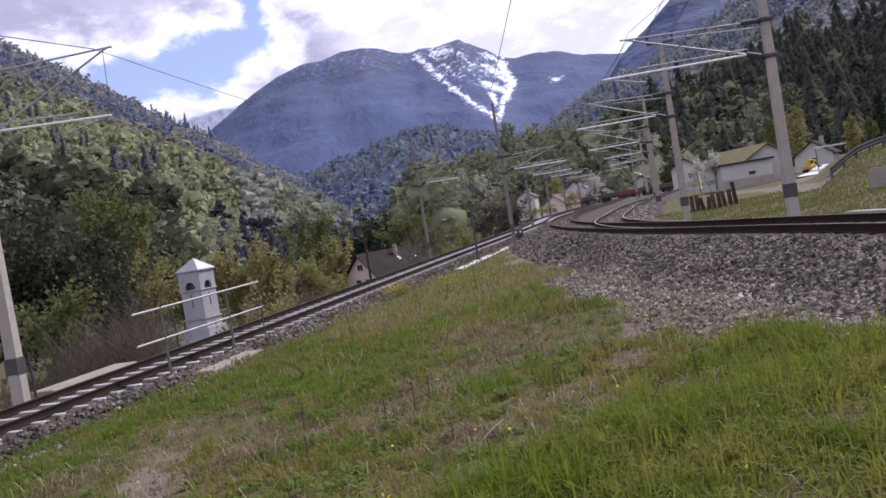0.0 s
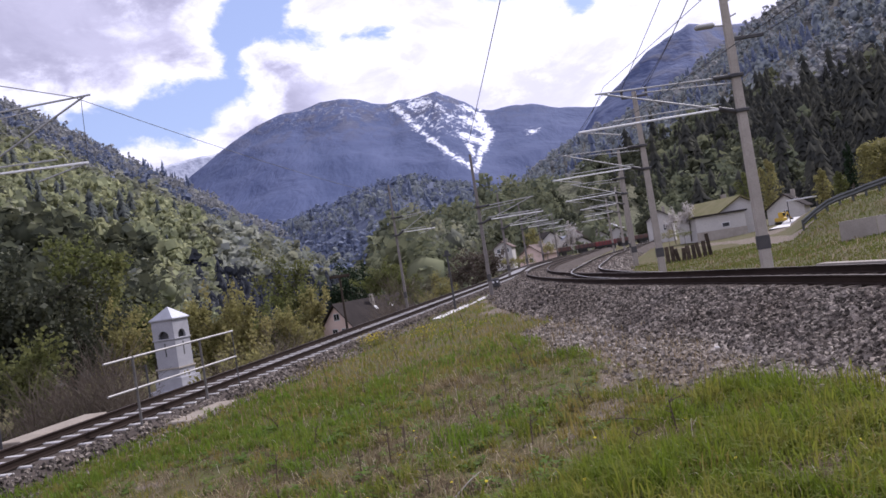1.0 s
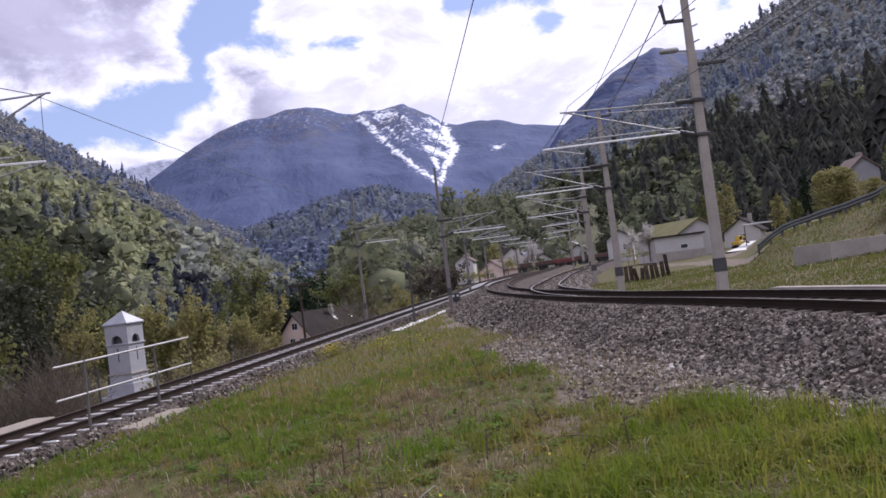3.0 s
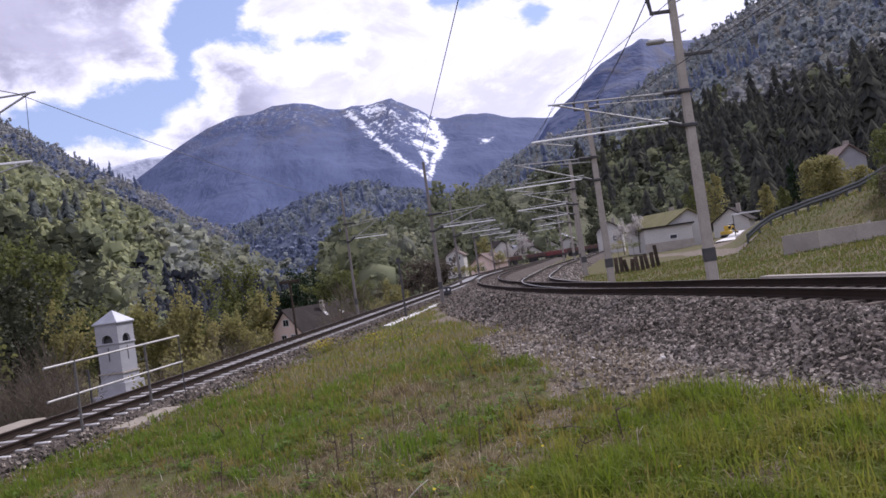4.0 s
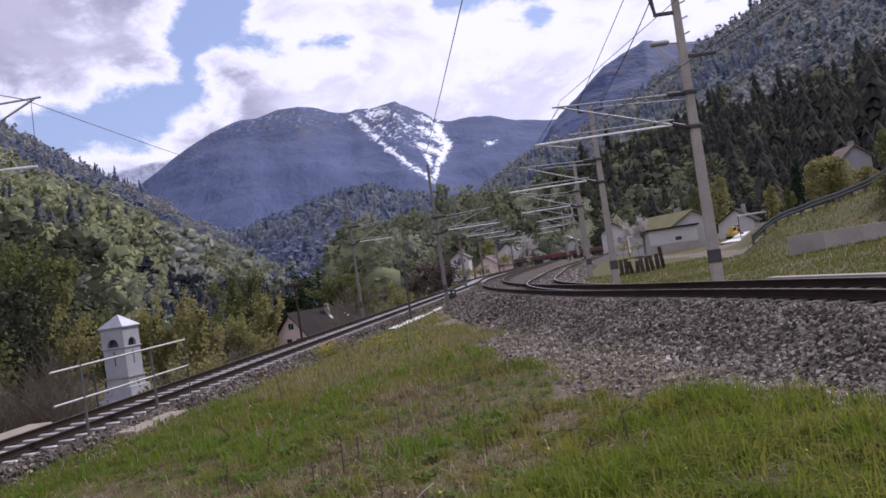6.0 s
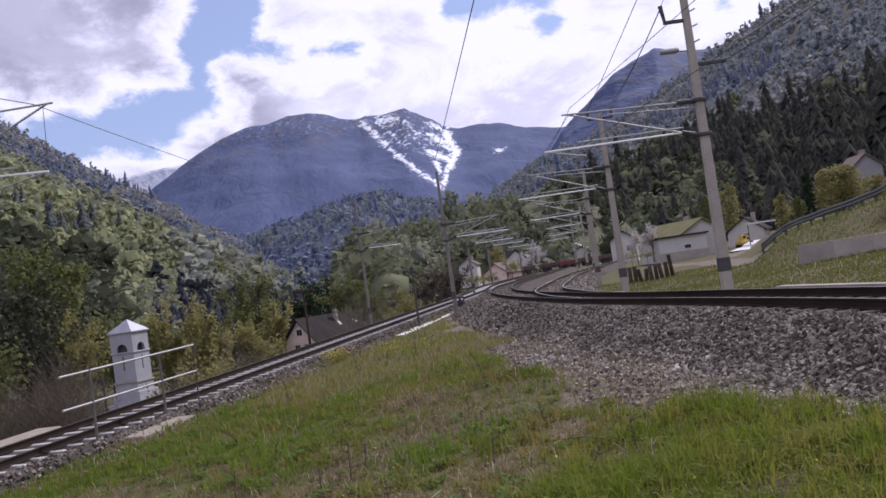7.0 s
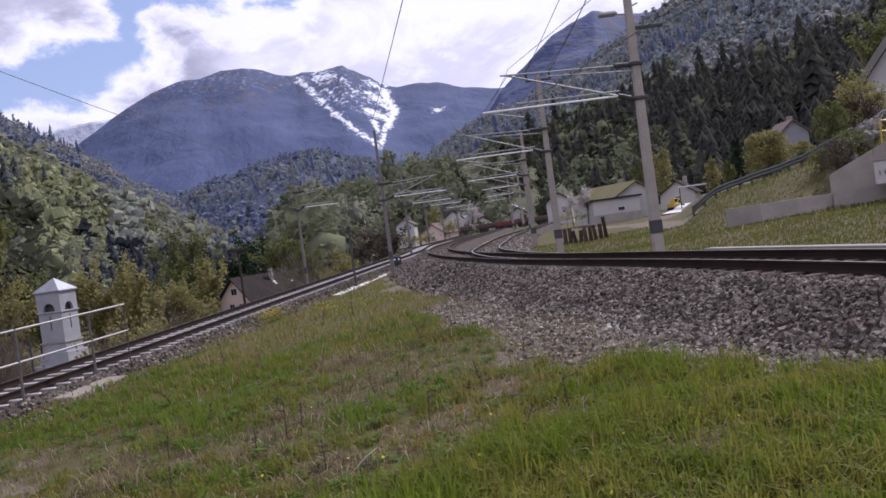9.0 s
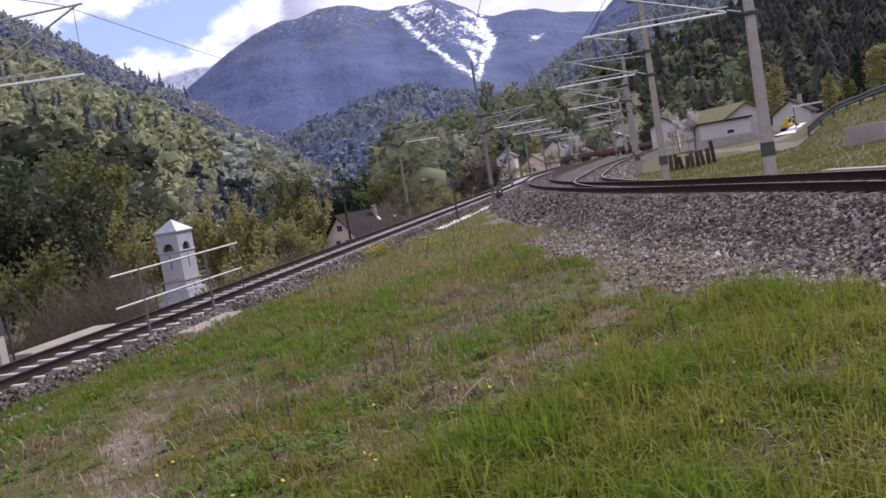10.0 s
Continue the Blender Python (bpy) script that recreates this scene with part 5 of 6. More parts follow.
def house(p, turn, w, d, h, rise, label, wall, roof, windows=(), name="house", over=0.4, gable_board=None, deep=3.0):
    """A gabled house; its gable looks along -y before turning. windows: (x, z, w, h) on the gable, or with a fifth value on the side wall."""
    t = thing(name, Matrix.Translation(p) @ pose(0, 0, 0, 0, 0, turn), label, "house", "village houses")
    bm = bmesh.new()
    pr = [(-w / 2, -deep), (w / 2, -deep), (w / 2, h), (0, h + rise), (-w / 2, h)]
    a = [bm.verts.new((x, 0, z)) for x, z in pr]
    b = [bm.verts.new((x, d, z)) for x, z in pr]
    bm.faces.new(a)
    bm.faces.new(b[::-1])
    for i in range(5):
        bm.faces.new((a[i], b[i], b[(i + 1) % 5], a[(i + 1) % 5]))
    bmesh.ops.recalc_face_normals(bm, faces=bm.faces)
    part("wall", bm, wall, t)
    sl = math.hypot(w / 2, rise)
    ux, uz = (w / 2) / sl, rise / sl
    for s in (-1, 1):
        bm = bmesh.new()
        e = (s * (w / 2 + over * ux), h - over * uz)
        q = [(0, h + rise), e, (e[0], e[1] + 0.16), (0, h + rise + 0.2)]
        va = [bm.verts.new((x, -over, z + 0.01)) for x, z in q]
        vb = [bm.verts.new((x, d + over, z + 0.01)) for x, z in q]
        bm.faces.new(va)
        bm.faces.new(vb[::-1])
        for i in range(4):
            bm.faces.new((va[i], vb[i], vb[(i + 1) % 4], va[(i + 1) % 4]))
        bmesh.ops.recalc_face_normals(bm, faces=bm.faces)
        part("roof", bm, roof, t)
    ch = part("chimney", box(bmesh.new(), w * 0.12, d * 0.45, h + rise * 0.5, w * 0.12 + 0.5, d * 0.45 + 0.5, h + rise + 0.7, 0.02), CONCRETE, t)
    if gable_board:
        bm = bmesh.new()
        f = gable_board
        vs = [bm.verts.new(c) for c in ((-w / 2 * (1 - f), -0.05, h + rise * f), (w / 2 * (1 - f), -0.05, h + rise * f), (0, -0.05, h + rise - 0.02), (-w / 2 * (1 - f), 0.02, h + rise * f), (w / 2 * (1 - f), 0.02, h + rise * f), (0, 0.02, h + rise - 0.02))]
        bm.faces.new(vs[:3])
        bm.faces.new((vs[0], vs[3], vs[4], vs[1]))
        bmesh.ops.recalc_face_normals(bm, faces=bm.faces)
        part("gable_boarding", bm, OLDWOOD, t, "dark timber boarding in the gable")
    for win in windows:
        if len(win) == 4:
            window(t, win[0], 0, win[1], win[2], win[3])
        elif win[4] == "s":
            window(t, win[0], 0, win[1], win[2], win[3], OLDWOOD)
        else:
            m = Matrix.Translation((-w / 2, 0, 0)) @ pose(0, 0, 0, 0, 0, -90)
            window(t, -win[0], 0, win[1], win[2], win[3], None, m)
    return t


# white house up the slope, with boarded gable
p = at(33.9, 90, height(4.0, 90))
house(p, -22, 7.2, 8, 2.5, 4.6, "white house with dark boarded gable and shuttered windows on the slope", PAINTWHITE, ROOFDARK, [(-0.9, 0.4, 1.0, 1.15, "s"), (2.0, 0.4, 1.0, 1.15, "s"), (0.9, 3.0, 0.85, 1.0)], gable_board=0.62, over=0.7)
# half hidden house with pale wall
house(at(27.3, 95, height(2.3, 95)), -8, 3.0, 5, 1.4, 1.25, "pale house half hidden behind a round green tree", WHITEWASH, ROOFTILE, over=0.3)
# balcony rail in front of the white house
q0, q1 = at(31.5, 86, height(4.3, 86)), at(36.0, 84, height(4.6, 84))
t = thing("terrace_railing", Matrix.Translation(q0), "thin dark metal railing on the terrace of the house", "railing")
for z in (0.0, 0.5, 1.0):
    part("bar", tube(bmesh.new(), (0, 0, z), q1 - q0 + Vector((0, 0, z)), 0.03, n=6), DARKSTEEL, t)
for k in range(6):
    q = (q1 - q0) * (k / 5)
    part("post", tube(bmesh.new(), q - Vector((0, 0, 1.5)), q + Vector((0, 0, 1.0)), 0.035, n=6), DARKSTEEL, t)
# low white garage with a mossy roof
p = at(16.0, 100, height(-0.8, 100))
t = house(at(17.3, 103, height(-0.7, 103)), 12, 5.6, 11, 2.5, 1.5, "low white building with a mossy roof near the road", PAINTWHITE, ROOFMOSS, [(-1.6, 0.9, 0.8, 0.9)], "low_building", deep=2.0)
t = thing("lean_to_shed", Matrix.Translation(p) @ pose(0, 0, 0, 0, 0, -14), "pale lean-to shed with a flat dark edged roof", "shed", "village houses")
part("wall", box(bmesh.new(), -2.75, 0, -2, 2.6, 5, 2.45, 0.02), PAINTWHITE, t)
part("roof", box(bmesh.new(), -3.0, -0.35, 2.45, 2.9, 5.2, 2.62, 0.02), ROOFDARK, t)
part("plinth", box(bmesh.new(), -2.8, -0.03, -2, 2.65, 0.0, 0.75), CONCRETE, t)
d = part("window", box(bmesh.new(), 0.0, -0.05, 0.95, 0.9, 0.02, 1.5, 0.01), FRAMEWHITE, t)
part("pane", box(bmesh.new(), 0.08, -0.06, 1.02, 0.82, -0.052, 1.43), GLASSY, d)
house(at(19.9, 118, height(-0.5, 118)), -28, 4.6, 6, 1.8, 1.6, "small dark-roofed house behind the low building", PAINTWHITE, ROOFDARK, [(0, 0.5, 0.9, 1.0)])
# house below the lower track
p = at(-10.1, 118, 0)
t = house(Vector((p.x, p.y, -6.6)), -32, 5.6, 15, 2.6, 2.9, "pink house with a dark roof below the railway", PEACH, ROOFDARK, [(-0.6, 1.0, 1.0, 1.2), (1.1, 1.0, 1.0, 1.2), (0, 3.3, 1.1, 1.0)], deep=12, over=0.6)
for y in (7.0, 10.5):
    m = Matrix.Translation((1.5, y, 2.6 + 2.9 * (1 - 1.5 / 2.8) + 0.24)) @ pose(0, 0, 0, 0, 46, 0)
    part("roof_window", box(bmesh.new(), -0.35, -0.25, -0.04, 0.35, 0.25, 0.05, 0.01, m), FRAMEWHITE, t, "small pale roof window")
# the village by the yard
house(at(3.5, 150, height(-0.7, 150)), -25, 4.6, 7, 1.5, 1.7, "small cream house with pale roof edges beside the yard", PEACH, ROOFTILE, [(0, 0.2, 0.8, 0.9)])
house(at(1.7, 190, height(0.1, 190)), -10, 4.0, 6, 2.0, 1.3, "distant white house among trees", PAINTWHITE, ROOFTILE, [(-1, 0.8, 0.8, 1.0), (1, 0.8, 0.8, 1.0)])
house(at(12.2, 150, height(-0.2, 150)), -15, 4.4, 6, 2.9, 1.5, "distant white house behind blossoming trees", PAINTWHITE, ROOFDARK, [(-0.8, 0.9, 0.9, 1.1), (0.9, 0.9, 0.9, 1.1)])
house(at(6.6, 230, height(-0.3, 230)), -30, 7, 8, 3.2, 2.4, "distant pale house with a brown roof near the station", PAINTWHITE, ROOFTILE, [(-1, 0.8, 0.9, 1.1), (1, 0.8, 0.9, 1.1)])
house(at(5.0, 215, height(-0.1, 215)), 30, 6, 8, 3.0, 2.0, "distant pale house near the station", PAINTWHITE, ROOFDARK, [(-1, 0.8, 0.9, 1.1), (1, 0.8, 0.9, 1.1)])
house(at(9.4, 240, height(-0.4, 240)), -10, 7, 8, 3.0, 2.2, "distant pale house near the station", PAINTWHITE, ROOFDARK, [(-1, 0.8, 0.9, 1.1), (1, 0.8, 0.9, 1.1)])

for k, (az, el, d, w, turn) in enumerate(((2.3, 0.55, 235, 5, 12), (3.1, 0.85, 250, 6, -20), (4.2, 0.6, 240, 5, 25), (5.4, 1.0, 262, 6, -8), (6.0, 0.35, 228, 5, 30), (7.3, 0.75, 250, 6, -25), (8.2, 0.4, 236, 5, 10), (9.0, 0.8, 256, 6, -15), (3.6, 0.2, 214, 4.4, -30), (7.0, 0.1, 220, 5, 18))):
    house(at(az, d, height(el - 0.55, d)), turn, w, w + 2, 2.4, 1.5, "small distant pale house on the village slope", PAINTWHITE, (ROOFDARK, ROOFTIN, ROOFTILE)[k % 3], [(-1, 0.7, 0.8, 1.0), (1, 0.7, 0.8, 1.0)], deep=6)


def wagon(p, turn, length, mat, label, tall):
    t = thing("railway_wagon", Matrix.Translation(p) @ pose(0, 0, 0, 0, 0, turn), label, "wagon", "parked wagons")
    body = part("body", box(bmesh.new(), -length / 2, -1.35, 1.0, length / 2, 1.35, 1.0 + tall, 0.06), mat, t)
    for k in range(7):
        x = -length / 2 + length * (k + 0.5) / 7
        part("stanchion", box(bmesh.new(), x - 0.06, -1.42, 0.95, x + 0.06, -1.36, 1.0 + tall), DARKSTEEL, body)
    part("frame", box(bmesh.new(), -length / 2, -1.2, 0.75, length / 2, 1.2, 1.0, 0.03), DARKSTEEL, t)
    for x in (-length * 0.36, -length * 0.22, length * 0.22, length * 0.36):
        for y in (-0.75, 0.75):
            part("wheel", tube(bmesh.new(), (x, y - 0.07, 0.45), (x, y + 0.07, 0.45), 0.45, n=14), DARKSTEEL, t)
    return t


for az, d, L, mat, lab, tall in ((4.6, 172, 9.5, BROWNPAINT, "long brown freight wagon parked in the yard", 0.8), (7.55, 175, 6.0, BROWNPAINT, "brown freight wagon parked in the yard", 0.8), (8.55, 172, 3.6, RED, "short red freight wagon parked in the yard", 0.85), (10.3, 178, 7.0, BROWNPAINT, "dark freight wagon parked in the yard", 0.8)):
    p = at(az, d, 0)
    wagon(Vector((p.x, p.y, gz(p.x, p.y) + 0.1)), 4, L, mat, lab, tall)


# ---- bank on the right: walls, cabinet, guard rail, stairs rail, rocks ----


def bank_wall(a0, a1, top0, top1, r, label, thick=0.3, n=1):
    p0, p1 = at(a0, r, 0), at(a1, r, 0)
    bm = bmesh.new()
    d = (p1 - p0).normalized()
    nn = Vector((-d.y, d.x, 0)) * thick
    vs = []
    for p, z in ((p0, top0), (p1, top1)):
        vs.append([bm.verts.new(c) for c in ((p.x, p.y, -1.5), (p.x, p.y, z), (p.x + nn.x, p.y + nn.y, z), (p.x + nn.x, p.y + nn.y, -1.5))])
    for i in range(4):
        bm.faces.new((vs[0][i], vs[0][(i + 1) % 4], vs[1][(i + 1) % 4], vs[1][i]))
    bm.faces.new(vs[0])
    bm.faces.new(vs[1])
    bmesh.ops.recalc_face_normals(bm, faces=bm.faces)
    ob = part("retaining_wall", bm, CONCRETE)
    tagged(ob, label, "wall", "retaining walls")


WALLR = 37.6
for k in range(3):
    a0, a1 = 22.75 + 2.1 * k, 22.75 + 2.1 * (k + 1) - 0.02
    f = lambda a: 1.7 + WALLR * math.tan(radians(np.interp(a, [22.7, 29.1, 34], [-1.05, -0.9, -0.75])))
    bank_wall(a0, a1, f(a0), f(a1), WALLR, "low grey concrete retaining wall below the grass bank")
bank_wall(29.07, 36, 1.12, 1.3, WALLR - 0.3, "low grey concrete wall in front of the stepped wall")
g = lambda a: 1.7 + (WALLR + 0.2) * math.tan(radians(np.interp(a, [29.0, 31.5, 34.3, 38], [0.25, 1.45, 3.1, 4.5])))
bank_wall(29.0, 31.5, g(29.0), g(31.5), WALLR + 0.2, "tall concrete side wall with a sloping top")
bank_wall(31.52, 37.5, g(31.5), g(37.5), WALLR + 0.2, "tall concrete side wall with a sloping top")

p = at(32.05, WALLR - 0.9, 0)
t = thing("electric_cabinet", Matrix.Translation((p.x, p.y, 0)) @ pose(0, 0, 0, 0, 0, -32), "white electric cabinet on a concrete stand by the wall", "cabinet")
part("body", box(bmesh.new(), -0.36, -0.2, 1.25, 0.36, 0.25, 2.15, 0.02), PAINTWHITE, t)
part("side_panel", box(bmesh.new(), 0.37, -0.18, 1.25, 0.75, 0.25, 2.1, 0.02), CONCRETE, t)
part("stand", box(bmesh.new(), 0.05, -0.15, 0.0, 0.4, 0.2, 1.25, 0.02), CONCRETE, t)
part("lid", box(bmesh.new(), -0.42, -0.26, 2.15, 0.8, 0.3, 2.2, 0.01), CONCRETE, t)
for x in (-0.18, 0.0, 0.16):
    part("vent", box(bmesh.new(), x - 0.02, -0.215, 1.62, x + 0.02, -0.2, 1.76), DARKSTEEL, t)

a, b = at(32.9, WALLR - 0.6, 2.2), at(36.5, WALLR + 0.5, 4.2)
t = thing("stair_railing", Matrix.Translation(a), "white three-tube railing climbing beside the wall", "railing")
for z in (0.05, 0.42, 0.8):
    part("tube", tube(bmesh.new(), (0, 0, z), b - a + Vector((0, 0, z)), 0.035, n=8), FRAMEWHITE, t)
for k in (0.12, 0.5, 0.9):
    q = (b - a) * k
    part("post", tube(bmesh.new(), q - Vector((0, 0, 0.9)), q + Vector((0, 0, 0.8)), 0.035, n=8), DARKSTEEL, t)

p = at(32.3, 45, 0)
p.z = gz(p.x, p.y)
t = thing("yellow_post", Matrix.Translation(p), "yellow painted metal frame standing on the bank", "post")
z0 = height(2.1, 45) - p.z
for x in (-0.22, 0.22):
    part("leg", tube(bmesh.new(), (x, 0, -0.2), (x * 0.9, 0, z0 + 0.8), 0.045, n=8), YELLOW, t)
for z in (0.25, 0.75):
    part("bar", tube(bmesh.new(), (-0.22, 0, z0 + z), (0.22, 0, z0 + z), 0.04, n=8), YELLOW, t)

pts = [at(a, 50, 0) for a in np.linspace(20.8, 30.6, 14)]
for q in pts:
    q.z = gz(q.x, q.y)
t = thing("guard_rail", Matrix.Translation(pts[0]), "grey steel guard rail along the climbing road", "guard rail")
for q, r2 in zip(pts, pts[1:]):
    bm = bmesh.new()
    prof = [(0, 0.30), (-0.05, 0.38), (0, 0.47), (-0.05, 0.56), (0, 0.64)]
    va = [bm.verts.new(q - pts[0] + Vector((0, y, z))) for y, z in prof]
    vb = [bm.verts.new(r2 - pts[0] + Vector((0, y, z))) for y, z in prof]
    vc = [bm.verts.new(v.co + Vector((0, 0.03, 0))) for v in va]
    vd = [bm.verts.new(v.co + Vector((0, 0.03, 0))) for v in vb]
    for i in range(4):
        bm.faces.new((va[i], vb[i], vb[i + 1], va[i + 1]))
        bm.faces.new((vc[i + 1], vd[i + 1], vd[i], vc[i]))
    bm.faces.new((va[4], vb[4], vd[4], vc[4]))
    part("beam", bm, GUARD, t)
for q in pts:
    part("post", box(bmesh.new(), *(q - pts[0] + Vector((-0.05, 0.04, -0.3))), *(q - pts[0] + Vector((0.05, 0.14, 0.6)))), GUARD, t)


def rock(p, s, seed):
    """A broken angular boulder."""
    bm = bmesh.new()
    bmesh.ops.create_icosphere(bm, subdivisions=2, radius=1.0)
    for v in bm.verts:
        n = noise.noise(v.co * 1.1 + Vector((seed * 7.1, 0, 0))) + 0.7 * noise.noise(v.co * 2.7 + Vector((0, seed, 0)))
        v.co = v.co * (1 + 0.6 * n)
        v.co = Vector((v.co.x * s, v.co.y * s * 0.8, v.co.z * s * 0.7))
    ob = part("boulder", bm, ROCKGREY)
    ob.matrix_world = Matrix.Translation(p) @ pose(0, 0, 0, seed * 31, seed * 17, seed * 47)
    return tagged(ob, "rough grey boulder in the bank below the house", "boulder", "boulders")


for k in range(64):
    az = rng.uniform(30.2, 35.0)
    r = 45 + (az - 29) * 1.3 + rng.uniform(-2.2, 2.2)
    p = at(az, r, 0)
    rock(Vector((p.x, p.y, gz(p.x, p.y) + 0.12)), rng.uniform(0.2, 0.46), k)
for k in range(14):
    p = at(rng.uniform(33.1, 34.8), WALLR - 0.7, 0)
    rock(Vector((p.x, p.y, 0.75 + 0.15 * k)), rng.uniform(0.2, 0.38), 80 + k)
for az, r in ((28.4, 39.5), (27.7, 39.8), (28.9, 39.6), (27.1, 40.2)):
    p = at(az, r, 0)
    rock(Vector((p.x, p.y, gz(p.x, p.y) + 0.1)), 0.42, az)

def excavator():
    p = stand(19.6, 108)
    t = thing("small_excavator", Matrix.Translation(p) @ pose(0, 0, 0, 0, 0, 30) @ Matrix.Scale(0.65, 4), "small yellow excavator parked by the drive", "excavator")
    for y in (-0.7, 0.7):
        part("track_belt", box(bmesh.new(), -1.1, y - 0.2, 0, 1.1, y + 0.2, 0.5, 0.15), DARKSTEEL, t)
    part("body", box(bmesh.new(), -1.1, -0.8, 0.55, 0.6, 0.8, 1.25, 0.1), YELLOW, t)
    cab = part("cab", box(bmesh.new(), -0.3, -0.5, 1.25, 0.6, 0.5, 2.2, 0.08), YELLOW, t)
    part("window", box(bmesh.new(), -0.2, -0.515, 1.5, 0.5, -0.5, 2.05), GLASSY, cab)
    arm = part("boom", tube(tube(bmesh.new(), (0.6, 0, 1.0), (1.7, 0, 2.1), 0.13, n=6), (1.7, 0, 2.1), (2.5, 0, 0.9), 0.1, n=6), YELLOW, t)
    part("bucket", box(bmesh.new(), 2.3, -0.3, 0.4, 2.8, 0.3, 0.95, 0.08), DARKSTEEL, arm)
    p = stand(20.9, 104)
    t = thing("carport", Matrix.Translation(p) @ pose(0, 0, 0, 0, 0, -20), "small carport with a white flat roof", "carport")
    part("roof", box(bmesh.new(), -1.6, -1.5, 1.9, 1.6, 1.5, 2.05, 0.03), FRAMEWHITE, t)
    for x in (-1.5, 1.5):
        for y in (-1.4, 1.4):
            part("post", box(bmesh.new(), x - 0.05, y - 0.05, -0.5, x + 0.05, y + 0.05, 1.9), DARKSTEEL, t)


excavator()

# ---- single trees and bushes ----


def tree(p, h, w, leaf, n, seed, label, name="tree", bare=0.25, clump=0.035, low=0.3):
    """Tapered trunk with limbs and a crown of many small leaf clumps with gaps."""
    g = np.random.default_rng(1000 + seed)
    t = thing(name, Matrix.Translation(p), label, "tree", "lineside trees")
    bm = bmesh.new()
    top = Vector((g.normal(0, 0.03) * h, g.normal(0, 0.03) * h, h * 0.62))
    r0 = 0.018 * h
    tube(bm, (0, 0, -0.5), top * 0.5, r0, r0 * 0.7, 7)
    tube(bm, top * 0.5, top, r0 * 0.7, r0 * 0.35, 6)
    ends = []
    for k in range(11):
        s = g.uniform(0.35, 1.0)
        a = k * 2.4 + g.uniform(-0.4, 0.4)
        b0 = top * s
        out = w * g.uniform(0.55, 1.0) * (1.1 - 0.5 * s)
        e = b0 + Vector((math.cos(a) * out, math.sin(a) * out, h * g.uniform(0.1, 0.32)))
        tube(bm, b0, e, r0 * 0.32, r0 * 0.1, 5, False)
        ends.append((b0, e))
        for _ in range(3):
            f = b0.lerp(e, g.uniform(0.4, 0.9))
            f2 = f + Vector(g.normal(0, 0.1, 3)) * h + Vector((0, 0, h * 0.06))
            tube(bm, f, f2, r0 * 0.12, r0 * 0.05, 4, False)
            ends.append((f, f2))
    ends.append((top, Vector((top.x, top.y, h * 0.93))))
    part("trunk", bm, BARK, t)
    seg = g.integers(0, len(ends), n)
    A = np.array([tuple(ends[i][0]) for i in seg])
    B = np.array([tuple(ends[i][1]) for i in seg])
    c = A + (B - A) * g.uniform(0.35, 1.12, (n, 1)) + g.normal(0, 0.055, (n, 3)) * (w * 1.2, w * 1.2, h * 0.6)
    c[:, 2] = np.maximum(c[:, 2], h * low * g.uniform(0.4, 1, n))
    u = g.normal(0, 1, (n, 3))
    u /= np.linalg.norm(u, axis=1, keepdims=True)
    v = np.cross(u, g.normal(0, 1, (n, 3)))
    v /= np.linalg.norm(v, axis=1, keepdims=True)
    s = g.uniform(0.5, 1.2, (n, 1)) * clump * h * 0.5
    q = np.stack([c - u * s - v * s * 0.6, c + u * s * 0.9 - v * s, c + u * s + v * s * 0.8, c - u * s * 0.7 + v * s], 1).reshape(-1, 3)
    ob = new("crown", mesh("crown", q, np.arange(len(q)).reshape(-1, 4), leaf))
    ob.parent = t
    return t


def bush(az, d, top_el, w, leaf, n, seed, label, card=0.16, skirt=0.08):
    """A dense tree or bush: short trunk, limbs, a crown of leaf clumps over uneven lobes. w: half its width."""
    g = np.random.default_rng(2000 + seed)
    p = stand(az, d, 0.1)
    h = height(top_el, d) - p.z
    t = thing("tree", Matrix.Translation(p), label, "tree", "lineside trees")
    bm = tube(bmesh.new(), (0, 0, -0.4), (0, 0, h * 0.6), 0.03 * h, 0.012 * h, 7)
    mids = []
    for k in range(12):
        f = (k + 0.5) / 12
        a = k * 2.4 + g.uniform(-0.4, 0.4)
        fat = math.sin(math.pi * (0.2 + 0.74 * f)) ** 0.95
        r = w * g.uniform(0.42, 0.62) * fat
        out = (w - r) * g.uniform(0.6, 1.05) * fat
        c = np.array([math.cos(a) * out, math.sin(a) * out, h * (skirt + 0.1 + (0.78 - skirt) * f)])
        tube(bm, (0, 0, c[2] * 0.55), tuple(c), 0.01 * h, 0.004 * h, 5, False)
        mids.append((c, r, max(r, h / 12)))
    part("trunk", bm, BARK, t)
    pick = g.integers(0, 12, n)
    c = np.array([m[0] for m in mids])[pick]
    r = np.array([(m[1], m[1], m[2]) for m in mids])[pick]
    o = g.normal(0, 1, (n, 3)) + (0, 0, 0.25)
    o /= np.linalg.norm(o, axis=1, keepdims=True)
    c = c + o * r * g.uniform(0.7, 1.12, (n, 1))
    o = o + g.normal(0, 0.5, (n, 3))
    u = np.cross(o, g.normal(0, 1, (n, 3)))
    u /= np.linalg.norm(u, axis=1, keepdims=True)
    v = np.cross(o, u)
    v /= np.linalg.norm(v, axis=1, keepdims=True)
    s = g.uniform(0.5, 1.3, (n, 1)) * card * 0.5
    q = np.stack([c - u * s, c - v * s * 0.7, c + u * s, c + v * s * 0.8], 1).reshape(-1, 3)
    ob = new("crown", mesh("crown", q, np.arange(len(q)).reshape(-1, 4), leaf))
    ob.parent = t


def tree_at(az, dist, top_el, base_z, w, leaf, n, seed, label, **kw):
    p = at(az, dist, base_z)
    tree(p, height(top_el, dist) - base_z, w, leaf, n, seed, label, **kw)


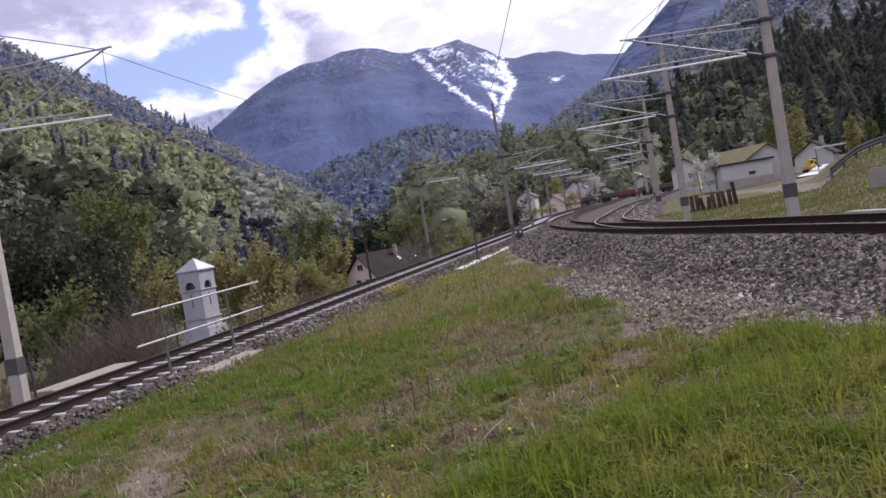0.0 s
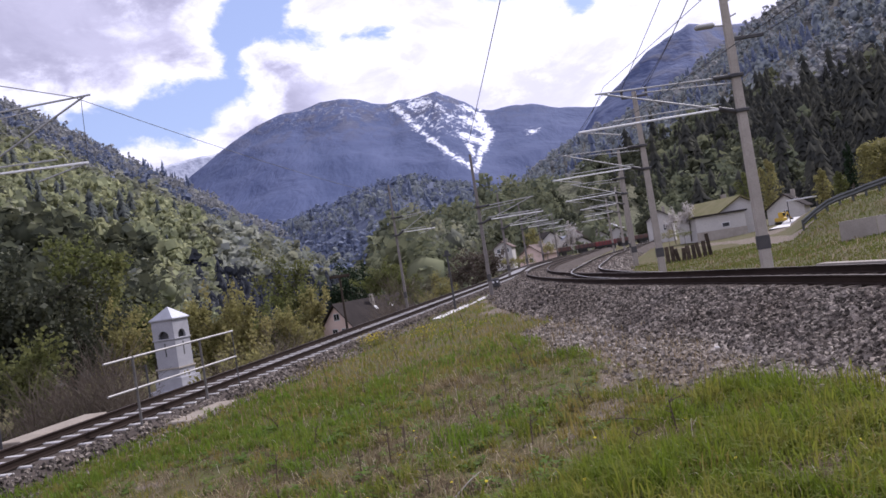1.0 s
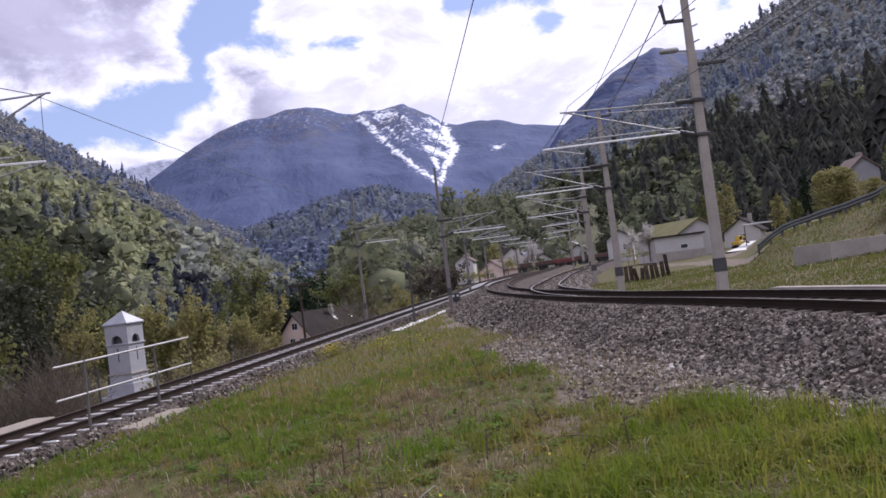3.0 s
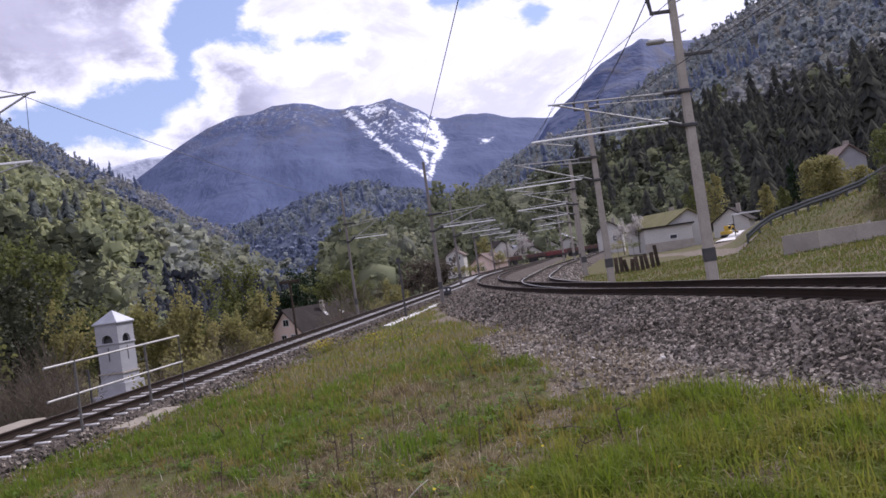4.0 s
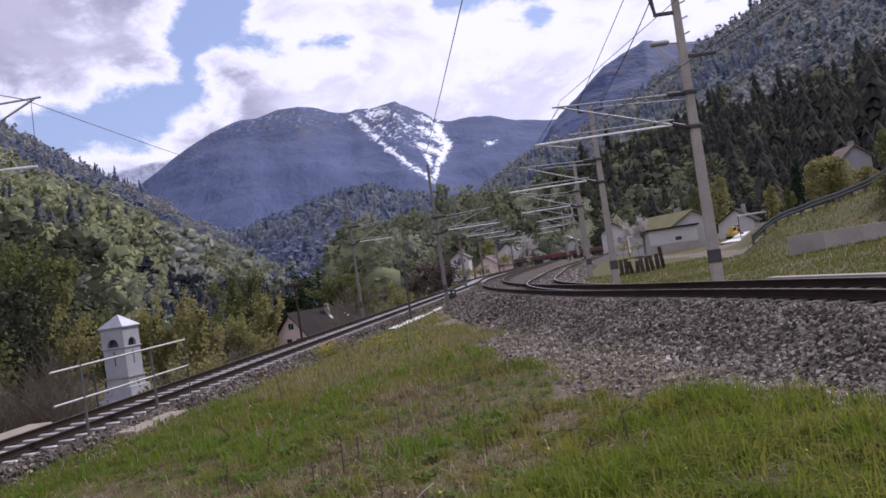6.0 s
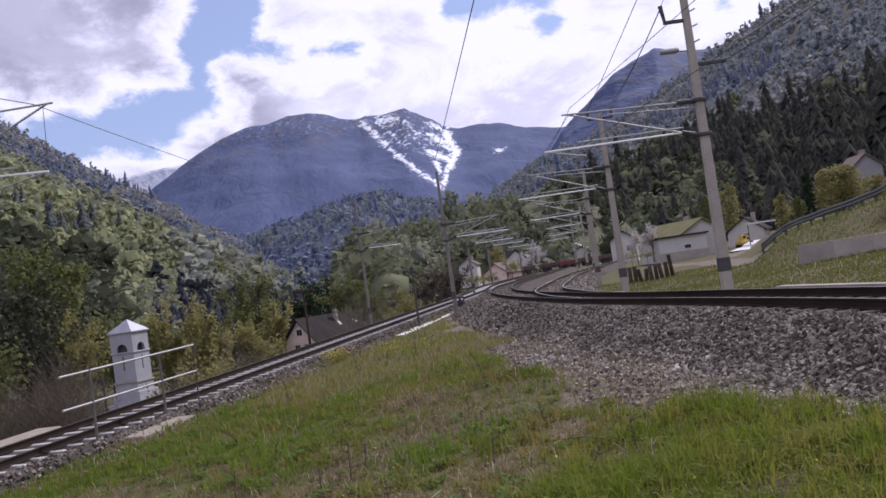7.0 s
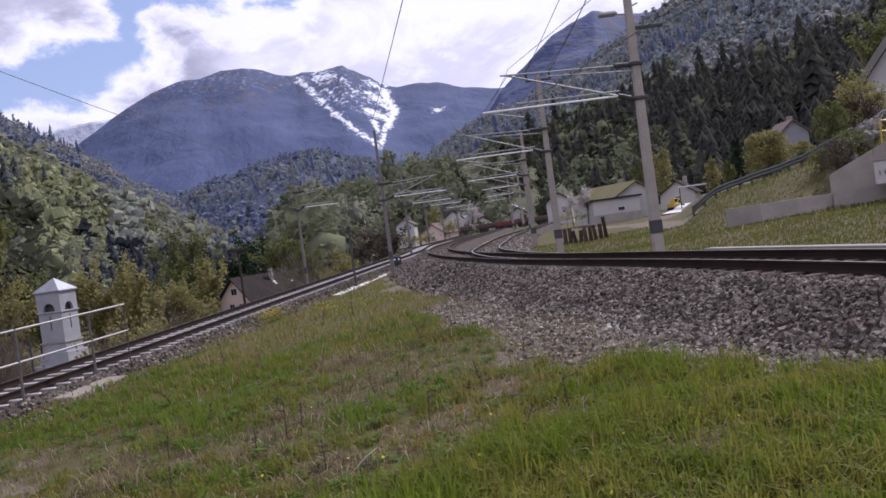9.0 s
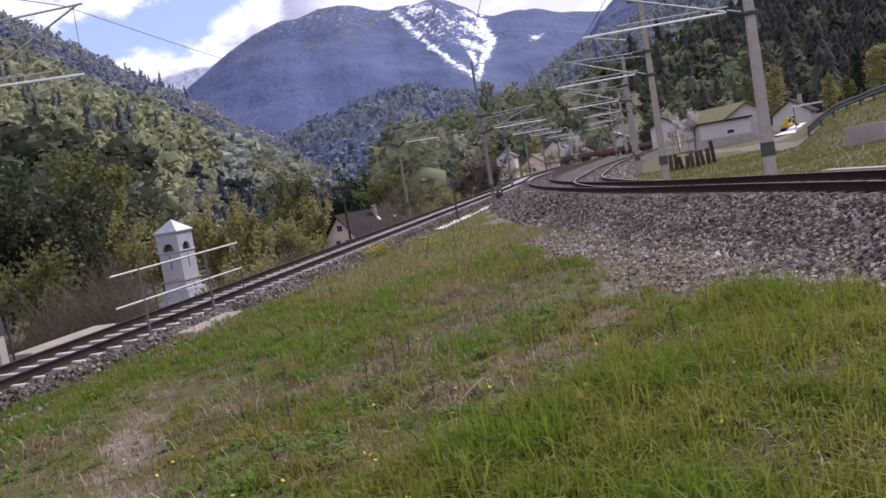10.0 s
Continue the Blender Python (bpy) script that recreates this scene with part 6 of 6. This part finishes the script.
YG, DG, BT = "tall yellow-green spring tree below the railway", "dark green tree on the valley side", "thin twiggy tree with few leaves beside the bridge"
for k, (az, d, el, w, leaf, n, lab) in enumerate((
        (-24.0, 120, 1.6, 5, LEAFYELLOW, 1500, YG), (-22.0, 130, 0.9, 5, LEAF, 1300, YG), (-18.2, 105, 1.5, 5, LEAFYELLOW, 1500, YG), (-16.2, 100, 0.9, 4.5, LEAFYELLOW, 1300, YG), (-14.5, 115, 0.5, 4.5, LEAF, 1300, YG),
        (-13.0, 110, -0.6, 4.0, LEAFYELLOW, 1100, YG), (-26.5, 110, 2.6, 6, LEAFDARK, 1500, DG), (-28.8, 100, 5.2, 7, LEAFDARK, 1900, DG), (-31.5, 95, 4.5, 7, LEAFDARK, 1700, DG), (-25.2, 150, 5.8, 8, LEAF, 1700, DG), (-35, 90, 4.5, 7, LEAFDARK, 1500, DG),
        (-29.0, 44, 0.2, 2.4, LEAF, 1500, "ivy-covered young tree on the valley side"), (-27.2, 52, -1.6, 2.4, TWIG, 500, BT), (-24.6, 50, -1.2, 2.2, TWIG, 500, BT), (-17.0, 48, -1.0, 2.2, LEAFYELLOW, 500, BT), (-15.2, 60, -2.0, 2.6, LEAFYELLOW, 900, "yellow-brown budding bush behind the track"),
        (-22.6, 60, -3.0, 3, TWIG, 600, BT), (-28.3, 66, -1.5, 3, TWIG, 600, BT), (-11.8, 120, 0.6, 4, LEAFYELLOW, 1000, YG), (-12.8, 140, 2.6, 4.5, LEAF, 1000, DG), (-9.4, 130, 1.4, 4.5, NEEDLE, 1200, "dark conifer below the railway"), (-8.2, 135, 1.2, 4.5, NEEDLE, 1200, "dark conifer below the railway"))):
    tree_at(az, d, el, -11.0 if d > 55 else -8.0, w, leaf, int(n * 3.1), k, lab, clump=0.021 if leaf is not TWIG else 0.010)
for k, (az, d, el, w, leaf, n, lab) in enumerate((
        (-6.4, 110, 1.4, 4, LEAF, 1500, "rounded bright green tree beyond the track"), (-5.4, 105, 0.4, 3, LEAF, 900, "rounded bright green tree beyond the track"), (-4.0, 90, -1.3, 1.8, LEAFYELLOW, 500, "budding bush behind the track"), (-2.8, 95, 0.0, 2.5, LEAFYELLOW, 600, "budding bush behind the track"),
        (-1.0, 110, 1.2, 3, BRUSH, 800, "thin grey-brown budding tree beyond the track"), (0.6, 105, 1.0, 2.8, BRUSH, 800, "thin grey-brown budding tree beyond the track"), (2.0, 118, 0.2, 2.2, LEAFYELLOW, 700, "yellow-green hedge bush near the yard"), (3.0, 125, 0.1, 2.2, LEAFYELLOW, 900, "yellow-green hedge bush near the yard"), (4.6, 150, 0.6, 2.4, LEAFYELLOW, 700, "yellow-green bush near the yard"),
        (6.3, 190, 1.9, 1.8, BLOSSOM, 400, "pale blossoming tree by the station"), (5.2, 190, 1.3, 1.6, BLOSSOM, 300, "pale blossoming tree by the station"), (3.9, 190, 1.9, 2.2, LEAFYELLOW, 400, "pale budding tree by the station"))):
    tree_at(az, d, el, -4.0 if az < 1.5 else -0.6, w, leaf, int(n * 3.2), 40 + k, lab, clump=0.027)
for k, (az, d, el, base, w, leaf, n, lab) in enumerate((
        (13.0, 105, 1.3, 0.6, 1.5, BLOSSOM, 600, "white blossoming fruit tree by the garden"), (14.0, 108, 1.9, 0.6, 1.7, BLOSSOM, 700, "white blossoming fruit tree by the garden"), (12.6, 95, 0.2, 0.4, 1.3, LEAFYELLOW, 500, "yellow-green bush in the garden"), (13.6, 92, 0.1, 0.4, 1.4, LEAF, 500, "green garden hedge bush"),
        
        (30.8, 66, 5.2, 3.6, 2.6, TWIG, 700, "twiggy reddish tree beside the house"), (31.3, 72, 6.5, 4.0, 2.6, LEAFYELLOW, 400, "thin budding tree beside the house"), 
        (31.0, 47, 2.0, 2.0, 0.9, PETAL, 300, "yellow flowering bush on the bank"), (36.0, 75, 10.0, 6.0, 3.0, LEAFDARK, 1200, "dark tree beside the white house"), (33.0, 120, 9.5, 8.0, 5, LEAF, 1400, "tree behind the white house"))):
    tree_at(az, d, el, base, w, leaf, int(n * 3.4), 70 + k, lab, clump=0.026, low=0.12)

for k, (az, d, el, w, leaf, n, lab, card) in enumerate((
        (25.7, 66, 3.7, 2.25, LEAFYELLOW, 7000, "dense round yellow-green tree above the road", 0.17), (23.9, 75, 4.0, 0.55, NEEDLE, 2200, "slim dark upright conifer by the road", 0.16), (22.2, 62, 2.6, 0.75, LEAFYELLOW, 1500, "yellow-green young tree by the road", 0.14), (23.2, 68, 2.2, 0.7, LEAF, 1400, "light green young tree by the road", 0.14),
        (27.6, 62, 2.7, 1.0, LEAFYELLOW, 1500, "yellow-green bush above the road", 0.14), (17.7, 125, 3.3, 1.9, LEAF, 2200, "olive green tree behind the low building", 0.26), (19.2, 122, 3.9, 2.0, LEAFYELLOW, 2400, "olive green tree behind the low building", 0.26), (18.4, 130, 3.0, 1.8, LEAFDARK, 2000, "dark green tree behind the low building", 0.26),
        (29.5, 62, 5.0, 1.5, LEAF, 2800, "light green tree on the slope", 0.15), (30.6, 66, 6.1, 1.4, LEAFYELLOW, 1600, "thin budding tree on the slope", 0.15), (29.5, 44.5, 2.5, 1.0, BRUSH, 2600, "brown budding bush overhanging the wall", 0.09), (30.4, 45.5, 2.9, 1.1, LEAF, 1800, "green bush among the boulders", 0.09), (28.7, 46, 1.9, 0.9, LEAF, 1500, "green bush on the grass bank", 0.09))):
    bush(az, d, el, w, leaf, n, k, lab, card)

# ---- grass and weeds of the meadow ----


def blades(name, label, x, y, h, mat, width=0.006, lean=0.35):
    """Bent grass blades in one mesh: two quads each, tapering."""
    n = len(x)
    z = ground_z(x, y) - 0.01
    a = rng.uniform(0, 6.283, n)
    l = np.abs(rng.normal(0, lean, n)) + 0.08
    dx, dy = np.cos(a) * l * h, np.sin(a) * l * h
    b = a + 1.57 + rng.normal(0, 0.4, n)
    wx, wy = np.cos(b) * width * rng.uniform(0.6, 1.5, n), np.sin(b) * width * rng.uniform(0.6, 1.5, n)
    o = np.stack([x, y, z], -1)
    w = np.stack([wx, wy, 0 * wx], -1)
    m = o + np.stack([dx * 0.35, dy * 0.35, h * 0.6], -1)
    t = o + np.stack([dx, dy, h * (1 - 0.35 * l)], -1)
    v = np.stack([o - w, o + w, m - w * 0.75, m + w * 0.75, t], 1).reshape(-1, 3)
    i = 5 * np.arange(n)[:, None]
    f = np.concatenate([i + (0, 1, 3), i + (0, 3, 2), i + (2, 3, 4)], 1).reshape(-1, 3)
    return tagged(new(name, mesh(name, v, f, mat)), label, "grass", kind="stuff")


def scatter(n, r0, r1, power=0.5, a0=-36, a1=38):
    r = (rng.random(n) * (r1 ** (2 * power) - r0 ** (2 * power)) + r0 ** (2 * power)) ** (1 / (2 * power))
    a = np.radians(rng.uniform(a0, a1, n))
    return r * np.sin(a), r * np.cos(a)


def between(x, y, lo=1.9, hi=3.3):
    xl, _ = along(QL, y)
    xr, _ = along(QR, y)
    return (x > xl + lo + 0.5 * ripple(x, y, 1.1, 2.0)) & (x < xr - hi - 0.6 * ripple(x, y, 1.3, 7.0) - 0.3 * ripple(x, y, 4.1, 3.0))


BANKGRASS = leafy("bank_grass_blades", [(0.115, 0.138, 0.027), (0.145, 0.14, 0.04), (0.085, 0.105, 0.022)], light=0.4, scale=0.35)


def lush(x, y):
    """The belt of tall grass in front of the upper bank."""
    edge = np.interp(y, [0, 4, 5.5, 7.1, 8.4, 10.3, 12.4, 13.8, 15.5], [-3.2, -2.2, -1.5, -0.7, 0.2, 1.4, 2.9, 3.8, 6.0])
    return smooth(x - edge + 0.35 * ripple(x, y, 1.9, 5.0), -0.1, 0.6)


def tufts(count, r0, r1, per, spread):
    """Blades gathered in tufts: places and the vigour of each blade's tuft."""
    cx, cy = scatter(count, r0, r1)
    x = np.repeat(cx, per) + rng.normal(0, spread, count * per)
    y = np.repeat(cy, per) + rng.normal(0, spread, count * per)
    return x, y, np.repeat(rng.uniform(0.3, 1.5, count) ** 1.3, per)


x, y, tuft = tufts(13500, 3.2, 15.5, 10, 0.055)
k = between(x, y, 1.9, 3.0) & (rng.random(len(x)) < lush(x, y) * (1 - 0.85 * patches(x, y, DEAD[:3]))) & (worn(x, y) < 0.75)
x, y, tuft = x[k], y[k], tuft[k]
h = tuft * rng.uniform(0.10, 0.30, len(x)) * (0.75 + 0.6 * smooth(ripple(x, y, 1.7, 7.0), -0.6, 0.7) + 0.45 * ripple(x, y, 5.0, 3.0))
blades("tall_grass", "lush bright green tall grass in the meadow", x, y, np.maximum(h * 0.8, 0.04), BLADE, 0.007, 0.75)

x, y, tuft = tufts(9500, 7.0, 27, 9, 0.07)
k = between(x, y, 1.7, 3.4) & (rng.random(len(x)) < patches(x, y, SOFT, 0.6)) & (worn(x, y) < 0.4)
x, y, tuft = x[k], y[k], tuft[k]
blades("soft_grass", "soft bright green grass growing in clumps in the meadow", x, y, tuft * rng.uniform(0.08, 0.22, len(x)), SOFTBLADE, 0.010, 0.55)

x, y, tuft = tufts(16000, 3.2, 22, 10, 0.05)
wn = worn(x, y)
thin = 0.3 + 0.7 * smooth(ripple(x, y, 1.15, 11.0) + 0.7 * ripple(x, y, 3.4, 2.0), -0.35, 0.35)
k = between(x, y) & (rng.random(len(x)) < thin * (1 - 0.8 * patches(x, y, DEAD))) & (wn + rng.normal(0, 0.15, len(x)) < 0.42)
x, y, tuft = x[k], y[k], tuft[k]
blades("short_grass", "short olive green tufts of meadow grass", x, y, rng.uniform(0.04, 0.13, len(x)) * tuft ** 1.4 * (0.95 + 0.45 * ripple(x, y, 1.15, 11.0) + 0.4 * ripple(x, y, 4.0, 6.0)), SHORT, 0.0085, 0.7)

x, y = scatter(60000, 3.2, 26)
dry = smooth(ripple(x, y, 0.8, 21.0), -0.05, 0.6)
k = between(x, y) & (rng.random(len(x)) < 0.10 + (0.5 * dry + 0.6 * patches(x, y, DEAD) + 0.5 * smooth(worn(x, y), 0.1, 0.5)) * (1 - 0.8 * lush(x, y)) * (1 - 0.8 * patches(x, y, SOFT)))
x, y = x[k], y[k]
blades("dry_grass", "dry straw-coloured stalks lying in the meadow", x, y, rng.uniform(0.05, 0.22, len(x)), STRAW, 0.0045, 1.3)

x, y = scatter(75000, 18, 75)
k = between(x, y, 1.9, 3.6) & (worn(x, y) < 0.5)
x, y = x[k], y[k]
blades("meadow_grass", "green and olive grass farther along the meadow", x, y, rng.uniform(0.08, 0.22, len(x)), SHORT, 0.016, 0.5)
x, y = scatter(16000, 18, 70)
k = between(x, y, 1.6, 3.2)
x, y = x[k], y[k]
blades("dry_grass", "brown dry weeds along the lower track", x, y, rng.uniform(0.1, 0.35, len(x)), STRAW, 0.010, 0.6)
x, y = scatter(60000, 17, 62, a0=8, a1=40)
xr, _ = along(QR, y)
k = (x > xr + 3.0) & (worn(x, y) < 0.5)
x, y = x[k], y[k]
blades("bank_grass", "green grass on the strip and bank beyond the upper track", x, y, rng.uniform(0.06, 0.2, len(x)) * (0.8 + 0.5 * ripple(x, y, 0.6, 5.0)), BANKGRASS, 0.018, 0.6)
x, y = scatter(3000, 18, 60, a0=8, a1=40)
k = (x > along(QR, y)[0] + 3.0) & (worn(x, y) < 0.25)
x, y = x[k], y[k]
blades("dry_grass", "dry brown grass on the strip beyond the upper track", x, y, rng.uniform(0.1, 0.3, len(x)), STRAW, 0.02, 0.7)


def herb_form(n, seed):
    """A low rosette of small leaves, one metre across, as quads."""
    g = np.random.default_rng(seed)
    a, r = g.uniform(0, 6.283, n), g.uniform(0.05, 0.5, n)
    c = np.column_stack([np.cos(a) * r, np.sin(a) * r, 0.3 + 0.7 * g.random(n) * (1 - r)])
    u = np.column_stack([np.cos(a), np.sin(a), g.uniform(-0.4, 0.7, n)]) * g.uniform(0.08, 0.2, (n, 1))
    w = np.cross(u, (0, 0, 1)) * g.uniform(0.3, 0.6, (n, 1))
    return quads_to_tris(np.stack([c - u, c - w, c + u, c + w], 1).reshape(-1, 3))


# low leafy herbs and darker tufts
x, y = scatter(5200, 3.2, 24)
k = between(x, y) & (worn(x, y) < 0.4) & (rng.random(len(x)) < 0.25 + 0.6 * smooth(ripple(x, y, 1.6, 31.0), -0.1, 0.6)) & (lush(x, y) < 0.7)
x, y = x[k], y[k]
HERB = leafy("herb_leaves", [(0.08, 0.14, 0.018), (0.12, 0.175, 0.026), (0.06, 0.105, 0.016)], light=0.35, scale=1.2)
hh = rng.uniform(0.07, 0.24, len(x))
plant("meadow_herbs", "low leafy green herbs in the meadow", [herb_form(24, 200 + k) for k in range(4)], np.column_stack([x, y, ground_z(x, y) - hh * 0.25]), hh, rng.uniform(0.9, 1.8, len(x)), HERB, False)
# brown matted patches
x, y = scatter(60000, 3.5, 24)
k = between(x, y) & (np.maximum(0.6 * smooth(ripple(x, y, 1.3, 51.0), 0.0, 0.6), patches(x, y, DEAD)) > rng.random(len(x))) & (lush(x, y) * (1 - patches(x, y, DEAD[:3])) < 0.5)
x, y = x[k], y[k]
MATTED = leafy("matted_dead_grass", [(0.13, 0.09, 0.06), (0.17, 0.125, 0.08), (0.10, 0.07, 0.05)], light=0.2, scale=1.0)
blades("dead_grass", "brown matted dead grass in the meadow", x, y, rng.uniform(0.05, 0.16, len(x)), MATTED, 0.005, 1.0)


def flowers(name, label, cx, cy, spread, n, h0, h1):
    x, y = cx + rng.normal(0, spread[0], n), cy + rng.normal(0, spread[1], n)
    z = ground_z(x, y)
    h = rng.uniform(h0, h1, n)
    bm = bmesh.new()
    for a, b, c, d in zip(x, y, z, h):
        m = Matrix.Translation((a, b, c + d)) @ pose(0, 0, 0, rng.normal(0, 25), rng.normal(0, 25), rng.uniform(0, 360))
        bmesh.ops.create_cone(bm, cap_ends=True, segments=7, radius1=0.006, radius2=0.019, depth=0.012, matrix=m)
    part_ob = part(name, bm, PETAL)
    tagged(part_ob, label, "flowers", kind="stuff")
    blades("flower_stems", "thin green stems carrying yellow flowers", x, y, h, SHORT, 0.003, 0.02)


flowers("dandelions", "small yellow dandelions scattered in the meadow", -1.0, 8.0, (1.8, 2.8), 70, 0.05, 0.16)
flowers("yellow_flowers", "clump of yellow flowers near the lower track", -4.6, 33.3, (0.3, 0.45), 320, 0.2, 0.5)
flowers("yellow_flowers", "thin yellow flowers along the slope", -1.4, 30.3, (0.9, 1.6), 130, 0.12, 0.36)
flowers("yellow_flowers", "small yellow flower clump near the lower track", -6.8, 30.0, (0.2, 0.4), 90, 0.1, 0.28)
flowers("yellow_flowers", "small yellow flower clump on the slope", -2.5, 32.4, (0.25, 0.4), 90, 0.15, 0.4)

# bleached tufts of last year's grass
for tx, ty in ((-1.06, 18.0), (-0.4, 17.3), (-5.0, 22.6), (-1.9, 12.9), (-3.9, 11.0), (-3.5, 10.6), (-7.0, 11.5), (-1.4, 17.6)):
    x, y = tx + rng.normal(0, 0.14, 70), ty + rng.normal(0, 0.14, 70)
    blades("dry_tuft", "bleached tuft of dead grass standing in the meadow", x, y, rng.uniform(0.12, 0.42, 70), STRAW, 0.006, 0.9)

x, y = scatter(1500, 3.5, 20)
k = between(x, y) & (rng.random(len(x)) < 0.3 + 0.7 * patches(x, y, DEAD, 0.8))
blades("dry_stems", "single long pale dry stems in the meadow", x[k], y[k], rng.uniform(0.08, 0.15, k.sum()) * (1 + np.hypot(x[k], y[k]) / 14), PALESTEM, 0.0034, 0.9)


def weed(p, h, seed, lean=0.2):
    """A dry branching weed stalk."""
    g = np.random.default_rng(seed)
    bm = bmesh.new()
    top = Vector((g.normal(0, lean) * h, g.normal(0, lean) * h, h))
    tube(bm, (0, 0, -0.03), top, 0.010, 0.005, 5)
    for _ in range(9):
        b0 = top * g.uniform(0.25, 0.95)
        e = b0 + Vector((g.normal(0, 0.16), g.normal(0, 0.16), g.uniform(0.02, 0.16))) * h
        tube(bm, b0, e, 0.006, 0.003, 4)
        tube(bm, e, e + Vector((g.normal(0, 0.04), g.normal(0, 0.04), 0.03)) * h, 0.006, 0.004, 4)
    ob = part("weed_stalk", bm, TWIG)
    ob.matrix_world = Matrix.Translation(p)
    return tagged(ob, "dry brown branching weed stalk in the grass", "weed", "dry weeds")


for k, (x, y, h) in enumerate(((-1.55, 11.0, 0.55), (-1.4, 11.4, 0.42), (-1.9, 10.7, 0.38), (1.15, 8.6, 0.35), (1.9, 9.6, 0.4), (-2.9, 25.5, 0.8), (-2.2, 26.5, 0.9), (-1.3, 29, 1.0), (-0.8, 31, 0.9), (-4.4, 22, 0.6), (-0.4, 13.2, 0.35), (-1.0, 14.5, 0.4), (0.1, 15.2, 0.35), (-3.2, 14.0, 0.35), (5.0, 9.2, 0.45), (-5.0, 30, 0.8), (-3.6, 33, 0.8), (-0.2, 6.6, 0.3), (-2.2, 7.2, 0.28), (-2.6, 9.3, 0.34), (-0.9, 9.0, 0.3), (0.3, 10.6, 0.36), (1.2, 12.4, 0.4), (-3.3, 11.8, 0.42), (-2.0, 13.1, 0.38), (2.2, 14.6, 0.4), (-4.3, 16.4, 0.45), (-1.6, 17.5, 0.5), (0.6, 18.2, 0.45), (-3.0, 19.0, 0.5))):
    weed(Vector((x, y, gz(x, y))), h, k)


def stick(x0, y0, x1, y1, r, mat, label, lift=0.03):
    a, b = Vector((x0, y0, gz(x0, y0) + lift)), Vector((x1, y1, gz(x1, y1) + lift + 0.12))
    bm = tube(bmesh.new(), a, a.lerp(b, 0.55) + Vector((0.02, 0.0, 0.03)), r, r * 0.8, 6)
    tube(bm, a.lerp(b, 0.55) + Vector((0.02, 0.0, 0.03)), b, r * 0.8, r * 0.4, 6)
    tagged(part("stick", bm, mat), label, "stick", "fallen sticks")


stick(1.15, 11.4, 1.65, 9.9, 0.009, TWIG, "thin brown fallen twig in the grass")
stick(-0.62, 8.45, -0.33, 8.75, 0.010, CONCRETE, "pale dry stick lying in the grass")
stick(-1.7, 7.0, -1.45, 6.4, 0.007, TWIG, "thin brown fallen twig in the grass")
for x, y, s in ((3.4, 22.9, 0.07), (2.6, 19.0, 0.05), (3.0, 17.2, 0.07), (4.0, 15.5, 0.06)):
    bm = bmesh.new()
    bmesh.ops.create_icosphere(bm, subdivisions=2, radius=s)
    for v in bm.verts:
        v.co *= 1 + 0.4 * noise.noise(v.co * 9 + Vector((x, y, 0)))
        v.co.z *= 0.6
    ob = part("pale_stone", bm, SLEEPERC)
    ob.matrix_world = Matrix.Translation((x, y, gz(x, y) + s * 0.3))
    tagged(ob, "single pale stone at the foot of the ballast", "stone", "pale stones")

# the meadow goes on round the standpoint
x, y = scatter(48000, 0.05, 9.0, a0=-180, a1=180)
k = (np.hypot(x, y) < 3.3) | (np.abs(np.degrees(np.arctan2(x, y))) > 37)
k = k & between(x, y) & (y > -9)
x, y = x[k], y[k]
blades("meadow_grass", "rough green grass round the standpoint", x, y, rng.uniform(0.06, 0.2, len(x)), SHORT, 0.010, 0.6)

# ---- sleepers of the three tracks ----
add_sleepers(TL, QL[QL[:, 1] > 5], GL[QL[:, 1] > 5], 0.62, SLEEPERC, 170)
add_sleepers(TR, QR[QR[:, 1] > 0], GR[QR[:, 1] > 0], 0.62, SLEEPERW, 200)
add_sleepers(TB, QB[QB[:, 1] > 36], GB[QB[:, 1] > 36], 0.62, SLEEPERW, 120)
